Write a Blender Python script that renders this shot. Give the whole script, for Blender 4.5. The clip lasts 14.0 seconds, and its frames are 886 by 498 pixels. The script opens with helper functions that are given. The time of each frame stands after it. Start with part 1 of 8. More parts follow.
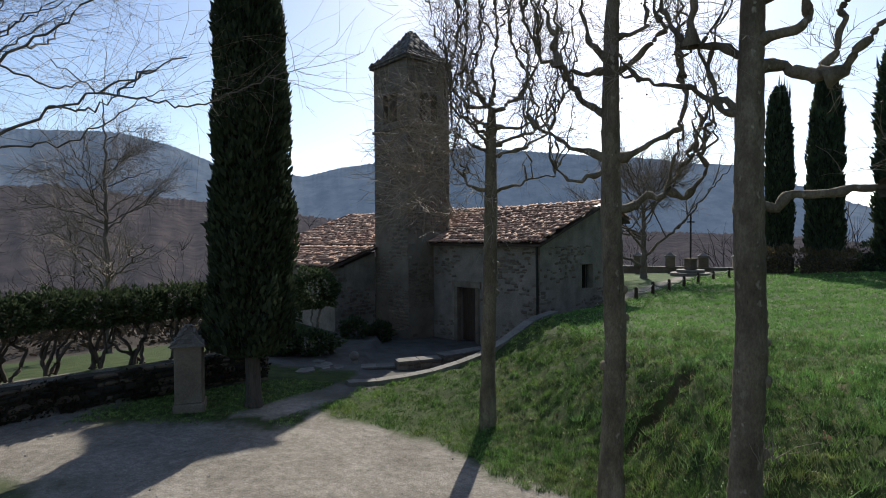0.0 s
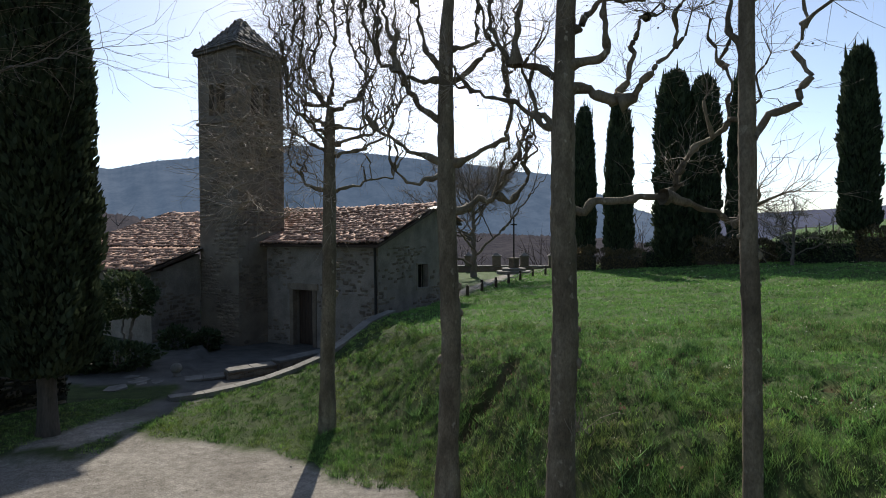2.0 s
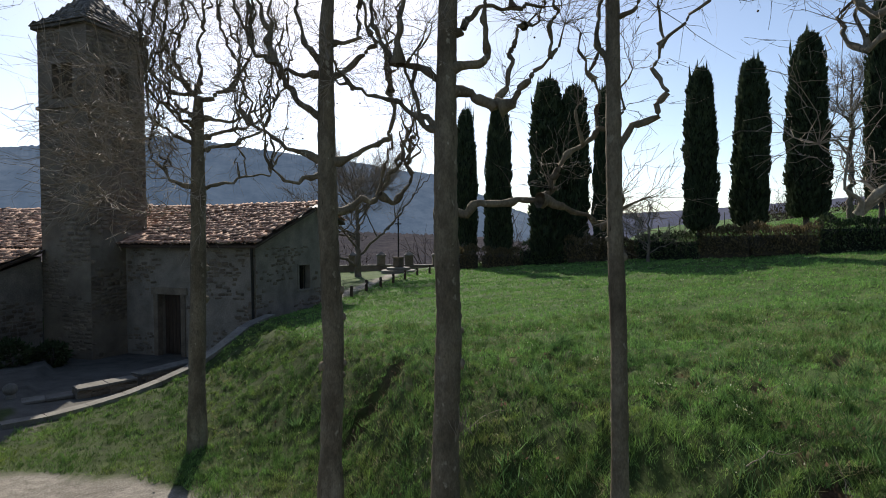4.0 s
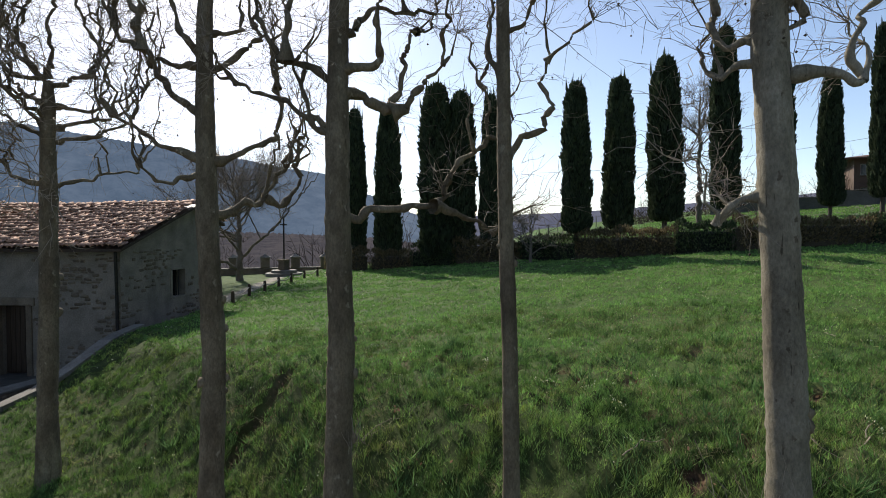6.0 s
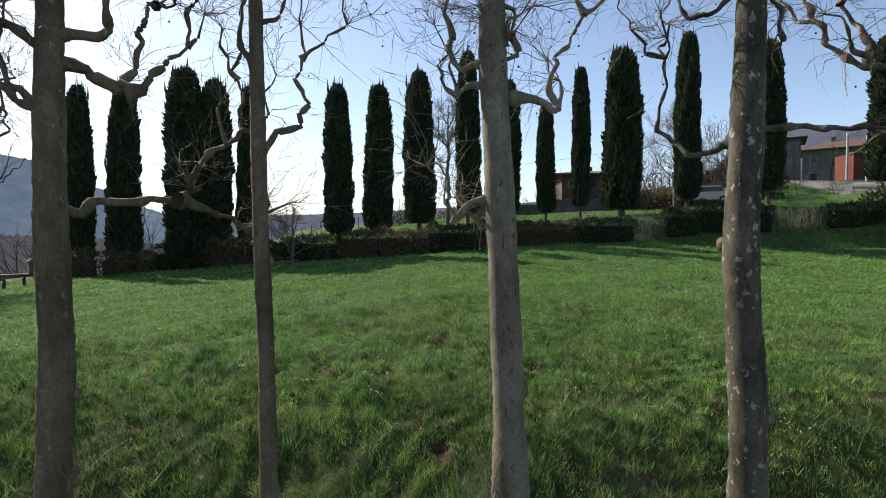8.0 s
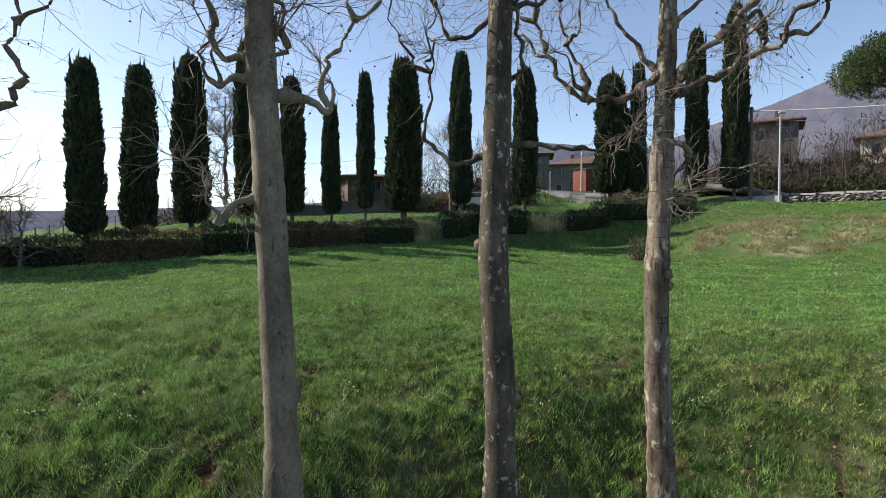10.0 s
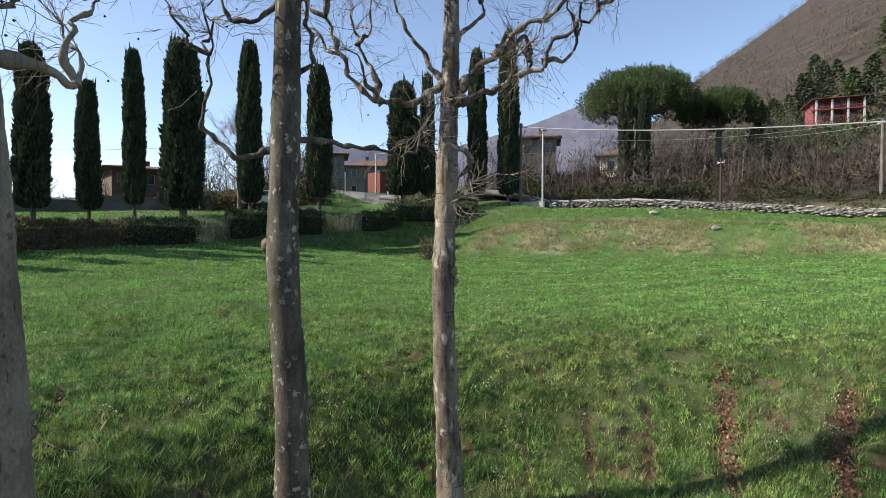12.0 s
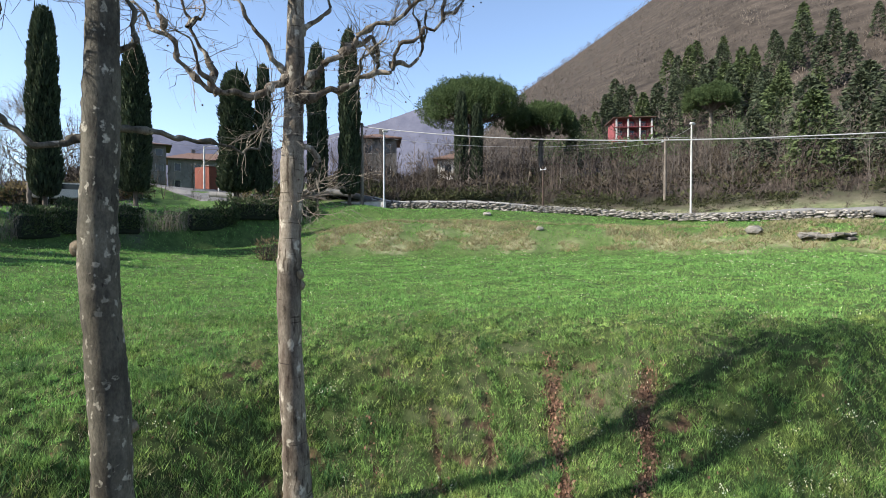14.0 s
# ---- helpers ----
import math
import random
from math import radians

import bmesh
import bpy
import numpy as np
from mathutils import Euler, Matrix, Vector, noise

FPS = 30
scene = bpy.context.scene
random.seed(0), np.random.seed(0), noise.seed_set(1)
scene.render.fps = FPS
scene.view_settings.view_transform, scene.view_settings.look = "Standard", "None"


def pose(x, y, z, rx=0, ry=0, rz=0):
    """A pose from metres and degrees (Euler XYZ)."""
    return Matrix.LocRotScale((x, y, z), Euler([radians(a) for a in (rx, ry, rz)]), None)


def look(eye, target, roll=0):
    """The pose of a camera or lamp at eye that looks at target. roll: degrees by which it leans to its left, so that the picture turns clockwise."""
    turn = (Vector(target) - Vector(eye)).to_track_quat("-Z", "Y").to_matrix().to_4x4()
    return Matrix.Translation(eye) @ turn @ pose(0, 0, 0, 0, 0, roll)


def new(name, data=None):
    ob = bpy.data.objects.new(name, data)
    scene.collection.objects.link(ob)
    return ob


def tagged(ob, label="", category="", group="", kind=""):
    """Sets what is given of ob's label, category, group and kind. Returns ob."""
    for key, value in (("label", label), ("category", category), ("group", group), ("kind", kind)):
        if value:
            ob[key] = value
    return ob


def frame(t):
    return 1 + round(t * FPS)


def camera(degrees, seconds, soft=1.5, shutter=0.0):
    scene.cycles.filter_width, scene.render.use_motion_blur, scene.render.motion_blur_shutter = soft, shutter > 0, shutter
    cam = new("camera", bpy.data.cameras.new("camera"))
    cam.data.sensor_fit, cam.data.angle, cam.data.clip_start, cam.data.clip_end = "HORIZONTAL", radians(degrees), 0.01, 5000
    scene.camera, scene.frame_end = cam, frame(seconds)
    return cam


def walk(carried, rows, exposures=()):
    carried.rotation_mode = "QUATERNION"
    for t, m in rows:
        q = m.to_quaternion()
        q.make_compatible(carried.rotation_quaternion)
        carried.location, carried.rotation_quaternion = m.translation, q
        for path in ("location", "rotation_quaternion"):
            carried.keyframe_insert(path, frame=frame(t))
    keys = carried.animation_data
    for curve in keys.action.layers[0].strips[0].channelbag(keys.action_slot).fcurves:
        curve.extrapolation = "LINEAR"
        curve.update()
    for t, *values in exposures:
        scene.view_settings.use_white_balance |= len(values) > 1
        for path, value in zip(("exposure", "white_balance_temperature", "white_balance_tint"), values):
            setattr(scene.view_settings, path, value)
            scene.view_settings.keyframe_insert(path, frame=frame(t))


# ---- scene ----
EXPO = [(0.0, 0.48, 6620, 10), (3.0, 0.42, 6800, 10), (6.0, 0.58, 6950, 11), (10.0, 0.82, 7000, 11), (12.0, 0.98, 6850, 11), (14.0, 1.22, 6600, 10)]
cam = camera(79.12, 14.0, soft=0.95)
PATH = [
    (0, (0.000, -0.000, 3.600), (-0.0002, 1.9994, 3.5518), -0.36),
    (0.5, (0.006, -0.011, 3.602), (0.1306, 1.9841, 3.5550), -0.31),
    (1, (-0.010, -0.030, 3.605), (0.2652, 1.9499, 3.5573), -0.25),
    (1.5, (-0.060, -0.042, 3.594), (0.3807, 1.9088, 3.5466), -0.21),
    (2, (-0.063, -0.057, 3.587), (0.5322, 1.8520, 3.5402), -0.21),
    (2.5, (-0.084, -0.094, 3.590), (0.6360, 1.7711, 3.5431), -0.14),
    (3, (-0.076, -0.094, 3.590), (0.7659, 1.7193, 3.5421), -0.17),
    (3.2, (-0.058, -0.073, 3.592), (0.8328, 1.7174, 3.5427), -0.20),
    (5.3, (0.041, 0.186, 3.681), (1.1714, 1.8345, 3.6286), -0.16),
    (5.5, (0.034, 0.186, 3.682), (1.2187, 1.7964, 3.6302), -0.16),
    (6, (0.008, 0.158, 3.690), (1.3301, 1.6571, 3.6375), -0.12),
    (6.5, (-0.001, 0.109, 3.685), (1.4713, 1.4610, 3.6323), -0.00),
    (7, (-0.013, 0.063, 3.680), (1.6012, 1.2432, 3.6277), 0.10),
    (7.5, (-0.009, 0.043, 3.665), (1.7212, 1.0452, 3.6144), 0.10),
    (7.7, (-0.024, 0.052, 3.647), (1.7494, 0.9749, 3.5972), 0.08),
    (9.8, (0.013, -0.091, 3.656), (2.0077, 0.0448, 3.6131), 0.05),
    (10, (0.011, -0.099, 3.656), (2.0099, -0.0482, 3.6125), 0.11),
    (10.5, (0.042, -0.123, 3.652), (2.0360, -0.2749, 3.6107), 0.13),
    (11, (0.064, -0.142, 3.654), (2.0345, -0.4810, 3.6137), 0.18),
    (11.5, (0.078, -0.153, 3.641), (2.0129, -0.6585, 3.6017), 0.07),
    (12, (0.099, -0.154, 3.641), (1.9769, -0.8404, 3.6011), 0.09),
    (12.5, (0.124, -0.147, 3.643), (1.9324, -1.0003, 3.6035), 0.01),
    (13, (0.146, -0.129, 3.645), (1.8772, -1.1289, 3.6058), 0.00),
    (13.5, (0.142, -0.109, 3.654), (1.8028, -1.2231, 3.6142), 0.00),
    (14, (0.179, -0.078, 3.662), (1.7765, -1.2808, 3.6215), -0.00),
]
walk(cam, [(t, look(eye, target, roll)) for t, eye, target, roll in PATH], exposures=EXPO)

# ---- light ----
SUN_AZ, SUN_EL = 13.5, 37.0
world = bpy.data.worlds.new("sky")
world.use_nodes = True
scene.world = world
wn = world.node_tree.nodes
sky = wn.new("ShaderNodeTexSky")
sky.sky_type = "NISHITA"
sky.sun_disc = False
sky.sun_elevation, sky.sun_rotation = radians(SUN_EL), radians(SUN_AZ)
sky.air_density, sky.dust_density, sky.ozone_density = 0.78, 0.6, 1.0
wn["Background"].inputs["Strength"].default_value = 0.128
world.node_tree.links.new(sky.outputs["Color"], wn["Background"].inputs["Color"])
sun = new("sun", bpy.data.lights.new("sun", "SUN"))
sun.data.energy, sun.data.angle, sun.data.color = 4.2, radians(0.53), (1.0, 0.955, 0.88)
a, e = radians(SUN_AZ), radians(SUN_EL)
sun.matrix_world = look((30 * math.sin(a) * math.cos(e), 30 * math.cos(a) * math.cos(e), 30 * math.sin(e)), (0, 0, 0))


# ---- materials ----
def mat(name, rough=0.8, metal=0.0, spec=0.3):
    m = bpy.data.materials.new(name)
    m.use_nodes = True
    b = m.node_tree.nodes["Principled BSDF"]
    b.inputs["Roughness"].default_value, b.inputs["Metallic"].default_value = rough, metal
    b.inputs["Specular IOR Level"].default_value = spec
    return m, m.node_tree.nodes, m.node_tree.links, b


def ramp(nodes, links, source, stops):
    r = nodes.new("ShaderNodeValToRGB")
    el = r.color_ramp.elements
    while len(el) < len(stops):
        el.new(0.5)
    for s, (p, c) in zip(el, stops):
        s.position, s.color = p, (*c, 1)
    links.new(source, r.inputs["Fac"])
    return r.outputs["Color"]


def noise_node(nodes, links, scale, detail=4.0, rough=0.55, stretch=(1, 1, 1), space="Object"):
    tc, mp, n = nodes.new("ShaderNodeTexCoord"), nodes.new("ShaderNodeMapping"), nodes.new("ShaderNodeTexNoise")
    mp.inputs["Scale"].default_value = stretch
    n.inputs["Scale"].default_value, n.inputs["Detail"].default_value, n.inputs["Roughness"].default_value = scale, detail, rough
    links.new(tc.outputs[space], mp.inputs["Vector"])
    links.new(mp.outputs["Vector"], n.inputs["Vector"])
    return n.outputs["Fac"]


def mix(nodes, links, fac, c1, c2, mode="MIX"):
    n = nodes.new("ShaderNodeMix")
    n.data_type, n.blend_type = "RGBA", mode
    for sock, v in ((n.inputs[0], fac), (n.inputs[6], c1), (n.inputs[7], c2)):
        if isinstance(v, (int, float)):
            sock.default_value = v
        elif isinstance(v, tuple):
            sock.default_value = (*v, 1)
        else:
            links.new(v, sock)
    return n.outputs[2]


def bump(nodes, links, b, height, strength=0.5, dist=0.02):
    n = nodes.new("ShaderNodeBump")
    n.inputs["Strength"].default_value, n.inputs["Distance"].default_value = strength, dist
    links.new(height, n.inputs["Height"])
    links.new(n.outputs["Normal"], b.inputs["Normal"])


def grainy(name, c1, c2, scale=8.0, rough=0.85, bump_d=0.01, fine=60.0, metal=0.0, spec=0.3, vary=0.0, stretch=(1, 1, 1)):
    """A surface with two scales of variation, and relief; vary: lightness that differs from piece to piece."""
    m, n, l, b = mat(name, rough, metal, spec)
    big, small = noise_node(n, l, scale, 5, 0.6, stretch), noise_node(n, l, fine, 3, 0.6, stretch)
    col = ramp(n, l, big, [(0.3, c1), (0.7, c2)])
    g = ramp(n, l, small, [(0.25, (0.62, 0.62, 0.62)), (0.75, (1.25, 1.25, 1.25))])
    col = mix(n, l, 0.8, col, g, "MULTIPLY")
    if vary:
        o = n.new("ShaderNodeObjectInfo")
        g2 = n.new("ShaderNodeNewGeometry")
        ad, fr = n.new("ShaderNodeMath"), n.new("ShaderNodeMath")
        fr.operation = "FRACT"
        l.new(o.outputs["Random"], ad.inputs[0])
        l.new(g2.outputs["Random Per Island"], ad.inputs[1])
        l.new(ad.outputs[0], fr.inputs[0])
        v = ramp(n, l, fr.outputs[0], [(0.0, (1 - vary,) * 3), (1.0, (1 + vary,) * 3)])
        col = mix(n, l, 1.0, col, v, "MULTIPLY")
    l.new(col, b.inputs["Base Color"])
    if bump_d:
        bump(n, l, b, small, 0.6, bump_d)
    return m


def leafy(name, c1, c2, trans=0.25, rough=0.6):
    """Foliage: colour that differs from leaf to leaf, with a little light through it."""
    m, n, l, b = mat(name, max(rough, 0.75), 0.0, 0.08)
    g = n.new("ShaderNodeNewGeometry")
    col = ramp(n, l, g.outputs["Random Per Island"], [(0.0, c1), (1.0, c2)])
    big = noise_node(n, l, 0.9, 3, 0.6)
    tone = ramp(n, l, big, [(0.3, (0.7, 0.72, 0.7)), (0.7, (1.2, 1.2, 1.1))])
    col = mix(n, l, 1.0, col, tone, "MULTIPLY")
    l.new(col, b.inputs["Base Color"])
    if trans:
        t, s = n.new("ShaderNodeBsdfTranslucent"), n.new("ShaderNodeMixShader")
        l.new(col, t.inputs["Color"])
        s.inputs[0].default_value = trans
        l.new(b.outputs[0], s.inputs[1])
        l.new(t.outputs[0], s.inputs[2])
        l.new(s.outputs[0], n["Material Output"].inputs["Surface"])
    return m


def ground_material():
    """Turf, with gravel, dry grass and leaf litter where the sheet's masks say so."""
    m, n, l, b = mat("turf", 0.9, 0.0, 0.1)
    def mask(name):
        at = n.new("ShaderNodeAttribute")
        at.attribute_name = name
        return at.outputs["Fac"]
    big, mid, fine = noise_node(n, l, 0.35, 4), noise_node(n, l, 2.5, 5, 0.65), noise_node(n, l, 40, 4, 0.7)
    grass = ramp(n, l, mid, [(0.3, (0.042, 0.078, 0.022)), (0.55, (0.078, 0.138, 0.041)), (0.75, (0.114, 0.165, 0.058))])
    tone = ramp(n, l, big, [(0.3, (0.8, 0.85, 0.8)), (0.7, (1.15, 1.1, 1.0))])
    grass = mix(n, l, 1.0, grass, tone, "MULTIPLY")
    dry = ramp(n, l, noise_node(n, l, 4, 5, 0.7), [(0.3, (0.12, 0.145, 0.055)), (0.5, (0.27, 0.25, 0.155)), (0.75, (0.43, 0.40, 0.28))])
    soil = ramp(n, l, noise_node(n, l, 14, 5, 0.7), [(0.3, (0.03, 0.02, 0.012)), (0.55, (0.10, 0.06, 0.04)), (0.75, (0.20, 0.115, 0.08))])
    gravel = ramp(n, l, noise_node(n, l, 1.1, 5, 0.6), [(0.3, (0.19, 0.170, 0.145)), (0.7, (0.285, 0.261, 0.226))])
    peb = ramp(n, l, fine, [(0.3, (0.5, 0.5, 0.5)), (0.7, (1.35, 1.35, 1.35))])
    worn = ramp(n, l, noise_node(n, l, 7, 5, 0.7), [(0.35, (0.72, 0.72, 0.70)), (0.65, (1.2, 1.2, 1.2))])
    peb = mix(n, l, 1.0, peb, worn, "MULTIPLY")
    gravel = mix(n, l, 1.0, gravel, peb, "MULTIPLY")
    wood = ramp(n, l, noise_node(n, l, 0.12, 8, 0.75), [(0.35, (0.025, 0.021, 0.017)), (0.6, (0.065, 0.053, 0.043)), (0.75, (0.10, 0.083, 0.068))])
    # darker turf under the blades, strongest below the bank's crest
    dark_turf = ramp(n, l, mid, [(0.3, (0.018, 0.026, 0.010)), (0.7, (0.06, 0.08, 0.026))])
    grass = mix(n, l, mask("dark_turf"), grass, dark_turf)
    col = mix(n, l, mask("dry"), grass, dry)
    col = mix(n, l, mask("soil"), col, soil)
    col = mix(n, l, mask("wood"), col, wood)
    col = mix(n, l, mask("gravel"), col, gravel)
    # dark grey of street and paving, also painted over court and path for shade
    dark_grey = ramp(n, l, noise_node(n, l, 1.8, 6, 0.65), [(0.3, (0.07, 0.066, 0.058)), (0.7, (0.14, 0.132, 0.118))])
    col = mix(n, l, mask("paved_and_shade"), col, dark_grey)
    l.new(col, b.inputs["Base Color"])
    bump(n, l, b, fine, 0.7, 0.02)
    return m


M_GROUND = ground_material()
M_STONE = grainy("rubble_stone", (0.105, 0.083, 0.06), (0.23, 0.185, 0.137), 1.6, 0.95, 0.02, 26, vary=0.22)
M_MORTAR = grainy("lime_mortar", (0.13, 0.105, 0.078), (0.225, 0.185, 0.14), 1.5, 0.95, 0.012, 30)
M_PLASTER = grainy("old_plaster", (0.155, 0.134, 0.11), (0.29, 0.253, 0.21), 1.6, 0.95, 0.012, 22)
M_TILE = grainy("clay_tile", (0.24, 0.12, 0.075), (0.48, 0.31, 0.22), 3.0, 0.85, 0.008, 40, vary=0.45)
M_SLAB = grainy("stone_slab", (0.11, 0.10, 0.085), (0.22, 0.204, 0.177), 3.0, 0.8, 0.01, 34, vary=0.2)
M_DARKWOOD = grainy("dark_wood", (0.03, 0.02, 0.014), (0.07, 0.045, 0.03), 4, 0.6, 0.004, 50, stretch=(6, 6, 0.5))
M_CYPRESS = leafy("cypress_foliage", (0.030, 0.042, 0.026), (0.068, 0.088, 0.052), 0.2)
# near-black: paints in the shade inside crowns and hedges; also the car's tyres
M_CORE = grainy("shade_and_tyre_black", (0.010, 0.014, 0.008), (0.022, 0.028, 0.016), 6, 0.95, 0.03, 30)
M_HEDGE = leafy("hedge_foliage", (0.036, 0.054, 0.027), (0.105, 0.135, 0.07), 0.25)
M_HEDGE_BROWN = leafy("winter_hedge", (0.09, 0.073, 0.042), (0.22, 0.175, 0.105), 0.4)
M_HEDGE_CORE = grainy("hedge_twigs", (0.04, 0.032, 0.02), (0.09, 0.072, 0.048), 5, 0.95, 0.03, 30)
M_FIR_LIGHT = leafy("cedar_foliage", (0.045, 0.064, 0.03), (0.105, 0.135, 0.062), 0.12)
M_PINE = leafy("pine_foliage", (0.040, 0.064, 0.028), (0.105, 0.145, 0.062), 0.2)
M_BARK = grainy("grey_bark", (0.09, 0.075, 0.06), (0.2, 0.175, 0.145), 5, 0.9, 0.012, 40, stretch=(1, 1, 0.25))
# lighter M_TWIG, sunlight put into the colour; also used for pale fallen twigs
M_TWIG_PALE = grainy("sunlit_and_pale_twigs", (0.22, 0.175, 0.13), (0.38, 0.32, 0.25), 3, 0.85, 0, 30)
M_TWIG = grainy("bare_twigs", (0.14, 0.115, 0.088), (0.31, 0.265, 0.21), 3, 0.85, 0, 30)
M_SCRUB = grainy("winter_scrub", (0.036, 0.029, 0.024), (0.10, 0.078, 0.064), 0.15, 0.9, 0, 3, vary=0.4)
M_SCRUB_GREY = grainy("grey_stems", (0.06, 0.05, 0.042), (0.15, 0.13, 0.11), 0.15, 0.9, 0, 3, vary=0.4)
M_MOUNTAIN = grainy("leafless_wood", (0.070, 0.059, 0.05), (0.135, 0.112, 0.093), 0.02, 0.95, 0, 0.3, vary=0.25)
M_FIR = leafy("fir_foliage", (0.038, 0.050, 0.034), (0.092, 0.112, 0.068), 0.14)


def plane_bark(name, dark, mid, pale, amount, size, streak, wobble, cracks, rings):
    """Smooth olive-brown bark, mottled, that flakes off in small pale spots; amount: the share of spots."""
    m, n, l, b = mat(name, 0.85, 0, 0.2)
    col = ramp(n, l, noise_node(n, l, 4.5, 5, 0.62, (1, 1, streak)), [(0.38, dark), (0.6, mid)])
    wob = n.new("ShaderNodeTexNoise")
    tc, mp, ad, v = n.new("ShaderNodeTexCoord"), n.new("ShaderNodeMapping"), n.new("ShaderNodeVectorMath"), n.new("ShaderNodeTexVoronoi")
    wob.inputs["Scale"].default_value, wob.inputs["Detail"].default_value = 14, 3
    l.new(tc.outputs["Object"], wob.inputs["Vector"])
    ad.operation = "MULTIPLY_ADD"
    ad.inputs[1].default_value = (wobble,) * 3
    l.new(wob.outputs["Color"], ad.inputs[0])
    l.new(tc.outputs["Object"], ad.inputs[2])
    mp.inputs["Scale"].default_value = (1, 1, 0.55)
    l.new(ad.outputs[0], mp.inputs["Vector"])
    v.inputs["Scale"].default_value = size
    l.new(mp.outputs["Vector"], v.inputs["Vector"])
    sep = n.new("ShaderNodeSeparateColor")
    l.new(v.outputs["Color"], sep.inputs[0])
    here = ramp(n, l, sep.outputs[0], [(1 - amount, (0, 0, 0)), (min(1.0, 1 - amount + 0.04), (1, 1, 1))])
    edge = ramp(n, l, v.outputs["Distance"], [(0.25, (1, 1, 1)), (0.42, (0, 0, 0))])
    fleck = mix(n, l, 1.0, here, edge, "MULTIPLY")
    col = mix(n, l, fleck, col, pale)
    fine = noise_node(n, l, 45, 4, 0.7, (1, 1, 0.5))
    g = ramp(n, l, fine, [(0.3, (0.6, 0.6, 0.58)), (0.7, (1.25, 1.25, 1.25))])
    col = mix(n, l, 0.9, col, g, "MULTIPLY")
    stain = ramp(n, l, noise_node(n, l, 1.4, 4, 0.6, (1, 1, 0.35)), [(0.35, (0.6, 0.58, 0.55)), (0.62, (1.1, 1.1, 1.08))])
    col = mix(n, l, 1.0, col, stain, "MULTIPLY")
    for stretch, lo, hi in (cracks, rings):
        if hi:
            gap = ramp(n, l, noise_node(n, l, 1.0, 3, 0.6, stretch), [(lo, (0.28, 0.25, 0.22)), (hi, (1, 1, 1))])
            col = mix(n, l, 0.85, col, gap, "MULTIPLY")
    l.new(col, b.inputs["Base Color"])
    bump(n, l, b, fine, 0.6, 0.012)
    return m


NONE = ((1, 1, 1), 0, 0)
M_PLANE = plane_bark("plane_bark", (0.12, 0.098, 0.068), (0.205, 0.172, 0.122), (0.31, 0.275, 0.21), 0.10, 16, 0.5, 0.12, ((26, 26, 4), 0.27, 0.34), NONE)
M_PLANE_PALE = plane_bark("pale_plane_bark", (0.175, 0.158, 0.12), (0.27, 0.245, 0.195), (0.12, 0.10, 0.072), 0.10, 18, 0.5, 0.12, ((24, 24, 3), 0.30, 0.36), NONE)
M_PLANE_SPOTTED = plane_bark("spotted_plane_bark", (0.055, 0.05, 0.04), (0.14, 0.128, 0.10), (0.36, 0.335, 0.275), 0.42, 14, 0.4, 0.16, ((22, 22, 5), 0.30, 0.37), NONE)
M_PLANE_PATCHY = plane_bark("patchy_plane_bark", (0.095, 0.074, 0.058), (0.27, 0.235, 0.19), (0.50, 0.46, 0.385), 0.5, 9, 0.3, 0.14, ((20, 20, 3), 0.36, 0.44), ((1.5, 1.5, 16), 0.33, 0.37))



# ---- building blocks ----
def smooth(a, b, x):
    t = np.clip((np.asarray(x, float) - a) / (b - a), 0, 1)
    return t * t * (3 - 2 * t)


def np_mesh(name, verts, faces, material, attrs=None, shade=False):
    """A mesh out of arrays: verts (n, 3) and faces (m, 3 or 4)."""
    verts, faces = np.asarray(verts, np.float32), np.asarray(faces, np.int32)
    me = bpy.data.meshes.new(name)
    k = faces.shape[1]
    me.vertices.add(len(verts))
    me.vertices.foreach_set("co", verts.ravel())
    me.loops.add(faces.size)
    me.loops.foreach_set("vertex_index", faces.ravel())
    me.polygons.add(len(faces))
    me.polygons.foreach_set("loop_start", np.arange(0, faces.size, k, dtype=np.int32))
    if shade:
        me.polygons.foreach_set("use_smooth", np.ones(len(faces), bool))
    for key, val in (attrs or {}).items():
        me.attributes.new(key, "FLOAT", "POINT").data.foreach_set("value", np.asarray(val, np.float32))
    me.materials.append(material)
    me.update(calc_edges=True)
    return me


def thing(name, x, y, z, label, category, group="", kind="", rz=0.0):
    ob = new(name)
    ob.empty_display_size = 0.2
    ob.matrix_world = pose(x, y, z, 0, 0, rz)
    return tagged(ob, label, category, group, kind)


def attach(name, me, parent=None, label="", at=None, kind=""):
    """Links a mesh as one part under a thing or part (given in the parent's own axes)."""
    ob = new(name, me)
    if parent is not None:
        ob.parent = parent
    if at is not None:
        ob.matrix_basis = at
    if label or kind:
        tagged(ob, label, kind=kind)
    return ob


def part(name, bm, material, parent=None, label="", at=None, shade=False):
    me = bpy.data.meshes.new(name)
    bmesh.ops.recalc_face_normals(bm, faces=bm.faces)
    bm.to_mesh(me)
    bm.free()
    me.materials.append(material)
    if shade:
        me.polygons.foreach_set("use_smooth", np.ones(len(me.polygons), bool))
    return attach(name, me, parent, label, at)


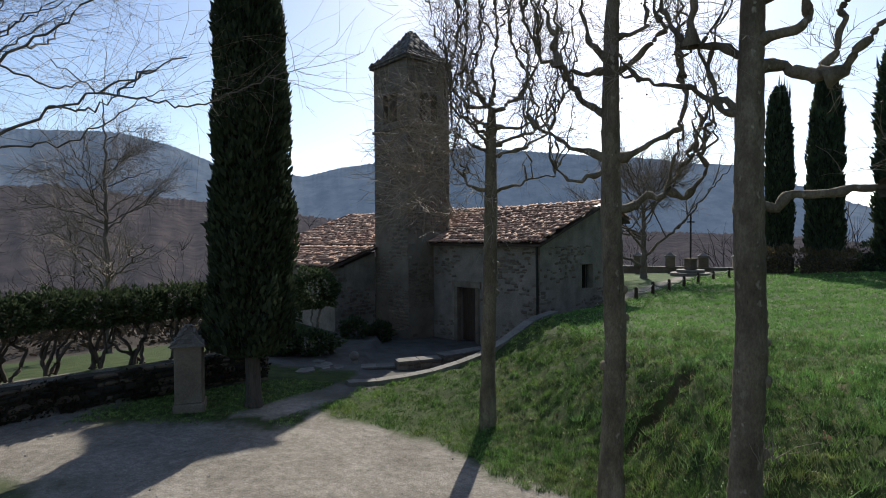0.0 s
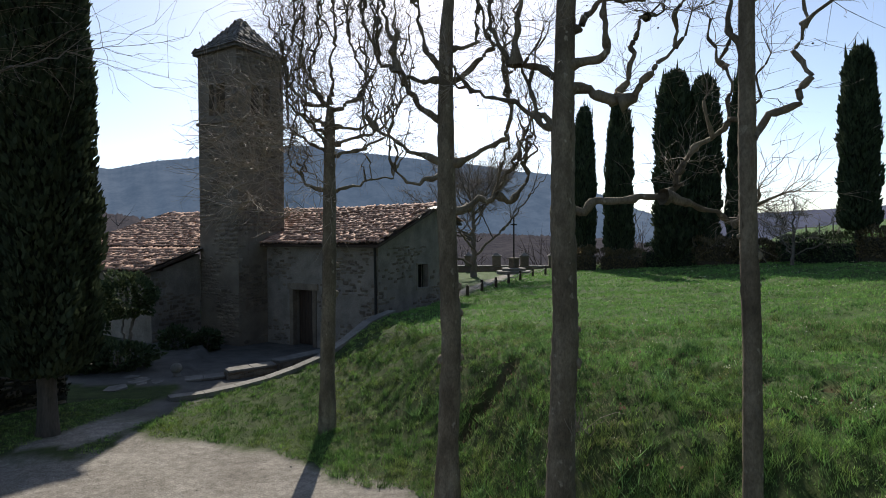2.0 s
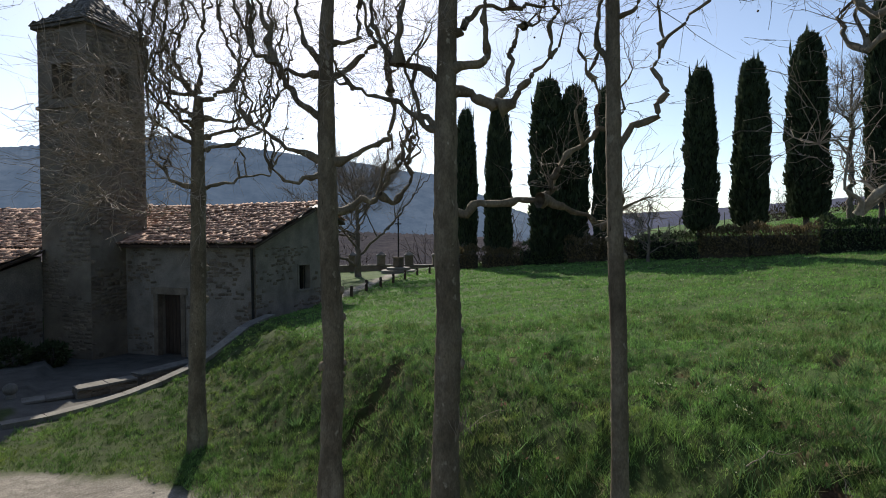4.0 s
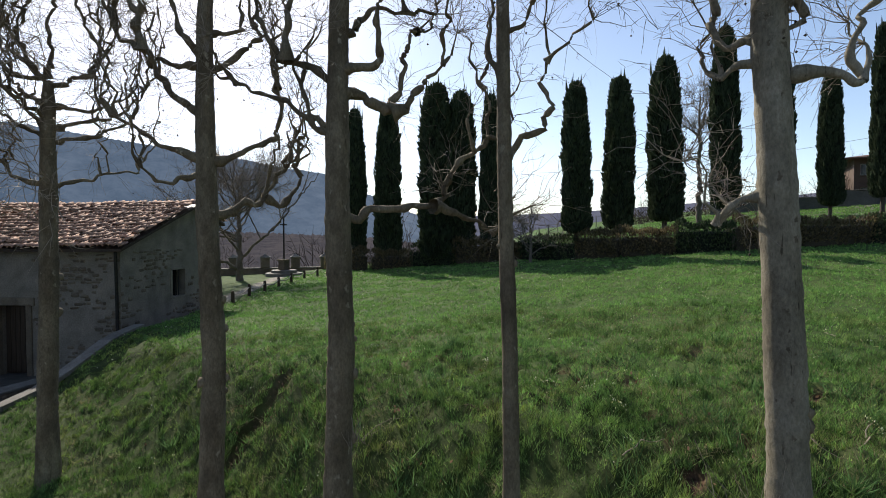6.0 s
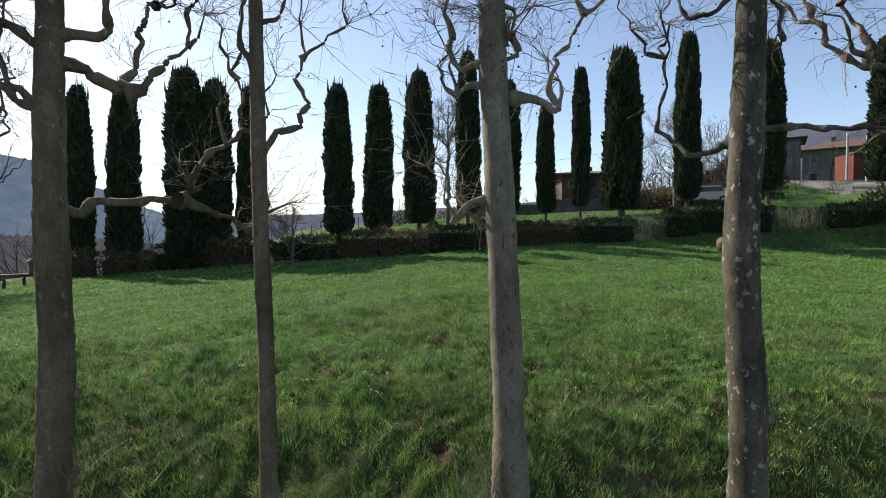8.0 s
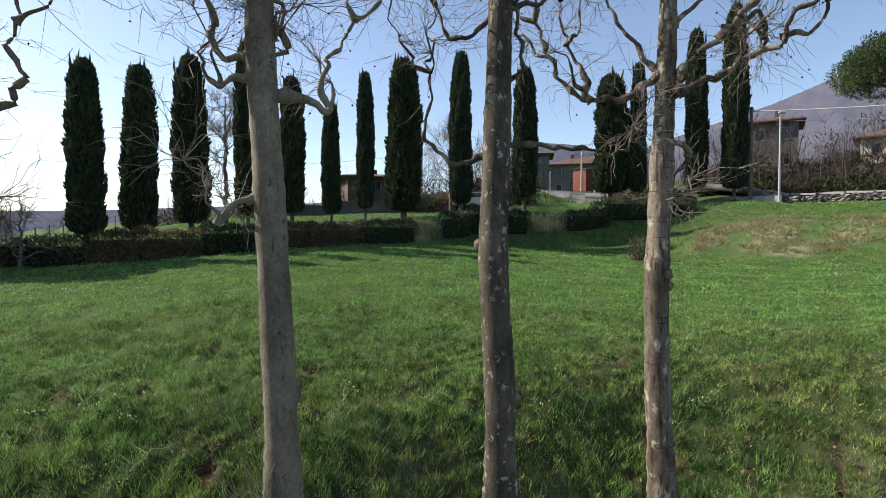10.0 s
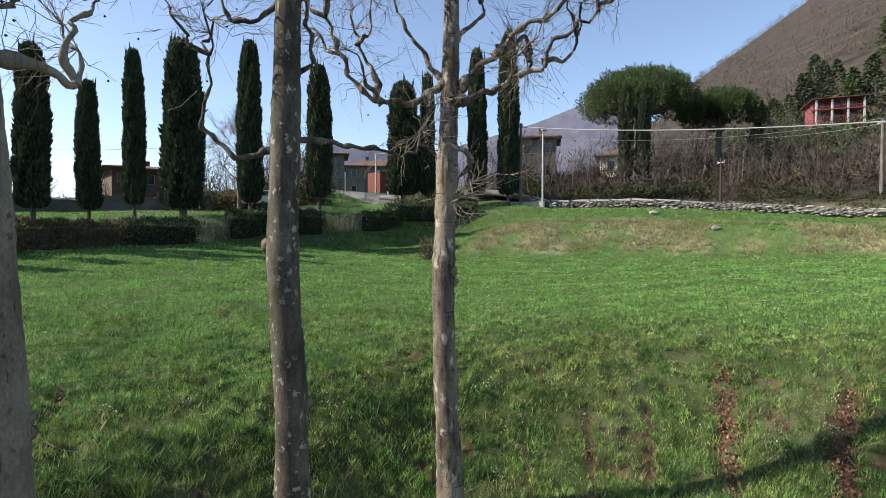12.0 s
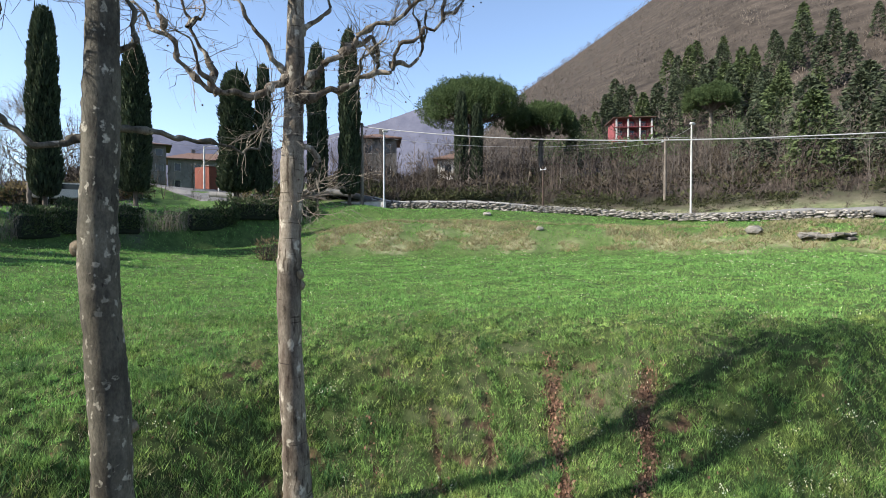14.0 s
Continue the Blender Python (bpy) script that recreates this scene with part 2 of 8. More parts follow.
def box(bm, x0, y0, z0, x1, y1, z1, bevel=0.0, m=None):
    g = bmesh.ops.create_cube(bm, size=1.0)
    vs = g["verts"]
    bmesh.ops.scale(bm, vec=(x1 - x0, y1 - y0, z1 - z0), verts=vs)
    bmesh.ops.translate(bm, vec=((x0 + x1) / 2, (y0 + y1) / 2, (z0 + z1) / 2), verts=vs)
    if bevel:
        ed = list({e for v in vs for e in v.link_edges})
        r = bmesh.ops.bevel(bm, geom=ed, offset=bevel, segments=1, affect="EDGES")
        vs = list({v for f in r["faces"] for v in f.verts} | {v for v in vs if v.is_valid})
    if m is not None:
        bmesh.ops.transform(bm, matrix=m, verts=vs)
    return vs


def prism(bm, outline, z0, z1):
    """A solid of an outline of (x, y), from z0 to z1 (numbers, or one height a corner)."""
    n = len(outline)
    lo = [bm.verts.new((x, y, z0[i] if isinstance(z0, (list, tuple)) else z0)) for i, (x, y) in enumerate(outline)]
    hi = [bm.verts.new((x, y, z1[i] if isinstance(z1, (list, tuple)) else z1)) for i, (x, y) in enumerate(outline)]
    bm.faces.new(lo[::-1])
    bm.faces.new(hi)
    for i in range(n):
        j = (i + 1) % n
        bm.faces.new((lo[i], lo[j], hi[j], hi[i]))
    return lo + hi


def ribbons(paths, radii, seed=0):
    """Many thin flat shoots at once, each turned its own way. Gives verts and quads."""
    P, R = np.asarray(paths, float), np.asarray(radii, float)
    m, k, _ = P.shape
    t = P[:, -1] - P[:, 0]
    u = np.cross(t, np.random.default_rng(seed).normal(0, 1, (m, 3)))
    u /= np.linalg.norm(u, axis=1, keepdims=True) + 1e-9
    v = np.stack([P - u[:, None] * R[..., None], P + u[:, None] * R[..., None]], 2).reshape(-1, 3)
    i = (np.arange(m)[:, None] * k + np.arange(k - 1)[None]).ravel() * 2
    return v, np.stack([i, i + 1, i + 3, i + 2], -1)


def tubes(paths, radii, sides=3, closed=True):
    """Many tubes at once: paths (m, k, 3), radii (m, k). Gives verts and quads."""
    P, R = np.asarray(paths, float), np.asarray(radii, float)
    m, k, _ = P.shape
    t = np.gradient(P, axis=1)
    t /= np.linalg.norm(t, axis=2, keepdims=True) + 1e-9
    ref = np.where(np.abs(t[..., 2:3]) > 0.85, np.array([1.0, 0.13, 0]), np.array([0, 0.1, 1.0]))
    u = np.cross(t, ref)
    u /= np.linalg.norm(u, axis=2, keepdims=True) + 1e-9
    v = np.cross(t, u)
    ang = np.arange(sides) * 2 * math.pi / sides
    ring = P[:, :, None] + R[:, :, None, None] * (u[:, :, None] * np.cos(ang)[None, None, :, None] + v[:, :, None] * np.sin(ang)[None, None, :, None])
    verts = ring.reshape(-1, 3)
    i = np.arange(m)[:, None, None] * k * sides + np.arange(k - 1)[None, :, None] * sides
    j = np.arange(sides)[None, None, :]
    j2 = (j + 1) % sides
    f = np.stack([i + j, i + j2, i + sides + j2, i + sides + j], -1).reshape(-1, 4)
    return verts, f


def tube_mesh(name, path, radii, sides, material, wobble=0.0, rng=None):
    """One limb or trunk, with a rounded end and an uneven skin."""
    v, f = tubes(np.asarray(path)[None], np.asarray(radii)[None], sides)
    if wobble and rng is not None:
        k = len(path)
        amp = rng.normal(0, wobble, (k, sides, 1))
        c = np.repeat(np.asarray(path), sides, 0)
        v = c + (v - c) * (1 + amp.reshape(-1, 1))
    return np_mesh(name, v, f, material, shade=True)


def join_np(chunks):
    vs, fs, o = [], [], 0
    for v, f in chunks:
        vs.append(v)
        fs.append(f + o)
        o += len(v)
    return np.concatenate(vs), np.concatenate(fs)


def leaf_cards(centres, normals, size, rng, tall=1.0, up=0.0):
    """Small kite-shaped leaves or sprays at the centres, roughly facing along the normals; up: how far their tips turn upward."""
    n = len(centres)
    d = np.asarray(normals) + rng.normal(0, 0.45, (n, 3))
    d[:, 2] += up
    d /= np.linalg.norm(d, axis=1, keepdims=True) + 1e-9
    a = np.cross(d, rng.normal(0, 1, (n, 3)))
    a /= np.linalg.norm(a, axis=1, keepdims=True) + 1e-9
    s = (size * rng.uniform(0.6, 1.4, n))[:, None]
    p0, p2 = centres - d * s * 0.3 * tall, centres + d * s * tall
    p1, p3 = centres + a * s * 0.42 + d * s * 0.2, centres - a * s * 0.42 + d * s * 0.2
    v = np.stack([p0, p1, p2, p3], 1).reshape(-1, 3)
    return v, np.arange(n * 4).reshape(n, 4)


# ---- lie of the land ----
BEARINGS = [-180, -90, -30, -13, -1, 5, 10, 17, 30, 47, 70, 92, 108, 130, 160, 180]
TURF = [14, 16, 14, 12, 10.2, 8.7, 8.2, 7.7, 6.0, 4.2, 2.8, 4.6, 6.4, 6.0, 6.0, 14]
FOOT = [14, 16, 14, 12, 10.2, 8.7, 8.2, 7.7, 6.0, 4.2, 2.8, 5.2, 7.0, 8.3, 8.2, 14]
CREST = [30, 30, 30, 28, 25, 23, 18.5, 12.8, 9.2, 7.8, 7.2, 8.9, 10.8, 12.2, 12.6, 30]

# the hedge under the cypresses: bearing and distance
HEDGE_AZ = [54, 58, 63, 68, 73, 78, 84, 90, 96, 104, 112]
HEDGE_D = [28.4, 27.2, 26.8, 26.7, 28.0, 29.8, 31.8, 34.0, 36.2, 39.6, 41.5]
# foot of the bank that rises to the cypresses
RISE_D = [29.2, 27.8, 27.4, 27.3, 28.6, 30.2, 31.2, 32.6, 34.9, 37.6, 39.1]


def court_side(x, y):
    """Above 0 on the church's side of the curved kerb that holds the bank."""
    edge = np.interp(x, [-2.6, -1.1, 1.15, 2.3, 3.2, 3.8, 4.5, 7.2, 16], [14.35, 14.95, 15.95, 16.8, 17.85, 18.6, 19.2, 21.2, 33])
    return np.where(x < -2.6, -1.0, y - edge)


def ground_z(x, y, detail=True):
    x, y = np.asarray(x, float), np.asarray(y, float)
    d, az = np.hypot(x, y), np.degrees(np.arctan2(x, y))
    foot, crest = np.interp(az, BEARINGS, FOOT), np.interp(az, BEARINGS, CREST)
    hill = smooth(-16, 12, az) * (1 - smooth(163, 179, az))
    z = 1.5 * smooth(foot, crest, d) * hill
    grade = 0.032 + 0.08 * np.exp(-(((az - 72) / 32) ** 2))
    z = z + hill * grade * np.maximum(d - crest, 0)
    # the fields behind the cypresses rise, then level out
    far = smooth(45, 300, d)
    z = z - hill * grade * np.maximum(d - 75, 0) * (1 - smooth(105, 118, az))
    # the bank that the cypress row stands on
    row = np.interp(az, HEDGE_AZ, RISE_D)
    z = z + np.interp(az, [52, 57, 65, 74, 79, 88, 95, 104, 109, 115, 120], [0, 0.25, 0.65, 0.7, 1.0, 1.45, 2.2, 2.4, 1.7, 0.8, 0]) * smooth(row, row + 2.9, d) * (1 - smooth(47, 55, d))
    # terrace, road and hillside below the mountain
    right = smooth(99, 121, az) * (1 - smooth(172, 180, az))
    z = z + right * (1.5 * smooth(33, 37.5, d) + 0.55 * smooth(39, 42.5, d) + 1.15 * smooth(98, 120, az) * smooth(30, 42, d) * (1 - smooth(125, 150, az)))
    steep = np.interp(az, [118, 123, 127, 131, 134, 144, 155, 170], [0.0, 0.02, 0.10, 0.22, 0.29, 0.43, 0.58, 0.64])
    up = np.maximum(d - 45.5, 0)
    z = z + right * (np.interp(az, [112, 122, 130], [0.05, 0.15, 0.22]) * np.minimum(up, 80) - 0.035 * np.minimum(up, 551) + steep * np.clip(up - 80, 0, 471))
    z = z + 4.5 * smooth(42, 64, d) * smooth(86, 96, az) * (1 - smooth(114, 122, az))
    # the valley behind the church
    low = 1 - smooth(38, 50, az)
    z = z - low * (9 * smooth(40, 90, d) + 22 * smooth(80, 260, d)) * smooth(-60, -40, az + 0 * d)
    z = np.where((az < -16) & (az > -170), z - 3.2 * smooth(17.5, 30, d), z)
    wl = (y - x - 18.95) / 1.414
    z = np.where((wl > 0.1) & (x < -4.2) & (az < -12), np.maximum((0.75 - 0.16 * wl) * smooth(-5.2, -7.2, x), z), z)
    inside = court_side(x, y)
    z = np.where((inside > 0.05) & (az < 18.5) & (d < 34), np.minimum(z, 0.0 + 2.2 * smooth(22, 33, d) * smooth(12, 18, az)), z)
    if detail:
        n = np.sin(1.7 * x + 0.6 * y) * np.sin(0.9 * y - 0.4 * x + 1) * 0.05 + np.sin(4.1 * x - 2.2 * y) * np.sin(3.3 * y + 1.3 * x) * 0.03 + np.sin(9.5 * x + 4 * np.sin(2 * y)) * np.sin(8.3 * y - 3 * np.sin(2.3 * x)) * 0.075 * (1 - smooth(crest + 1, crest + 6, d))
        z = z + n * hill * smooth(foot + 0.2, foot + 2, d) * np.where(inside > 0.0, 0.0, 1.0)
    return z


def gz(x, y):
    return float(ground_z(np.array([x]), np.array([y]))[0])


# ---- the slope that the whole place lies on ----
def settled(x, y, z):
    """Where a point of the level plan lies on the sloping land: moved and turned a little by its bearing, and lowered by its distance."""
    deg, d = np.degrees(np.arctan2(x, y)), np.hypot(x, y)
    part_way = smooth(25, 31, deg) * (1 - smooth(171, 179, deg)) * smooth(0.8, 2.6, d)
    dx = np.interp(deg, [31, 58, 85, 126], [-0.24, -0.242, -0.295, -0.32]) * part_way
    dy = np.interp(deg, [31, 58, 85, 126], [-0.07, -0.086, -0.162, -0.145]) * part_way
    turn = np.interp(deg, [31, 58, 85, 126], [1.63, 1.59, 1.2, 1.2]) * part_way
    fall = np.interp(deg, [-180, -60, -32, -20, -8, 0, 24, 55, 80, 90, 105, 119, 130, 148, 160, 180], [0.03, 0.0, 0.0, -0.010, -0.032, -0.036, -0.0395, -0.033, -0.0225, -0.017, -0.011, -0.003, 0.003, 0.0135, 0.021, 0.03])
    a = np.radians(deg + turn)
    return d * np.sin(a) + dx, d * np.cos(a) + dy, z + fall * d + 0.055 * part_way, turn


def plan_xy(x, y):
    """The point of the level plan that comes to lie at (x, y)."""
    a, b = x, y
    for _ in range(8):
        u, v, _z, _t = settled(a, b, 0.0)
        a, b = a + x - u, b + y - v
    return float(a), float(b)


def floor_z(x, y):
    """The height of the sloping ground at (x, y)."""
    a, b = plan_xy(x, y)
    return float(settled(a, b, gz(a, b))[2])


def waves(x, y, s, seed=0):
    """Cheap smooth noise about 0, of wavelength s."""
    r = random.Random(seed)
    out = 0
    for i in range(5):
        a, w = r.uniform(0, 6.28), 6.28 / (s * (0.6 + 0.35 * i))
        out = out + np.sin(w * (x * math.cos(a) + y * math.sin(a)) + r.uniform(0, 6.28))
    return out / 5


def furrow(x, y):
    """Distance from the worn furrow that runs slanting down the bank."""
    return np.abs((y - 9.25) - 0.5 * (x - 3.95) + 0.12 * waves(x, y, 1.3, 9))


# worn rills down the bank: bearing, half width in degrees, from, to
RILLS = ((134.6, 1.2, 5.0, 11.2), (143.7, 1.25, 5.0, 11.1), (128.7, 0.6, 8.3, 10.5), (123.2, 0.6, 7.8, 9.9), (116.3, 0.6, 8.0, 9.2))


def bare_spots(x, y):
    """Worn earth between the tufts of the bank, 0 to 1."""
    d, az = np.hypot(x, y), np.degrees(np.arctan2(x, y))
    return smooth(0.38, 0.56, 0.65 * waves(x, y, 1.3, 41) + 0.6 * waves(x, y, 0.4, 42)) * smooth(4.5, 5.5, d) * (1 - smooth(10, 12.5, d)) * smooth(20, 40, az) * (1 - smooth(165, 172, az))


def build_ground():
    rings = np.concatenate([[0.0, 1.0, 1.8], np.geomspace(2.4, 60, 160), np.geomspace(62, 900, 50)])
    nb = 600
    az = np.linspace(0, 2 * math.pi, nb, endpoint=False)
    rr, aa = np.meshgrid(rings[1:], az, indexing="ij")
    x, y = rr * np.sin(aa), rr * np.cos(aa)
    z = ground_z(x, y)
    deg, d = np.degrees(np.arctan2(x, y)), rr
    foot, crest = np.interp(deg, BEARINGS, TURF), np.interp(deg, BEARINGS, CREST)
    rough = waves(x, y, 1.1, 1) * 0.35 + waves(x, y, 0.35, 2) * 0.2
    onroad = 1 - smooth(-0.25, 0.35, d - foot + rough)
    # grass verge before the stone wall, where the wayside pillar stands
    verge = smooth(-0.3, 0.3, (y - (10.75 + 0.05 * x)) + rough) * (x < -2.9) * smooth(-7.6, -6.7, x + rough)
    nearleft = smooth(-0.3, 0.3, -5.6 - x + rough * 1.5) * smooth(-0.3, 0.3, 7.8 - y + rough)
    gravel = np.maximum(onroad * (1 - verge) * (1 - nearleft * 0.85), 0)
    path = (1 - smooth(0.35, 0.65, np.abs(x - (-3.75 + (y - 11.5) * 0.5) + rough * 0.4))) * (y > 11) * (y < 19) * (x < 1.5)
    court = ((court_side(x, y) > 0.0) & (d < 30) & (deg < 16)) | ((x > -6) & (x < -1) & (y > 16) & (d < 30))
    street = smooth(75.5, 78, deg + 1.5 * rough) * (1 - smooth(95, 97, deg)) * smooth(35.0, 36.0, d + rough) * (1 - smooth(62, 66, d))
    # court and path get the dark grey for their shade, the street as asphalt
    paved_and_shade = np.where(court, 1.0, np.maximum(path * smooth(12.2, 13.8, y), street))
    gravel = np.maximum(gravel, path) * (1 - paved_and_shade)
    walkway = (1 - smooth(0.5, 0.8, np.abs(court_side(x, y) - 0.9) + rough * 0.5)) * (d > 20) * (d < 37) * (deg > 15)
    gravel = np.maximum(gravel, walkway)
    right = smooth(106, 116, deg) * (1 - smooth(174, 179, deg))
    dry = smooth(109, 114, deg) * right * smooth(33.4, 34.6, d + 1.0 * waves(x, y, 4, 3) + 0.8 * waves(x, y, 1.2, 33)) * (1 - smooth(-1.2, 0.4, d - np.interp(deg, [112, 126, 140, 156], [38.0, 38.3, 37.0, 36.0]) + 1.0 * waves(x, y, 3, 4) + 0.8 * waves(x, y, 1.3, 34))) * (0.12 + 0.88 * smooth(-0.2, 0.3, 0.6 * waves(x, y, 5, 5) + 0.6 * waves(x, y, 1.5, 25))) * 0.85
    bankdry = smooth(0.15, 0.75, waves(x, y, 3.5, 6) + 0.5 * waves(x, y, 1.2, 7)) * smooth(foot, foot + 2, d) * (1 - smooth(9, 14, d)) * 0.22
    verge = smooth(118, 126, deg) * right * smooth(44, 45.5, d) * (1 - smooth(50, 52, d)) * (0.35 + 0.45 * smooth(-0.2, 0.4, waves(x, y, 3, 51) + 0.5 * waves(x, y, 0.9, 52)))
    dry = np.maximum(np.maximum(dry, bankdry), verge)
    soil = np.zeros_like(x)
    for a0, w, r0, r1 in RILLS:
        off = (deg - a0 + 6 * waves(x, y, 2.5, 8) * 0.25) / w
        soil = np.maximum(soil, (1 - smooth(0.5, 1.1, np.abs(off))) * smooth(r0, r0 + 0.4, d) * (1 - smooth(r1 - 0.6, r1, d)))
    ditch = (1 - smooth(0.10, 0.32, furrow(x, y))) * smooth(2.6, 3.1, x) * (1 - smooth(4.9, 5.4, x))
    soil = np.maximum(soil, ditch * 0.85)
    soil = np.maximum(soil, bare_spots(x, y))
    soil = soil * smooth(-0.45, 0.15, waves(x, y, 0.45, 31) + 0.6 * waves(x, y, 0.2, 32) + 0.1)
    z = z - 0.10 * soil - 0.22 * ditch
    wood = np.maximum(right * (0.85 * smooth(45.5, 50.5, d + waves(x, y, 3, 61)) + 0.15 * smooth(52, 58, d)), (1 - smooth(40, 50, deg)) * smooth(38, 46, d))
    wood = np.maximum(wood, ((deg < -8) & (d > 31)) * 1.0)
    n = len(rings) - 1
    verts = np.concatenate([np.stack([x, y, z], -1).reshape(-1, 3), [[0, 0, 0.0]]])
    i, j = np.meshgrid(np.arange(n - 1), np.arange(nb), indexing="ij")
    j2 = (j + 1) % nb
    quads = np.stack([i * nb + j, i * nb + j2, (i + 1) * nb + j2, (i + 1) * nb + j], -1).reshape(-1, 4)
    at = {k: np.append(v.ravel(), 1.0 if k == "gravel" else 0.0) for k, v in (("gravel", gravel), ("paved_and_shade", paved_and_shade), ("dry", dry), ("soil", soil), ("wood", wood), ("dark_turf", (0.9 - 0.45 * smooth(crest - 0.5, crest + 3.5, d)) * (1 - smooth(38, 47, d - 6 * (deg > 112)))))}
    fan = np.stack([np.full(nb, n * nb), (np.arange(nb) + 1) % nb, np.arange(nb)], -1)
    tris = np.concatenate([quads[:, [0, 1, 2]], quads[:, [0, 2, 3]], fan])
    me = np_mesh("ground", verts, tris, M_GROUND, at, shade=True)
    ob = new("ground", me)
    tagged(ob, "grassy bank and meadow above a pale gravel yard", "ground", kind="structure")


build_ground()


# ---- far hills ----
# blue distance haze is painted into the colours and a faint emission
def hill_material(name, c1, c2, haze_glow, strength, scale=0.012):
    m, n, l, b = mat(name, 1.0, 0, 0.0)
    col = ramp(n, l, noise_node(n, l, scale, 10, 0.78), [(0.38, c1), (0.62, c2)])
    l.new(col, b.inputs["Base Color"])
    b.inputs["Emission Color"].default_value = (*haze_glow, 1)
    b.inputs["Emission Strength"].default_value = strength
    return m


def hill_range(name, label, bearings, elevs, dist, material, seed, base=-60.0, depth=500.0, rough=0.0006):
    """A wooded range: a long slope up to an uneven crest."""
    az = np.arange(bearings[0], bearings[-1] + 0.05, 0.12)
    el = np.interp(az, bearings, elevs)
    rng = np.random.default_rng(seed)
    k = 22
    t = np.linspace(0, 1, k)[:, None]
    dd = dist - depth * (1 - t) + 0 * az
    fold = sum(np.sin(az * w + p + 3 * t * q) * s for w, p, q, s in ((0.55, 1 + seed, 1, 0.5), (1.3, 2, -1.4, 0.3), (3.1, 4, 2, 0.14)))
    ze = 3.6 + dist * np.tan(np.radians(el))
    z = base + (ze - base) * (t ** 0.85) + fold * 0.006 * dist * np.sin(math.pi * t) + rng.normal(0, 1, len(az)) * dist * rough * t ** 8
    x, y = dd * np.sin(np.radians(az)), dd * np.cos(np.radians(az))
    v = np.stack([x, y, z], -1).reshape(-1, 3)
    i, j = np.meshgrid(np.arange(k - 1), np.arange(len(az) - 1), indexing="ij")
    f = np.stack([i * len(az) + j, i * len(az) + j + 1, (i + 1) * len(az) + j + 1, (i + 1) * len(az) + j], -1).reshape(-1, 4)
    ob = new(name, np_mesh(name, v, f, material, shade=True))
    tagged(ob, label, "hills", kind="structure")


M_HILL = hill_material("ridge_woods_painted_haze", (0.035, 0.042, 0.055), (0.11, 0.115, 0.125), (0.13, 0.20, 0.31), 0.36)
M_HILL2 = hill_material("far_woods_painted_haze", (0.055, 0.056, 0.075), (0.09, 0.09, 0.11), (0.22, 0.25, 0.38), 0.17)
M_HILL3 = hill_material("brown_woods_painted_haze", (0.015, 0.012, 0.011), (0.06, 0.048, 0.042), (0.11, 0.125, 0.175), 0.21, 0.11)
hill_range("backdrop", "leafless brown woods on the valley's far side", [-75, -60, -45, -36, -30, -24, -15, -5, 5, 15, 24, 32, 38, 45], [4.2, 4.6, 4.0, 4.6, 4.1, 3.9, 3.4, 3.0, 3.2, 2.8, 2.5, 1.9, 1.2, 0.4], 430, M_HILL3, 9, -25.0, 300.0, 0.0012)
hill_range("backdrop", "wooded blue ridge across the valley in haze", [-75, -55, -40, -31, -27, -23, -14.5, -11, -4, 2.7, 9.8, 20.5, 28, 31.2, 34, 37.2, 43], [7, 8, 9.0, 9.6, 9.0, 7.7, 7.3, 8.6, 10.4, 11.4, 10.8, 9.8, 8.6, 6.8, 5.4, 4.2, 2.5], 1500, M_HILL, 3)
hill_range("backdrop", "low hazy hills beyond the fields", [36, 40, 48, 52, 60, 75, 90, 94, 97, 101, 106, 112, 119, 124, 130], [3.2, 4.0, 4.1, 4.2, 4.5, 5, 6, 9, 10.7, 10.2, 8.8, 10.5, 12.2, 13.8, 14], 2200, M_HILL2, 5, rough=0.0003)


# ---- church ----
CX, CY, TURN = 3.5, 19.3, -48.0  # the nave's corner; axes: along the door wall to the corner, and into the building


def stone_shape(rng, w, h, d):
    """A rough stone, flat at the back: its front is bulged and its corners are knocked off (x across, z up, y out at minus)."""
    j = lambda s: rng.uniform(-s, s)
    a, b = w / 2, h / 2
    c = 0.22 * min(w, h)
    ring = [(-a + c, -b), (a - c, -b), (a, -b + c), (a, b - c), (a - c, b), (-a + c, b), (-a, b - c), (-a, -b + c)]
    back = [(x, 0.03, z) for x, z in ring]
    front = [(x * 0.9 + j(0.06 * w), -d * rng.uniform(0.7, 1.1), z * 0.88 + j(0.06 * h)) for x, z in ring]
    v = back + front + [(j(0.1 * w), -d * 1.25, j(0.1 * h))]
    f = [(i, (i + 1) % 8, 8 + (i + 1) % 8, 8 + i) for i in range(8)] + [(8 + i, 8 + (i + 1) % 8, 16, 16) for i in range(8)]
    return np.array(v), np.array(f)


def tri_clean(v, f):
    """Quads of which some close on one corner, as triangles."""
    a = f[:, [0, 1, 2]]
    b = f[f[:, 2] != f[:, 3]][:, [0, 2, 3]]
    return v, np.concatenate([a, b])


STONES = {}


def stone_mesh(kind, seed, w, h, d, material):
    key = (kind, seed)
    if key not in STONES:
        STONES[key] = np_mesh("stone", *tri_clean(*stone_shape(random.Random(seed), w, h, d)), material)
    return STONES[key]


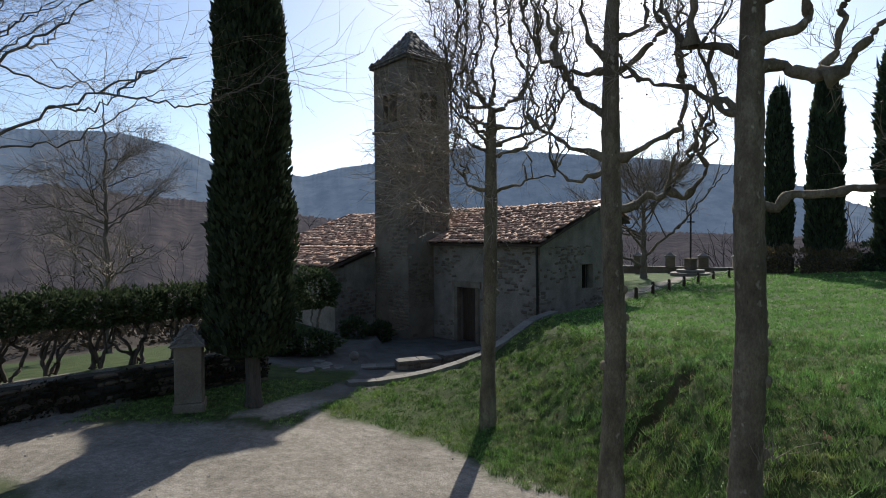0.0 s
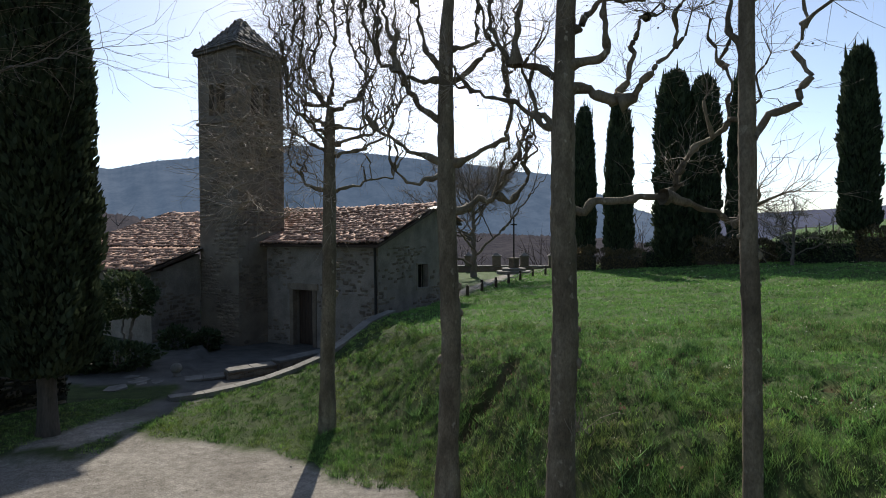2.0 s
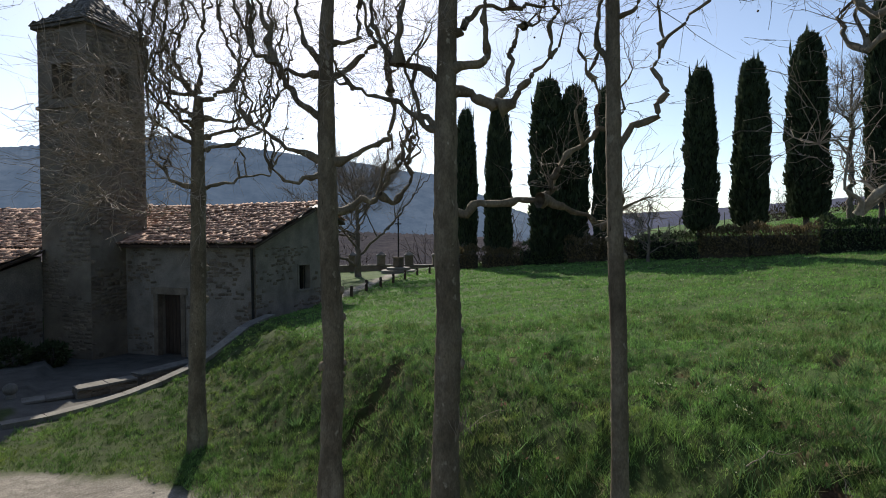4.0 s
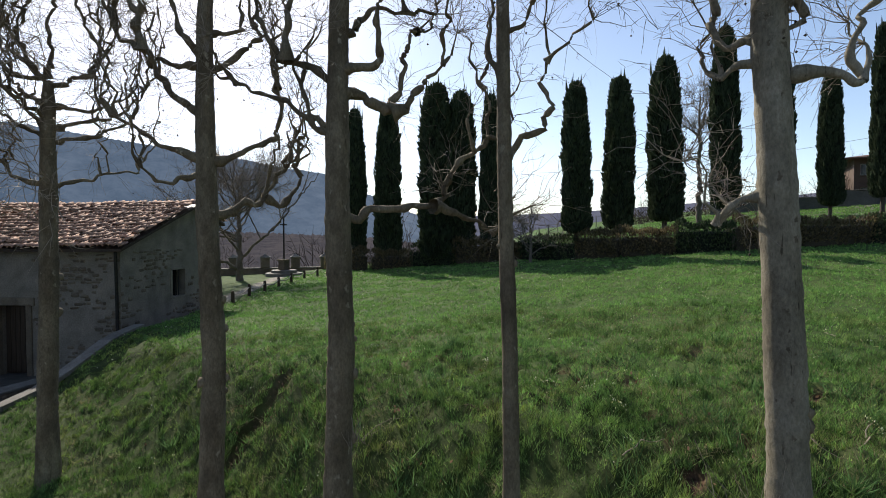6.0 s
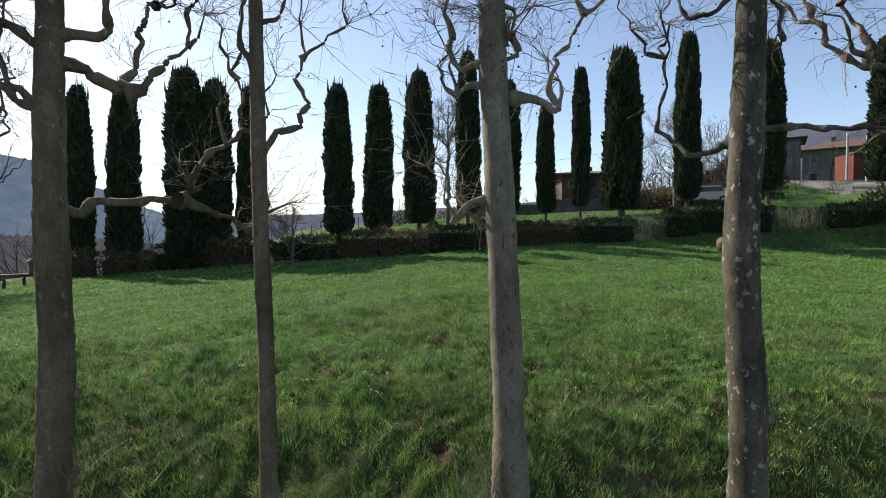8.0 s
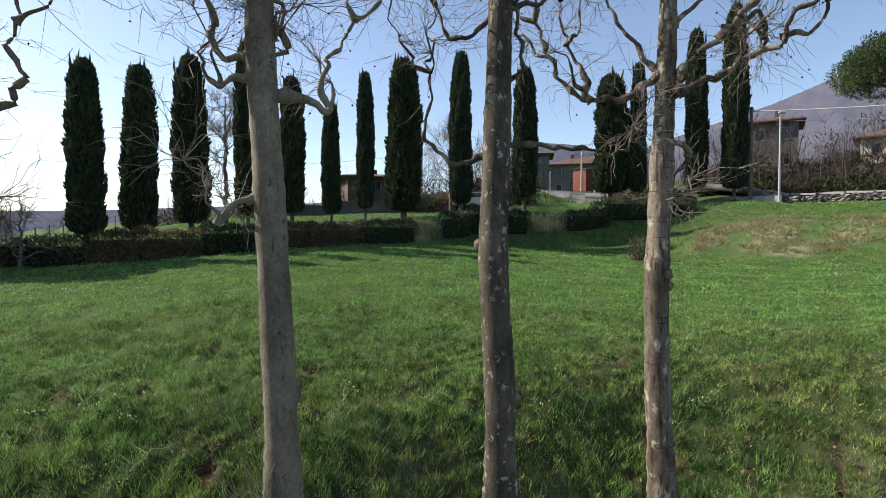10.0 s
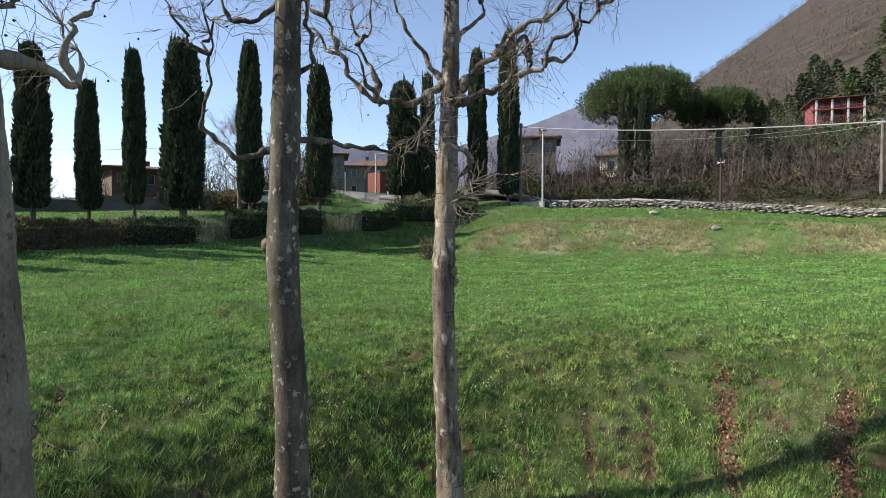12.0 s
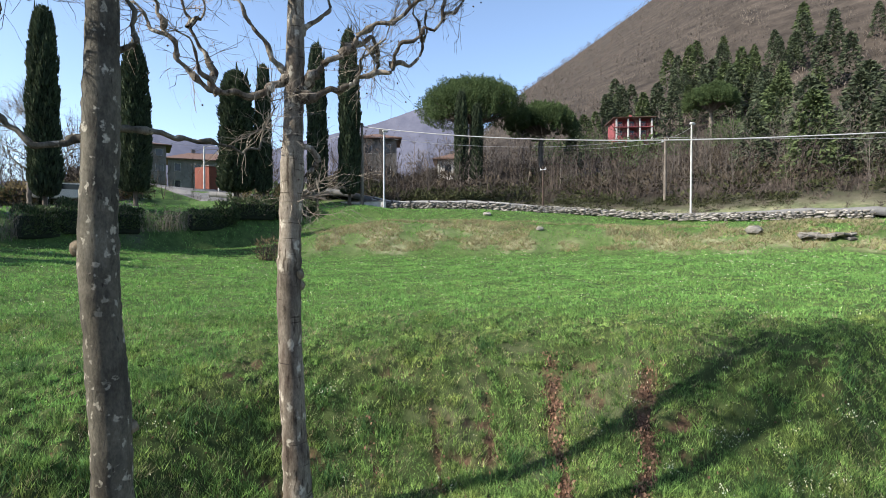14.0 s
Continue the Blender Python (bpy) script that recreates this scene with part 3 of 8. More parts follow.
def masonry(parent, at, width, z0, z1, holes, seed, loose, material=None, course=(0.13, 0.24), depth=0.035, long=(0.18, 0.46), bare=1.0):
    """Courses of rubble on a wall face (x across from 0 to width, out at minus y), where no plaster hides them; bare: how much of it is bare. The first `loose` stones are parts of their own, the rest is one part."""
    material = material or M_STONE
    rg = random.Random(seed)
    cells, z = [], z0
    while z < z1 - 0.06:
        h = min(rg.uniform(*course), z1 - z)
        x = 0.0
        while x < width - 0.03:
            w = min(rg.uniform(*long), width - x)
            if width - x - w < 0.12:
                w = width - x
            cx, cz = x + w / 2, z + h / 2
            if not any(a - w / 2 < cx < b + w / 2 and c - h / 2 < cz < e + h / 2 for a, b, c, e in holes):
                if bare >= 1 or rg.random() < 1.6 * bare * max(0.0, 0.55 + math.sin(cx * 1.7 + seed) * math.sin(cz * 2.1 + 2 * seed)):
                    cells.append((cx, cz + rg.uniform(-0.035, 0.035), w, h * rg.uniform(0.75, 1.0)))
            x += w
        z += h
    rest = []
    pick = set(rg.sample(range(len(cells)), min(loose, len(cells))))
    for i, (cx, cz, w, h) in enumerate(cells):
        tilt = rg.uniform(-6, 6)
        if i in pick:
            me = stone_mesh("w", rg.randrange(12), 0.3, 0.18, depth, material)
            ob = attach("stone", me, parent, at=at @ pose(cx, 0, cz, 0, tilt, 0))
            ob.scale = ((w - 0.006) / 0.3, rg.uniform(0.7, 1.5), (h - 0.006) / 0.18)
        else:
            v, f = tri_clean(*stone_shape(rg, w - 0.006, h - 0.006, depth * rg.uniform(0.6, 1.4)))
            m = at @ pose(cx, 0, cz, 0, tilt, 0)
            rest.append((v @ np.array(m.to_3x3()).T + np.array(m.translation), f))
    if rest:
        attach("rubble", np_mesh("rubble", *join_np(rest), material), parent, kind="stuff")


def coppo(length=0.42, r=0.10):
    """One half-round roof tile, tapering; along +y, its hollow down."""
    v, f, k = [], [], 5
    for end, (y, s) in enumerate(((0, 1.0), (length, 0.8))):
        for shell in (1.0, 0.82):
            for i in range(k):
                a = math.pi * i / (k - 1)
                v.append((math.cos(a) * r * s * shell, y, math.sin(a) * r * s * shell * 0.75))
    for i in range(k - 1):
        f += [(i, i + 1, 2 * k + i + 1, 2 * k + i), (i, k + i, k + i + 1, i + 1)]
    f += [(2 * k + i, 2 * k + i + 1, 3 * k + i + 1, 3 * k + i) for i in range(k - 1)]
    return np.array(v), np.array(f)


TILE_V, TILE_F = coppo()
TILE_ME = np_mesh("roof_tile", TILE_V, TILE_F, M_TILE)


def tiled(parent, origin, across, upslope, width, length, seed, loose, sag=0.05):
    """Rows of half-round tiles on a slope. origin: the eave's corner; across and upslope: unit directions."""
    across, upslope = Vector(across).normalized(), Vector(upslope).normalized()
    out = across.cross(upslope)
    rg = random.Random(seed)
    spots = []
    for r in range(int(length / 0.30)):
        for c in range(int(width / 0.19)):
            spots.append((r, c))
    pick = set(rg.sample(range(len(spots)), min(loose, len(spots))))
    rest = []
    for i, (r, c) in enumerate(spots):
        lift = 0.03 + rg.uniform(0, 0.03) + (0.05 if rg.random() < 0.06 else 0) - sag * math.sin(math.pi * c * 0.19 / width)
        p = Vector(origin) + across * (c * 0.19 + 0.1 + rg.uniform(-0.02, 0.02)) + upslope * (r * 0.30 + rg.uniform(-0.05, 0.05)) + out * lift
        m = Matrix.Translation(p) @ Matrix((across, upslope, out)).transposed().to_4x4() @ pose(0, 0, 0, rg.uniform(-5, 0), rg.uniform(-4, 4), rg.uniform(-5, 5))
        if i in pick:
            attach("roof_tile", TILE_ME, parent, at=m)
        else:
            rest.append((TILE_V @ np.array(m.to_3x3()).T + np.array(m.translation), TILE_F))
    attach("roof_tiles", np_mesh("roof_tiles", *join_np(rest), M_TILE), parent, kind="stuff")


def pierced_wall(bm, x0, x1, z0, z1, y0, y1, holes):
    """A wall along x with rectangular openings (xa, xb, za, zb) right through it."""
    xs = sorted({x0, x1, *[h[0] for h in holes], *[h[1] for h in holes]})
    for a, b in zip(xs, xs[1:]):
        cut = sorted((h[2], h[3]) for h in holes if h[0] <= a and h[1] >= b)
        z = z0
        for c, d in cut:
            if c > z:
                box(bm, a, y0, z, b, y1, c)
            z = d
        if z < z1:
            box(bm, a, y0, z, b, y1, z1)
    bmesh.ops.remove_doubles(bm, verts=bm.verts, dist=0.001)


def roof_slab(parent, corners, thick=0.09, name="roof", material=None):
    bm = bmesh.new()
    prism(bm, [c[:2] for c in corners], [c[2] - thick for c in corners], [c[2] for c in corners])
    return part(name, bm, material or M_DARKWOOD, parent)


def church():
    ob = thing("church", CX, CY, 0, "small old plastered stone church with a clay-tiled roof", "church", rz=TURN)
    # nave: door wall, gable wall, back walls
    bm = bmesh.new()
    door, win = (-4.34, -3.24, -0.5, 2.22), (2.58, 3.38, 2.2, 3.2)
    pierced_wall(bm, -5.9, 0, -0.5, 4.02, 0, 0.55, [door])
    part("wall", bm, M_PLASTER, ob)
    bm = bmesh.new()
    pierced_wall(bm, 0.55, 5.5, -0.5, 4.02, -0.55, 0, [win])
    bmesh.ops.rotate(bm, verts=bm.verts, cent=(0, 0, 0), matrix=Matrix.Rotation(math.pi / 2, 3, "Z"))
    bmesh.ops.scale(bm, vec=(-1, 1, 1), verts=bm.verts)
    for v in bm.verts:
        v.co.x = -abs(v.co.x)
    gable = [(0.0, 4.02), (5.5, 4.02), (5.5, 4.95), (3.9, 5.5)]
    lo = [bm.verts.new((-0.55, y, z)) for y, z in gable]
    hi = [bm.verts.new((0, y, z)) for y, z in gable]
    bm.faces.new(lo), bm.faces.new(hi[::-1])
    for i in range(4):
        bm.faces.new((lo[i], lo[(i + 1) % 4], hi[(i + 1) % 4], hi[i]))
    part("wall", bm, M_PLASTER, ob)
    bm = bmesh.new()
    box(bm, -9, 5.0, -0.5, -0.56, 5.5, 4.9)
    box(bm, -9, 1.0, -0.5, -8.5, 4.99, 4.0)
    part("wall", bm, M_PLASTER, ob)
    bm = bmesh.new()
    box(bm, -5.8, 0.56, -0.3, -0.56, 4.9, -0.1)
    part("floor", bm, M_SLAB, ob)
    roof_slab(ob, [(-9, -0.35, 4.02), (0.3, -0.35, 4.02), (0.3, 3.9, 5.62), (-9, 3.9, 5.72)])
    roof_slab(ob, [(-9, 3.91, 5.72), (0.3, 3.91, 5.62), (0.3, 5.8, 4.9), (-9, 5.8, 4.95)])
    s = Vector((0, 4.25, 1.63)).normalized()
    tiled(ob, (-9, -0.42, 4.05), (1, 0, 0.003), s, 9.35, 4.6, 5, 260)
    tiled(ob, (0.35, 5.85, 4.95), (-1, 0, 0), (0, -1.9, 0.75), 9.3, 1.9, 6, 0)
    # rubble that shows through the worn plaster
    masonry(ob, pose(-5.8, 0, 0), 5.8, 0.0, 3.9, [(1.3, 2.75, -1, 2.5)], 7, 150, depth=0.005, course=(0.07, 0.17), long=(0.1, 0.34), bare=0.3)
    masonry(ob, pose(0, 0, 0, 0, 0, 90), 5.4, 1.0, 3.95, [(2.4, 3.55, 2.0, 3.4)], 8, 90, depth=0.005, course=(0.07, 0.17), long=(0.1, 0.34), bare=0.3)
    # door with jambs and lintel
    bm = bmesh.new()
    for a, b in ((-4.52, -4.32), (-3.26, -3.06)):
        box(bm, a, -0.05, -0.1, b, 0.2, 2.22, 0.012)
    box(bm, -4.62, -0.06, 2.2, -2.96, 0.2, 2.46, 0.015)
    part("door_surround", bm, M_STONE, ob, "plain stone jambs and lintel")
    leaf = part("door", bmesh.new(), M_DARKWOOD, ob, "dark closed plank door")
    for i in range(6):
        bm = bmesh.new()
        box(bm, -4.31 + i * 0.175, 0.30, -0.05, -4.145 + i * 0.175, 0.35, 2.2, 0.008)
        part("plank", bm, M_DARKWOOD, leaf)
    # gable window: stone frame, iron bars, dark pane
    w = attach("window", np_mesh("window", [(0, 0, 0)] * 3, [(0, 1, 2)], M_SLAB), ob)
    bm = bmesh.new()
    for z in (2.14, 3.18):
        box(bm, -0.2, 2.5, z, 0.03, 3.46, z + 0.08, 0.01)
    for y in (2.5, 3.36):
        box(bm, -0.2, y, 2.22, 0.03, y + 0.1, 3.18, 0.01)
    part("window_frame", bm, M_PLASTER, w, "plain plastered frame")
    for i in range(3):
        bm = bmesh.new()
        box(bm, -0.14, 2.76 + 0.2 * i, 2.22, -0.12, 2.78 + 0.2 * i, 3.18)
        part("bar", bm, M_IRON, w)
    bm = bmesh.new()
    box(bm, -0.36, 2.58, 2.2, -0.34, 3.38, 3.2)
    part("pane", bm, M_GLASS, w)
    # downpipe with its shoe, at the corner
    P = [(-0.08, -0.10, 3.95), (-0.08, -0.10, 3.7), (-0.08, -0.07, 2.5), (-0.08, -0.07, 1.0), (-0.04, -0.09, 0.9), (-0.02, -0.12, 0.3)]
    attach("downpipe", tube_mesh("downpipe", P, [0.05] * 6, 10, M_IRON), ob, "dark iron downpipe")
    # older wing behind the tower
    bm = bmesh.new()
    box(bm, -18.4, -3.57, -0.5, -8.28, -3.07, 3.0)
    box(bm, -18.4, -3.06, -0.5, -17.9, 9.5, 3.0)
    for zs in ([(-3.06, 3.0), (-1.45, 3.0), (-1.45, 3.62), (-3.06, 3.08)],):
        lo = [bm.verts.new((-8.8, y, z)) for y, z in zs]
        hi = [bm.verts.new((-8.28, y, z)) for y, z in zs]
        bm.faces.new(lo), bm.faces.new(hi[::-1])
        for i in range(4):
            bm.faces.new((lo[i], lo[(i + 1) % 4], hi[(i + 1) % 4], hi[i]))
    box(bm, -8.8, -3.06, -0.5, -8.28, -1.45, 3.0)
    part("wall", bm, M_PLASTER, ob)
    roof_slab(ob, [(-18.7, -3.95, 3.0), (-8.0, -3.95, 3.0), (-8.0, -1.5, 3.87), (-18.7, -1.5, 3.87)])
    roof_slab(ob, [(-18.7, -1.49, 3.87), (-8.3, -1.49, 3.87), (-8.3, 3.6, 5.68), (-18.4, 3.6, 5.68)])
    roof_slab(ob, [(-18.4, 3.61, 5.68), (-9.05, 3.61, 5.68), (-9.05, 9.8, 3.6), (-18.4, 9.8, 3.6)])
    s = Vector((0, 5.1, 1.81)).normalized()
    tiled(ob, (-18.75, -4.0, 3.02), (1, 0, 0), s, 10.8, 2.65, 9, 120)
    tiled(ob, (-18.6, -1.5, 3.90), (1, 0, 0), s, 10.3, 5.5, 10, 0)
    masonry(ob, pose(-8.28, -3.55, 0, 0, 0, 90), 2.1, 0, 2.9, [], 12, 0, depth=0.005, course=(0.07, 0.17), long=(0.1, 0.34), bare=0.4)
    return ob


M_IRON = grainy("dark_iron", (0.018, 0.017, 0.016), (0.045, 0.04, 0.036), 9, 0.55, 0.002, 80, 0.6)
M_GLASS, _n, _l, _b = mat("dark_glass", 0.12, 0, 0.5)
_b.inputs["Base Color"].default_value = (0.012, 0.014, 0.016, 1)
church()


def bell_tower():
    ob = thing("bell_tower", CX, CY, 0, "tall square rubble-stone bell tower with a low pyramid roof", "bell tower", rz=TURN)
    x0, x1, y0, y1, top = -8.26, -5.86, -1.43, 0.97, 11.9
    xm, ym = (x0 + x1) / 2, (y0 + y1) / 2
    t = 0.5
    pair = [(-0.50, -0.09, 9.3, 10.55), (0.09, 0.50, 9.3, 10.55)]
    for nm, rz in (("front", 0), ("right", 90), ("back", 180), ("left", 270)):
        bm = bmesh.new()
        e = 1.2 if nm in ("front", "back") else 0.7 - 0.001
        pierced_wall(bm, -e, e, -0.5, top, -1.2, -0.7, pair)
        wall = part("wall", bm, M_MORTAR, ob, at=pose(xm, ym, 0, 0, 0, rz))
        if nm in ("front", "right"):
            masonry(wall, pose(-1.2, -1.2, 0), 2.4, 0.0, top, [(0.68, 1.13, 9.28, 10.6), (1.27, 1.72, 9.28, 10.6)], 20 + rz, 150, depth=0.010, course=(0.07, 0.2), long=(0.1, 0.42), bare=0.8)
        if nm == "left":
            masonry(wall, pose(-1.2, -1.2, 0), 2.4, 3.0, top, [(0.68, 1.13, 9.28, 10.6), (1.27, 1.72, 9.28, 10.6)], 23, 0, depth=0.005, course=(0.07, 0.17), long=(0.1, 0.34))
        # the little column between the paired openings, with its block
        bm = bmesh.new()
        bmesh.ops.create_cone(bm, cap_ends=True, segments=12, radius1=0.08, radius2=0.065, depth=1.05, matrix=Matrix.Translation((0, -1.22, 9.85)))
        box(bm, -0.11, -1.30, 10.36, 0.11, -1.10, 10.56, 0.02)
        part("column", bm, M_STONE, wall, "small stone column")
    # string course under the bells
    bm = bmesh.new()
    for a in (0, 90, 180, 270):
        box(bm, -1.27, -1.27, 8.95, 1.265, -1.19, 9.08, 0.01, Matrix.Translation((xm, ym, 0)) @ pose(0, 0, 0, 0, 0, a))
    part("string_course", bm, M_STONE, ob)
    # roof, a slab with a slight kick at the eaves
    bm = bmesh.new()
    rings = []
    for e, z in ((1.34, top - 0.06), (1.34, top + 0.04), (0.95, top + 0.40), (0.10, top + 1.48)):
        rings.append([bm.verts.new((xm + sx * e, ym + sy * e, z)) for sx, sy in ((-1, -1), (1, -1), (1, 1), (-1, 1))])
    bm.faces.new(rings[0][::-1])
    bm.faces.new(rings[-1])
    for lo, hi in zip(rings, rings[1:]):
        for i in range(4):
            bm.faces.new((lo[i], lo[(i + 1) % 4], hi[(i + 1) % 4], hi[i]))
    roof = part("roof", bm, M_OLDSLATE, ob, "weathered dark stone-slab roof")
    rg = random.Random(3)
    tv, tf = [], []
    for side in range(4):
        for r in range(9):
            q = r / 9
            e, z = (1.36 - 0.41 * min(q / 0.25, 1) if q < 0.25 else 0.95 - 0.85 * (q - 0.25) / 0.75), (top + 0.05 + 0.38 * min(q / 0.25, 1) if q < 0.25 else top + 0.41 + 1.08 * (q - 0.25) / 0.75)
            n = max(2, int(2 * e / 0.3))
            for c in range(n):
                x = -e + (c + 0.5) * 2 * e / n
                bmx = np.array([(-0.16, 0, 0), (0.16, 0, 0), (0.13, 0.3, 0.0), (-0.13, 0.3, 0.0), (-0.15, 0.01, 0.035), (0.15, 0.01, 0.035), (0.12, 0.29, 0.03), (-0.12, 0.29, 0.03)])
                f = np.array([(4, 5, 6, 7), (0, 1, 5, 4), (1, 2, 6, 5), (3, 0, 4, 7), (2, 3, 7, 6), (3, 2, 1, 0)])
                m = pose(xm, ym, 0, 0, 0, 90 * side) @ pose(x, -e - 0.02, z, (38 if q < 0.25 else 54) + rg.uniform(-3, 3), rg.uniform(-3, 3), rg.uniform(-4, 4))
                tv.append((bmx @ np.array(m.to_3x3()).T + np.array(m.translation), f))
    attach("slab_covering", np_mesh("slab_covering", *join_np(tv), M_OLDSLATE), ob, kind="stuff")
    bm = bmesh.new()
    bmesh.ops.create_icosphere(bm, subdivisions=2, radius=0.13, matrix=Matrix.Translation((xm, ym, top + 1.56)))
    part("finial", bm, M_STONE, ob, "rounded stone finial")
    bm = bmesh.new()
    bmesh.ops.create_cone(bm, cap_ends=True, segments=16, radius1=0.34, radius2=0.16, depth=0.5, matrix=Matrix.Translation((xm, ym, 9.95)))
    part("bell", bm, M_IRON, ob, "dark bronze bell")
    return ob


M_OLDSLATE = grainy("lichened_slabs", (0.075, 0.07, 0.06), (0.17, 0.15, 0.125), 4, 0.9, 0.01, 30, vary=0.3)
bell_tower()


# ---- forecourt ----
def slab_wall(name, a, b, height, thick, label, top_m, body_m, cap=0.07):
    """A low wall from a to b with a stone coping made of separate slabs."""
    a, b = Vector((*a, 0)), Vector((*b, 0))
    L, ang = (b - a).length, math.degrees(math.atan2(b.y - a.y, b.x - a.x))
    ob = thing(name, a.x, a.y, 0, label, "low wall", rz=ang)
    bm = bmesh.new()
    box(bm, 0, -thick / 2, -0.2, L, thick / 2, height - cap, 0.01)
    part("body", bm, body_m, ob)
    masonry(ob, pose(0, -thick / 2, 0), L, 0.0, height - cap, [], int(L * 100), 40, depth=0.02, course=(0.1, 0.17), long=(0.15, 0.34))
    n = max(2, round(L / 0.75))
    for i in range(n):
        bm = bmesh.new()
        box(bm, i * L / n + 0.005, -thick / 2 - 0.05, height - cap, (i + 1) * L / n - 0.005, thick / 2 + 0.05, height, 0.012)
        part("coping_slab", bm, top_m, ob)
    return ob


slab_wall("low_wall", (-2.7, 16.75), (-1.55, 16.95), 0.09, 0.4, "low stone step wall edging the forecourt", M_SLAB, M_STONE)
slab_wall("low_wall", (-1.5, 16.75), (-0.15, 17.25), 0.30, 0.42, "low stone wall with pale coping slabs", M_SLAB, M_STONE)
slab_wall("low_wall", (-0.12, 17.55), (1.65, 18.75), 0.38, 0.42, "low stone wall with pale coping slabs", M_SLAB, M_STONE)


def bank_kerb():
    """The stone kerb that holds the bank, curving up towards the church."""
    ob = thing("kerb_wall", 0, 0, 0, "curved rising stone kerb that holds the grass bank", "kerb")
    xs = [-2.6, -1.85, -1.1, -0.35, 0.4, 1.15, 1.75, 2.3, 2.75, 3.2, 3.55, 3.9]
    ys = [14.35, 14.65, 14.95, 15.27, 15.6, 15.95, 16.38, 16.8, 17.3, 17.85, 18.3, 18.75]
    zs = [0.05 + float(ground_z(np.array([x + 0.15]), np.array([y - 0.35]), False)[0]) for x, y in zip(xs, ys)]
    for i in range(len(xs) - 1):
        a, b = Vector((xs[i], ys[i], 0)), Vector((xs[i + 1], ys[i + 1], 0))
        d = (b - a).normalized()
        n = Vector((-d.y, d.x, 0)) * 0.17
        q = [a - n + d * 0.006, b - n - d * 0.006, b + n - d * 0.006, a + n + d * 0.006]
        za, zb = zs[i] + 0.05, zs[i + 1] + 0.05
        bm = bmesh.new()
        prism(bm, [tuple(c)[:2] for c in q], [za - 0.12, zb - 0.12, zb - 0.12, za - 0.12], [za, zb, zb, za])
        part("coping_slab", bm, M_SLAB, ob)
        bm = bmesh.new()
        q = [a - n * 0.8, b - n * 0.8, b + n * 0.75, a + n * 0.75]
        prism(bm, [tuple(c)[:2] for c in q], -0.3, [za - 0.125, zb - 0.125, zb - 0.125, za - 0.125])
        part("body", bm, M_STONE, ob)


bank_kerb()


def paving():
    rg = random.Random(8)
    for i in range(9):
        x, y = -3.5 + rg.uniform(-0.9, 0.8), 16.2 + rg.uniform(-0.6, 0.9)
        bm = bmesh.new()
        k = rg.choice((5, 6))
        r = rg.uniform(0.22, 0.42)
        o = [(math.cos(6.283 * j / k) * r * rg.uniform(0.8, 1.2), math.sin(6.283 * j / k) * r * rg.uniform(0.6, 0.9)) for j in range(k)]
        prism(bm, o, -0.05, rg.uniform(0.02, 0.045))
        ob = part("paving_stone", bm, M_SLAB, at=pose(x, y, 0, 0, 0, rg.uniform(0, 360)))
        tagged(ob, "flat irregular stepping stone set in the forecourt", "paving stone", "stepping stones of the forecourt")
    bm = bmesh.new()
    bmesh.ops.create_uvsphere(bm, u_segments=16, v_segments=10, radius=0.16, matrix=Matrix.Translation((0, 0, 0.3)))
    bmesh.ops.create_cone(bm, cap_ends=True, segments=12, radius1=0.15, radius2=0.10, depth=0.22, matrix=Matrix.Translation((0, 0, 0.08)))
    tagged(part("stone_ball", bm, M_SLAB, at=pose(-2.85, 17.0, 0), shade=True), "weathered stone ball on a short foot", "stone ball")


paving()


def wayside_pillar():
    """A plastered votive pillar under a little roof of stone slabs."""
    ob = thing("wayside_pillar", -5.44, 11.41, 0, "plastered wayside pillar under a little roof of stone slabs", "pillar", rz=19)
    bm = bmesh.new()
    box(bm, -0.36, -0.36, -0.1, 0.36, 0.36, 0.20, 0.03)
    part("plinth", bm, M_MORTAR, ob)
    bm = bmesh.new()
    box(bm, -0.315, -0.315, 0.20, 0.315, 0.315, 1.60, 0.025)
    part("shaft", bm, M_MORTAR, ob)
    bm = bmesh.new()
    box(bm, 0.307, -0.2, 0.75, 0.327, 0.2, 1.35, 0.008)
    part("niche_panel", bm, M_SLAB, ob)
    rg = random.Random(4)
    for side in range(4):
        for r in range(5):
            e, z = 0.37 - r * 0.072, 1.58 + r * 0.085
            n = max(1, 3 - r // 2)
            for c in range(n):
                bm = bmesh.new()
                w = 2 * e / n
                box(bm, -w / 2 - 0.01, -0.02, -0.012, w / 2 + 0.01, 0.2, 0.022, 0.006)
                part("roof_slab", bm, M_SLAB, ob, at=pose(0, 0, 0, 0, 0, 90 * side) @ pose(-e + (c + 0.5) * w, -e - 0.02, z, 38 + rg.uniform(-5, 5), rg.uniform(-4, 4), rg.uniform(-7, 7)))
    bm = bmesh.new()
    prism(bm, [(-0.35, -0.35), (0.35, -0.35), (0.35, 0.35), (-0.35, 0.35)], 1.57, 1.61)
    a = [bm.verts.new(c) for c in ((-0.3, -0.3, 1.611), (0.3, -0.3, 1.611), (0.3, 0.3, 1.611), (-0.3, 0.3, 1.611))]
    t = bm.verts.new((0, 0, 1.99))
    for i in range(4):
        bm.faces.new((a[i], a[(i + 1) % 4], t))
    part("roof_core", bm, M_MORTAR, ob)
    ob.scale = (0.86, 0.86, 0.885)


wayside_pillar()


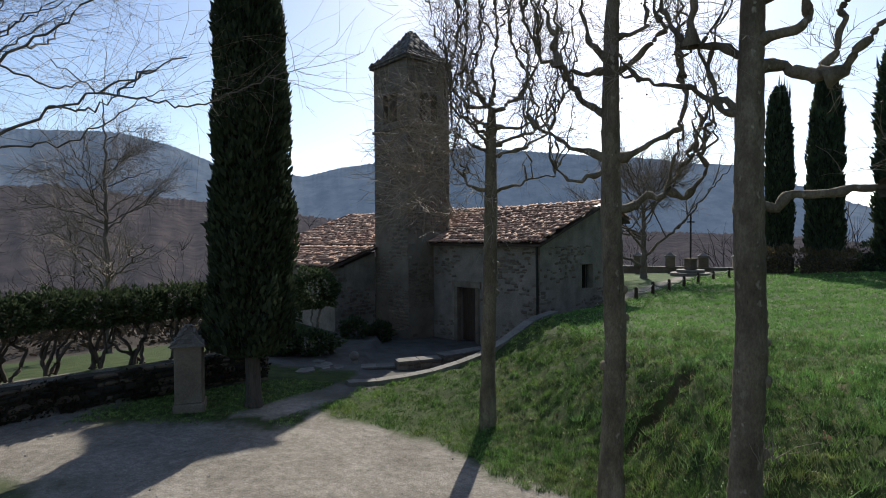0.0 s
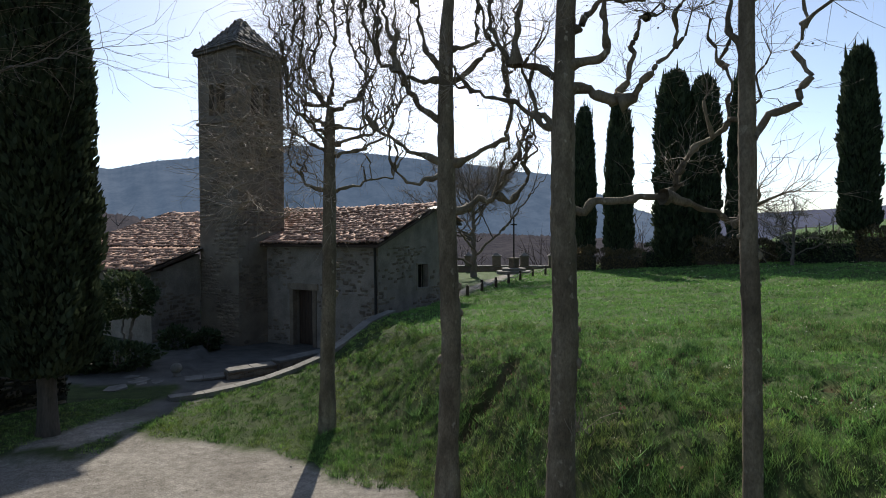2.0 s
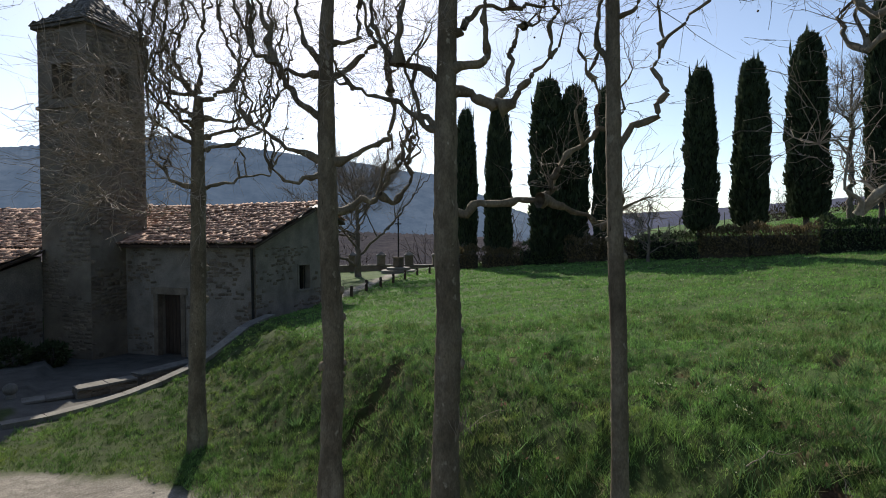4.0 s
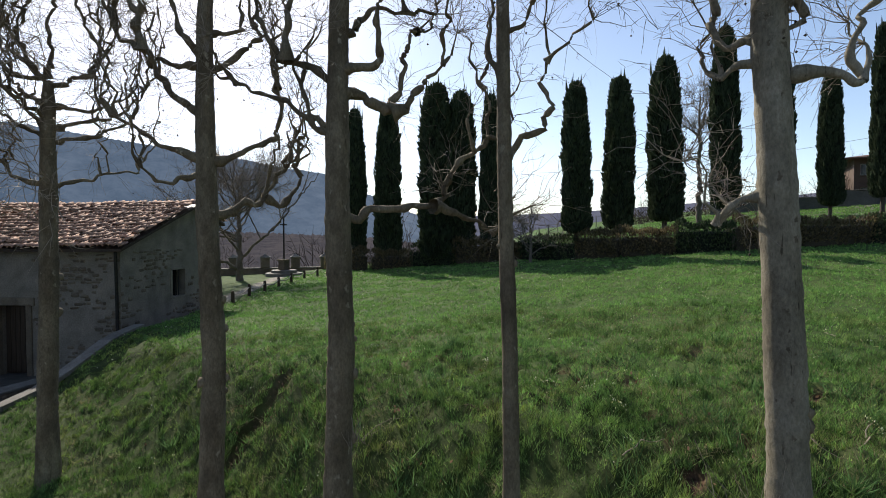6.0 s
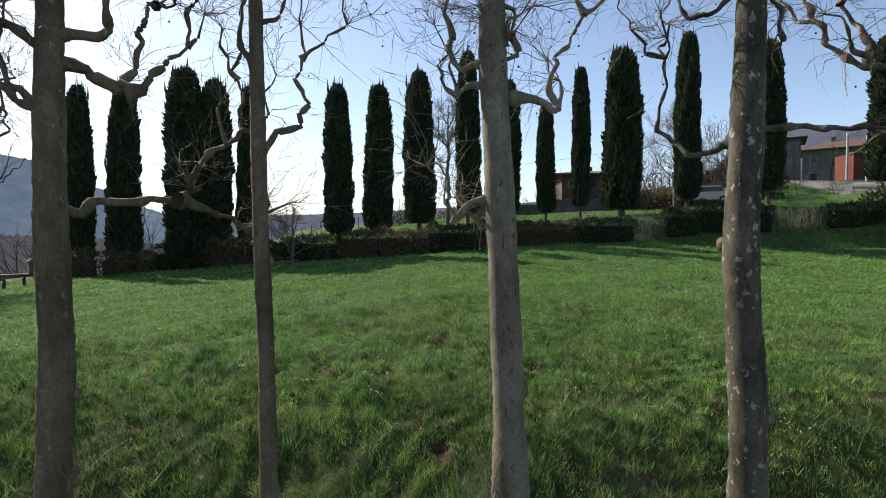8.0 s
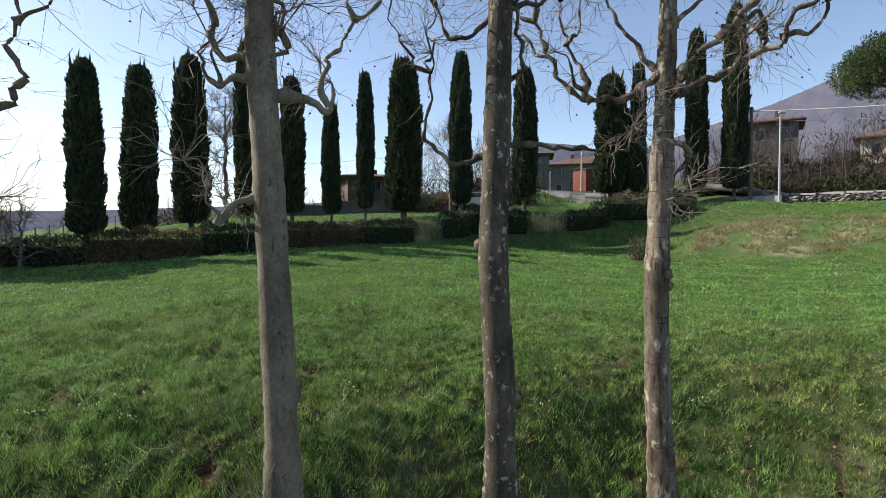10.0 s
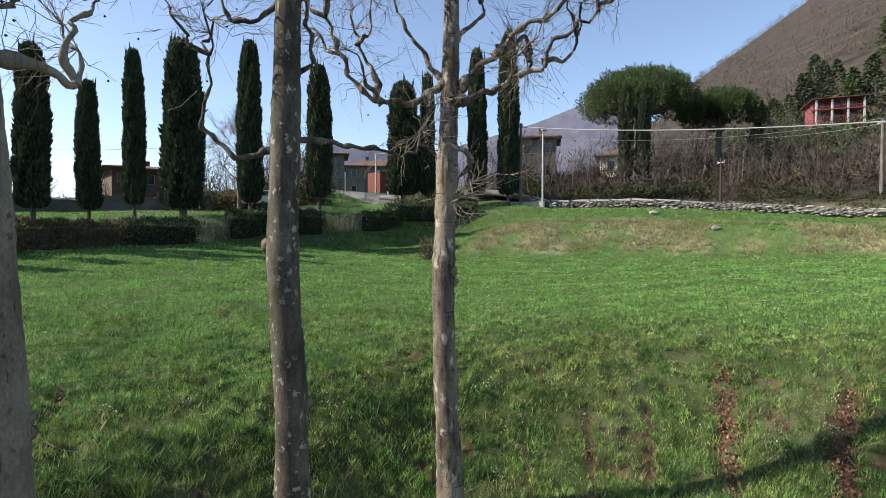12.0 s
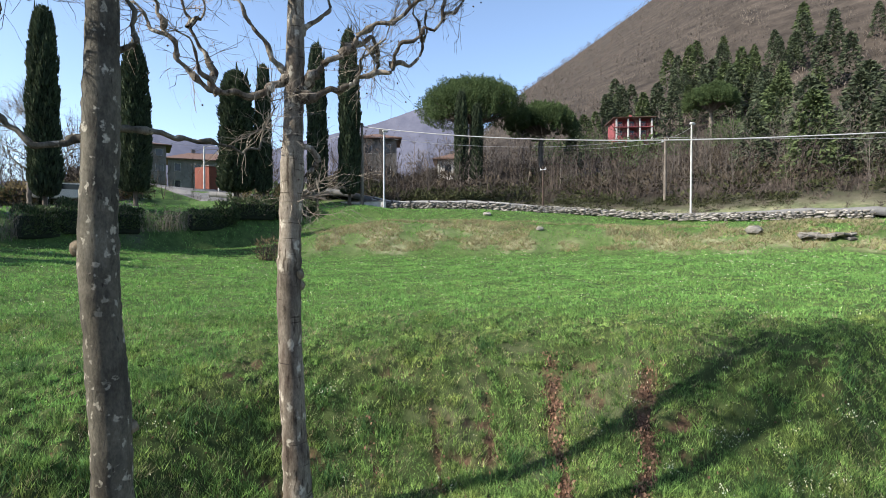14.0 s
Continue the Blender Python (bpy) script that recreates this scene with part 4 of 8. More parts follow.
# ---- cypresses ----
M_CYPRESS_BARK = grainy("cypress_bark", (0.045, 0.036, 0.028), (0.11, 0.09, 0.07), 6, 0.9, 0.012, 40, stretch=(1, 1, 0.2))
def cypress_meshes(height, width, seed, sprays, bare=0.09, taper=0.0):
    """A trunk and a dense, narrow crown of upright sprays over a core painted near-black for inner shade; its foot at
    0.
    """
    rng = np.random.default_rng(seed)
    def girth(t, a):
        prof = np.interp(t, [0, 0.015, 0.05, 0.25, 0.6, 0.82, 0.93, 0.98, 1.0], [0.5, 0.86, 0.97, 1.0, 0.93, 0.79, 0.6, 0.4, 0.08])
        lump = 1 + 0.10 * np.sin(3 * a + 5 * t + seed) + 0.08 * np.sin(7 * a - 17 * t + 2 * seed) + 0.06 * np.sin(31 * t + 2 * a)
        return width / 2 * prof * lump * (1 - taper * t)
    z0 = height * bare
    t = rng.uniform(0, 1, sprays) ** 1.05
    a = rng.uniform(0, 2 * math.pi, sprays)
    r = girth(t, a) * rng.uniform(0.80, 1.03, sprays)
    c = np.stack([r * np.cos(a), r * np.sin(a), z0 + t * (height - z0)], 1)
    nrm = np.stack([np.cos(a), np.sin(a), np.full(sprays, 1.0)], 1)
    v1, f1 = leaf_cards(c, nrm, 0.036 * math.sqrt(height * width) * math.sqrt(9000 / sprays), rng, 1.4, 0.9)
    nt = 26
    tips = np.stack([rng.normal(0, width * 0.16, nt), rng.normal(0, width * 0.16, nt), z0 + (height - z0) * rng.uniform(0.84, 1.0, nt)], 1)
    v2, f2 = leaf_cards(tips, np.tile([0, 0, 3.0], (nt, 1)), 0.05 * width + 0.10, rng, 3.4, 3.0)
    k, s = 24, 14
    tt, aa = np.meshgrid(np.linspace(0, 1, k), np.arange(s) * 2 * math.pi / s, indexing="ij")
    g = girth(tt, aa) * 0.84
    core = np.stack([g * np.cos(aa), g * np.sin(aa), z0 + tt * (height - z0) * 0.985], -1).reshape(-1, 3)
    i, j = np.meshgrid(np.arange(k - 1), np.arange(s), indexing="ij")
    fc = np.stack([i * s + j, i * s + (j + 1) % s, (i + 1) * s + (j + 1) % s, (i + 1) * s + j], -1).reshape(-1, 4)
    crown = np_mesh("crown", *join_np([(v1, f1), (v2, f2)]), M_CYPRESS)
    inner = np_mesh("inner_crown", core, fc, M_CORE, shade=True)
    tr = max(0.09, width * 0.085)
    trunk = tube_mesh("trunk", [(0, 0, -0.25), (0.0, 0, 0.15), (0.01, 0, z0 * 0.6), (0, 0, z0 * 1.4), (0, 0, z0 + 0.6)], [tr * 1.5, tr * 1.15, tr, tr, tr * 0.9], 10, M_CYPRESS_BARK, 0.05, rng)
    return trunk, inner, crown


CYP = [cypress_meshes(10.0, 1.9, s, 9000, 0.125) for s in (1, 2, 3, 4)]


def cypress(x, y, top, width, low, kind, label="tall dark green columnar cypress at the meadow's edge"):
    """A cypress whose crown reaches from low to top; its trunk stands on the ground below."""
    t, i, c = CYP[kind % len(CYP)]
    g = floor_z(x, y)
    up = (top - low) / 8.75
    ob = thing("cypress_tree", x, y, g, label, "cypress", "cypresses round the meadow", rz=kind * 67.0)
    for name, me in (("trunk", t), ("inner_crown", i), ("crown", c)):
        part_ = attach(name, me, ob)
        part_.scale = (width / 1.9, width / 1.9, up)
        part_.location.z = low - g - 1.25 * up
        if name == "trunk":
            part_.scale = (width / 1.9, width / 1.9, max(0.5, (low - g + 0.6) / 1.85))
            part_.location.z = 0
    return ob


# place, top, width and the crown's lower end, in the order of the row
for n, (x, y, top, w, low) in enumerate([
        (19.12, 30.61, 11.84, 1.36, 2.03), (20.40, 28.64, 11.95, 1.61, 2.11), (21.53, 25.08, 12.74, 2.18, 2.2), (22.66, 24.17, 12.30, 1.75, 2.1), (23.25, 22.21, 11.84, 1.2, 3.0),
        (23.05, 16.11, 11.27, 1.35, 3.8), (25.45, 15.12, 11.74, 1.47, 4.0), (27.84, 13.83, 13.03, 1.64, 4.4), (28.95, 11.26, 14.10, 1.3, 5.0), (31.41, 9.60, 12.95, 1.4, 5.1), (34.16, 7.92, 12.10, 1.1, 5.2), (35.50, 5.97, 14.43, 1.11, 5.6),
        (36.87, 3.54, 15.74, 2.25, 5.5), (39.00, -0.38, 16.88, 1.53, 6.1), (41.64, -5.31, 16.59, 1.77, 6.8)]):
    cypress(x, y, top, w, low, n)
for n, (x, y, top, w, low) in enumerate([(42.31, -12.12, 16.22, 2.45, 7.2), (41.75, -14.01, 16.90, 1.2, 7.2), (41.21, -18.16, 19.21, 1.48, 7.4), (40.12, -20.50, 20.53, 1.65, 7.3)]):
    cypress(x, y, top, w, low, n + 1, "tall dark cypress beside the road bend")

big = thing("cypress_tree", -4.22, 11.78, 0.0, "huge old cypress beside the wayside pillar", "cypress")
for nm, me in zip(("trunk", "inner_crown", "crown"), cypress_meshes(12.9, 1.84, 11, 34000, 0.09, 0.42)):
    attach(nm, me, big)


# ---- plane trees ----
def gnarled(nodes, rng, step=0.05, amp=0.03):
    """A kinked line through the nodes, as pollarded limbs grow."""
    nodes = np.asarray(nodes, float)
    seg = np.linalg.norm(np.diff(nodes, axis=0), axis=1)
    s = np.concatenate([[0], np.cumsum(seg)])
    n = max(5, int(s[-1] / step))
    q = np.linspace(0, s[-1], n)
    p = np.stack([np.interp(q, s, nodes[:, c]) for c in range(3)], 1)
    p[1:-1] = 0.25 * p[:-2] + 0.5 * p[1:-1] + 0.25 * p[2:]
    knots = max(3, int(s[-1] / 0.10))
    w = rng.normal(0, amp, (knots, 3))
    w[0] = 0
    kink = np.stack([np.interp(q, np.linspace(0, s[-1], knots), w[:, c]) for c in range(3)], 1)
    return p + kink


def knuckled(n, r0, r1, rng, lumps=0.22):
    """Radii that taper, with swellings."""
    base = (r1 + (r0 - r1) * (1 - np.linspace(0, 1, n) ** 0.6)) * (1 + 0.25 * np.exp(-np.linspace(0, 9, n)))
    k = np.clip(rng.normal(-0.05, lumps * 1.3, max(3, n // 2)), -0.15, 0.75)
    return base * (1 + np.interp(np.linspace(0, 1, n), np.linspace(0, 1, len(k)), k))


def arcs(start, direction, length, rng, points=6, bend=0.35, lift=0.0):
    """Many bent shoots at once."""
    m = len(start)
    d = direction / (np.linalg.norm(direction, axis=1, keepdims=True) + 1e-9)
    side = np.cross(d, rng.normal(0, 1, (m, 3)))
    side /= np.linalg.norm(side, axis=1, keepdims=True) + 1e-9
    t = np.linspace(0, 1, points)[None, :, None]
    L = length[:, None, None]
    p = start[:, None] + d[:, None] * t * L + side[:, None] * (t ** 2) * L * rng.normal(0, bend, m)[:, None, None]
    p[:, :, 2] += (t[..., 0] ** 2) * length[:, None] * lift
    return p + rng.normal(0, 0.055, p.shape) * np.sqrt(t) * np.minimum(L, 1.0)


def sprays(tips, dirs, rng, per, length, r0, children=2, lift=0.15, spread=0.75):
    """Long thin shoots with side shoots from each tip."""
    s = np.repeat(tips, per, 0)
    d = np.repeat(dirs, per, 0) + rng.normal(0, spread, (len(tips) * per, 3))
    L = length * rng.uniform(0.35, 1.25, len(s))
    P = arcs(s, d, L, rng, 6, 0.45, lift)
    out = [ribbons(P, np.tile(np.linspace(r0, r0 * 0.35, 6), (len(P), 1)), 1)]
    ends = P[:, -1]
    for c in range(children):
        i = rng.integers(2, 5, len(P))
        st = P[np.arange(len(P)), i]
        dd = (P[:, -1] - P[:, 0]) / L[:, None] + rng.normal(0, 0.6, (len(P), 3))
        Q = arcs(st, dd, L * rng.uniform(0.3, 0.65, len(P)), rng, 4, 0.3, lift)
        out.append(ribbons(Q, np.tile(np.linspace(r0 * 0.6, r0 * 0.3, 4), (len(Q), 1)), 2 + c))
        ends = np.concatenate([ends, Q[:, -1]])
    return out, ends


def burr_mesh(seed, r):
    bm = bmesh.new()
    bmesh.ops.create_icosphere(bm, subdivisions=2, radius=r)
    rg = random.Random(seed)
    for v in bm.verts:
        v.co *= rg.uniform(0.75, 1.2)
        v.co.z *= 1.25
    return bm


def plane_tree(n, xy, bear, rad, limb_r, spine, limbs):
    rng = np.random.default_rng(40 + n)
    ob = thing("plane_tree", *xy, 0, "bare pollarded plane tree with flaking bark on the bank", "plane tree", "plane trees along the bank", rz=-bear)
    k = np.array(spine)
    zz = np.linspace(k[0, 1] - 0.45, k[-1, 1], 150)
    path = np.stack([np.interp(zz, k[:, 1], k[:, 0]), 0 * zz, zz], 1)
    for _ in range(8):
        path[1:-1] = 0.25 * path[:-2] + 0.5 * path[1:-1] + 0.25 * path[2:]
    g = floor_z(*xy)
    ringy = 0.03 if n == 6 else 0.016
    rr = rad * np.interp(zz - g, [-0.2, 0.25, 0.9, 4.5, 6.1, 6.6, 7.5], [1.42, 1.22, 1.03, 0.88, 0.72, 0.42 if n == 0 else 0.66, 0.15 if n == 0 else 0.48]) * (1 + ringy * np.sin(zz * 21 + n) * np.sin(zz * 8.3) + 0.025 * np.sin(zz * 4.7 + 2 * n))
    for zc in rng.uniform(g + 0.5, g + 5.0, 14 if n == 6 else 7):
        rr = rr * (1 + (0.09 if n == 6 else 0.03) * rng.uniform(0.3, 1) * np.exp(-((zz - zc) / 0.06) ** 2))
    bark = {4: M_PLANE_PALE, 5: M_PLANE_SPOTTED, 6: M_PLANE_PATCHY}.get(n, M_PLANE)
    attach("trunk", tube_mesh("trunk", path, rr, 18, bark, 0.022, rng), ob)
    starts, dirs = [], []
    lines = []
    for i, nodes in enumerate(limbs):
        a = np.array(nodes)
        reach = np.abs(a[-1, 0] - a[0, 0]) + 0.25
        depth = rng.choice([-1, 1]) * rng.uniform(0.1, 0.3) * reach * np.linspace(0, 1, len(a)) ** 0.8
        lines.append((np.stack([a[:, 0], depth, a[:, 1]], 1), limb_r * rng.uniform(0.72, 1.0)))
    for j in range((3, 3, 4, 4, 7, 11, 14)[n]):
        z0 = rng.uniform(0.86, 0.98) * k[-1, 1]
        ang = rng.uniform(0, 6.28)
        L = rng.uniform(0.9, 1.7) if n < 2 else rng.uniform(0.6, 1.2) if n < 5 else rng.uniform(0.9, 2.1)
        c, s = math.cos(ang), math.sin(ang)
        x0 = float(np.interp(z0, k[:, 1], k[:, 0]))
        lines.append((np.array([(x0, 0, z0), (x0 + c * 0.45 * L, s * 0.45 * L, z0 + 0.15 * L), (x0 + c * 0.75 * L, s * 0.75 * L, z0 + 0.35 * L), (x0 + c * 0.8 * L, s * 0.8 * L, z0 + 0.9 * L)]), limb_r * 0.75))
    for nodes, r in lines:
        nodes = nodes.copy()
        stem = float(np.interp(nodes[0, 2], k[:, 1], k[:, 0]))
        if abs(nodes[0, 0] - stem) < 3 * rad:
            nodes[0, 0] = stem + 0.4 * (nodes[0, 0] - stem)
            nodes[0, 1] = 0.0
        p = gnarled(nodes, rng, 0.035, 0.026)
        limb = attach("limb", tube_mesh("limb", p, knuckled(len(p), r, r * 0.3, rng, 0.3), 9, bark, 0.07, rng), ob)
        tang = np.gradient(p, axis=0)
        tang /= np.linalg.norm(tang, axis=1, keepdims=True) + 1e-9
        count = max(2, int(len(p) * 0.035 / (0.30 if n < 2 else 0.5)))
        for q in range(count):
            i = int(len(p) * rng.uniform(0.3, 1.0)) if q < count - 2 else len(p) - 1
            i = min(i, len(p) - 1)
            d = tang[i] * 0.5 + np.array([rng.normal(0, 0.45), rng.normal(0, 0.45), rng.uniform(0.3, 1.1) + (1.5 if n < 2 else 0)])
            d /= np.linalg.norm(d)
            L = rng.uniform(0.5, 1.6) if n < 2 else rng.uniform(0.2, 0.8)
            mid = p[i] + d * L * 0.5 + rng.normal(0, 0.10, 3) * L
            sub = gnarled([p[i], mid, p[i] + d * L + np.array([0, 0, 0.25 * L])], rng, 0.035, 0.042)
            attach("branch", tube_mesh("branch", sub, knuckled(len(sub), r * (0.42 if n == 0 else 0.46), r * 0.15, rng, 0.45), 6, bark), limb)
            starts.append(sub[-1])
            dirs.append(d + np.array([0, 0, 0.2]))
            if rng.random() < 0.8:
                starts.append(sub[len(sub) // 2])
                dirs.append(np.array([rng.normal(0, 0.8), rng.normal(0, 0.8), rng.normal(0.1, 0.4)]))
    tw, ends = sprays(np.array(starts), np.array(dirs), rng, (8, 9, 12, 13, 14, 14, 14)[n], 0.62 if n else 0.95, 0.0048, 3, 0.03, 1.0)
    if n == 0:
        # long drooping shoots before the bell tower, their sunlight put into a paler colour
        m = 85
        st = np.stack([rng.uniform(-1.9, 0.1, m), rng.normal(0, 0.5, m), rng.uniform(4.0, 6.8, m)], 1)
        more, e2 = sprays(st, np.stack([rng.uniform(-1.3, -0.3, m), rng.normal(0, 0.6, m), rng.normal(0.1, 0.35, m)], 1), rng, 5, 0.95, 0.0085, 3, 0.06, 0.8)
        attach("twig_growth", np_mesh("twig_growth", *join_np(more), M_TWIG_PALE), ob, "long shoots, pale from sunlight painted into their colour", kind="stuff")
    attach("twig_growth", np_mesh("twig_growth", *join_np(tw), M_TWIG), ob, kind="stuff")
    # hanging seed balls
    pick = ends[rng.random(len(ends)) < (0.02 if n < 3 else 0.05)]
    ballv = np.array([(1, 0, 0), (-1, 0, 0), (0, 1, 0), (0, -1, 0), (0, 0, 1), (0, 0, -1)]) * 0.014
    ballf = np.array([(0, 2, 4), (2, 1, 4), (1, 3, 4), (3, 0, 4), (2, 0, 5), (1, 2, 5), (3, 1, 5), (0, 3, 5)])
    if len(pick):
        attach("seed_growth", np_mesh("seed_growth", *join_np([(ballv + c - (0, 0, 0.03), ballf) for c in pick]), M_DARKWOOD), ob, "brown seed balls", kind="stuff")
    for b in range(5 if n in (1, 2, 3) else 2):
        z = rng.uniform(g + 1.0, g + 3.4)
        an = rng.uniform(-0.5, 0.6) + (0 if rng.random() < 0.75 else 3.1)
        i = int(np.argmin(np.abs(zz - z)))
        part("burr", burr_mesh(b + 10 * n, rad * rng.uniform(0.22, 0.42)), M_PLANE, ob, at=Matrix.Translation((path[i, 0] + rr[i] * math.cos(an), rr[i] * math.sin(an), z)), shade=True)
    # suckers from the trunk's foot
    if n in (2, 4):
        m = 40 if n == 4 else 14
        z0 = g if n == 4 else g + 1.4
        st = np.stack([rng.normal(0, 0.10, m) - (0.12 if n == 4 else -0.12), rng.normal(-0.12, 0.10, m), np.full(m, z0)], 1)
        P = arcs(st, np.stack([rng.normal(0, 0.35, m), rng.normal(-0.1, 0.3, m), np.ones(m)], 1), rng.uniform(0.25, 1.0, m) * (1.0 if n == 4 else 0.5), rng, 5, 0.2, 0)
        attach("sucker_growth", np_mesh("sucker_growth", *tubes(P, np.tile(np.linspace(0.006, 0.002, 5), (m, 1)), 3), M_TWIG), ob, kind="stuff")
    return ob


# each tree: place, the bearing it is drawn across, trunk's and limbs' radius, spine and limbs as nodes across and up
plane_tree(0, (0.964, 10.903), 5.05, 0.147, 0.05, [(-0.067, -0.34), (-0.066, -0.06), (-0.059, 1.05), (-0.01, 2.7), (0.013, 4.35), (0.019, 5.5), (0.04, 6.18)], [
    [(-0.05, 6.19), (-0.46, 6.25), (-0.73, 6.56), (-0.82, 6.97), (-0.66, 7.62), (-0.63, 8.26)],
    [(-0.21, 6.18), (-0.4, 6.59), (-0.53, 7.11), (-0.46, 7.65), (-0.48, 8.28)],
    [(-0.14, 6.21), (-0.3, 6.6), (-0.35, 6.92), (-0.19, 7.47), (-0.18, 8.33)],
    [(0.04, 6.22), (0.1, 6.64), (0.06, 7.07), (0.17, 7.73), (0.12, 8.26)],
    [(0.15, 6.12), (0.63, 6.36), (0.75, 6.76), (0.54, 7.21), (0.38, 7.7), (0.36, 8.41)],
    [(0.63, 6.36), (0.9, 7.0), (1.07, 7.2)],
    [(0.09, 5.42), (0.57, 5.6), (1.0, 5.72), (1.25, 6.02), (1.59, 6.52)],
    [(0.09, 5.22), (0.67, 5.34), (1.05, 5.55), (1.22, 5.7)],
    [(0.13, 5.77), (0.57, 5.78), (0.89, 5.84), (1.15, 6.07)],
    [(-0.09, 5.27), (-0.47, 5.52), (-0.74, 5.67), (-0.8, 6.03)],
    [(-0.09, 5.41), (-0.31, 5.69), (-0.43, 5.95)],
    [(-0.12, 4.51), (-0.48, 4.64), (-0.62, 4.87), (-0.8, 5.34)],
    [(0.08, 4.46), (0.77, 4.72), (1.33, 4.83), (1.42, 5.04)],
])
plane_tree(1, (2.318, 7.329), 17.55, 0.15, 0.06, [(-0.023, -0.3), (-0.015, 0.45), (0.044, 2.1), (-0.016, 3.74), (-0.031, 5.36), (-0.017, 6.52), (0.025, 7.01), (0.072, 8.29)], [
    [(-0.17, 4.63), (-0.53, 4.83), (-0.84, 5.04), (-1.06, 5.18)],
    [(-0.21, 5.24), (-0.37, 5.43), (-0.56, 5.67), (-0.72, 5.98), (-0.95, 6.13), (-1.1, 6.32), (-1.23, 6.75), (-1.29, 7.05)],
    [(-0.72, 5.96), (-0.79, 6.37), (-0.91, 6.76), (-0.94, 7.07)],
    [(-0.16, 5.84), (-0.4, 5.87), (-0.66, 5.86)],
    [(-0.12, 6.0), (-0.32, 6.31), (-0.4, 6.63), (-0.47, 7.02)],
    [(-0.23, 4.47), (-0.36, 4.37), (-0.61, 4.32), (-0.73, 4.46)],
    [(0.19, 4.64), (0.44, 4.76), (0.68, 4.9), (0.87, 4.92), (0.82, 5.12), (0.87, 5.47), (0.81, 5.79)],
    [(0.15, 3.95), (0.43, 4.07), (0.7, 4.19), (0.85, 4.48), (0.97, 4.65), (1.14, 4.86)],
    [(0.7, 4.19), (0.93, 4.11), (1.06, 4.28), (1.22, 4.5)],
    [(0.2, 5.81), (0.44, 6.1), (0.65, 6.31), (0.53, 6.59), (0.46, 7.07)],
    [(0.16, 6.25), (0.4, 6.38), (0.43, 6.83)],
])
plane_tree(2, (3.19, 5.532), 29.64, 0.157, 0.064, [(-0.06, -0.12), (-0.046, 1.19), (0.001, 2.5), (-0.034, 3.8), (-0.031, 5.08), (-0.005, 6.12), (0.013, 6.62), (0.048, 8.2)], [
    [(-0.14, 4.92), (-0.34, 5.04), (-0.58, 5.18), (-0.86, 5.31), (-1.19, 5.42)],
    [(-0.16, 4.83), (-0.32, 4.9), (-0.39, 5.15), (-0.44, 5.42)],
    [(-0.14, 5.44), (-0.34, 5.61), (-0.58, 5.64), (-0.69, 5.7), (-0.75, 5.87), (-0.89, 6.11), (-0.96, 6.52)],
    [(-0.58, 5.64), (-0.55, 5.83), (-0.57, 6.17), (-0.52, 6.57)],
    [(0.06, 5.55), (0.27, 5.61), (0.46, 5.65), (0.43, 5.9), (0.42, 6.13), (0.47, 6.53)],
    [(0.13, 5.97), (0.23, 6.14), (0.43, 6.3), (0.73, 6.35)],
    [(0.1, 5.28), (0.33, 5.28), (0.57, 5.12), (0.7, 5.46), (0.74, 5.72), (0.8, 5.98), (0.93, 6.19)],
    [(0.6, 5.11), (0.8, 5.19), (0.89, 5.38), (1.16, 5.59)],
    [(0.13, 3.86), (0.37, 3.97), (0.7, 4.01), (1.07, 4.04), (1.2, 4.14), (1.33, 4.44), (1.52, 4.65), (1.75, 4.8), (1.85, 5.0), (1.81, 5.56)],
    [(1.07, 4.03), (1.36, 3.97), (1.63, 3.87), (1.86, 3.72)],
])
plane_tree(3, (4.069, 3.781), 47.11, 0.082, 0.046, [(0.044, 0.43), (0.04, 1.46), (0.024, 2.62), (-0.019, 3.76), (-0.037, 4.89), (-0.048, 5.81), (-0.052, 6.17), (-0.028, 7.45)], [
    [(0.04, 4.47), (0.17, 4.64), (0.37, 4.82), (0.48, 4.96), (0.38, 5.03), (0.35, 5.19), (0.37, 5.43)],
    [(-0.05, 5.29), (-0.16, 5.44), (-0.18, 5.66), (-0.14, 6.11)],
    [(0.02, 5.71), (0.12, 5.75), (0.17, 5.74), (0.19, 5.86), (0.25, 5.98)],
])
plane_tree(4, (4.989, 1.623), 71.98, 0.152, 0.05, [(0.088, 0.9), (0.085, 1.32), (0.063, 2.14), (0.015, 3.22), (-0.04, 4.3), (-0.105, 5.37), (-0.107, 5.96), (-0.111, 7.91)], [
    [(-0.14, 4.02), (-0.27, 4.01), (-0.38, 3.92), (-0.48, 3.81)],
    [(-0.15, 5.1), (-0.33, 5.1), (-0.46, 5.02)],
    [(-0.19, 5.29), (-0.33, 5.34), (-0.45, 5.27), (-0.48, 5.45), (-0.53, 5.67), (-0.57, 5.99)],
    [(0.07, 4.98), (0.27, 4.95), (0.4, 4.92), (0.49, 4.85), (0.53, 4.89), (0.46, 5.07), (0.52, 5.38), (0.67, 5.62), (0.81, 5.87)],
    [(0.01, 5.6), (0.09, 5.56), (0.13, 5.42), (0.04, 5.33)],
    [(0.01, 5.89), (0.1, 5.78), (0.05, 5.65)],
])
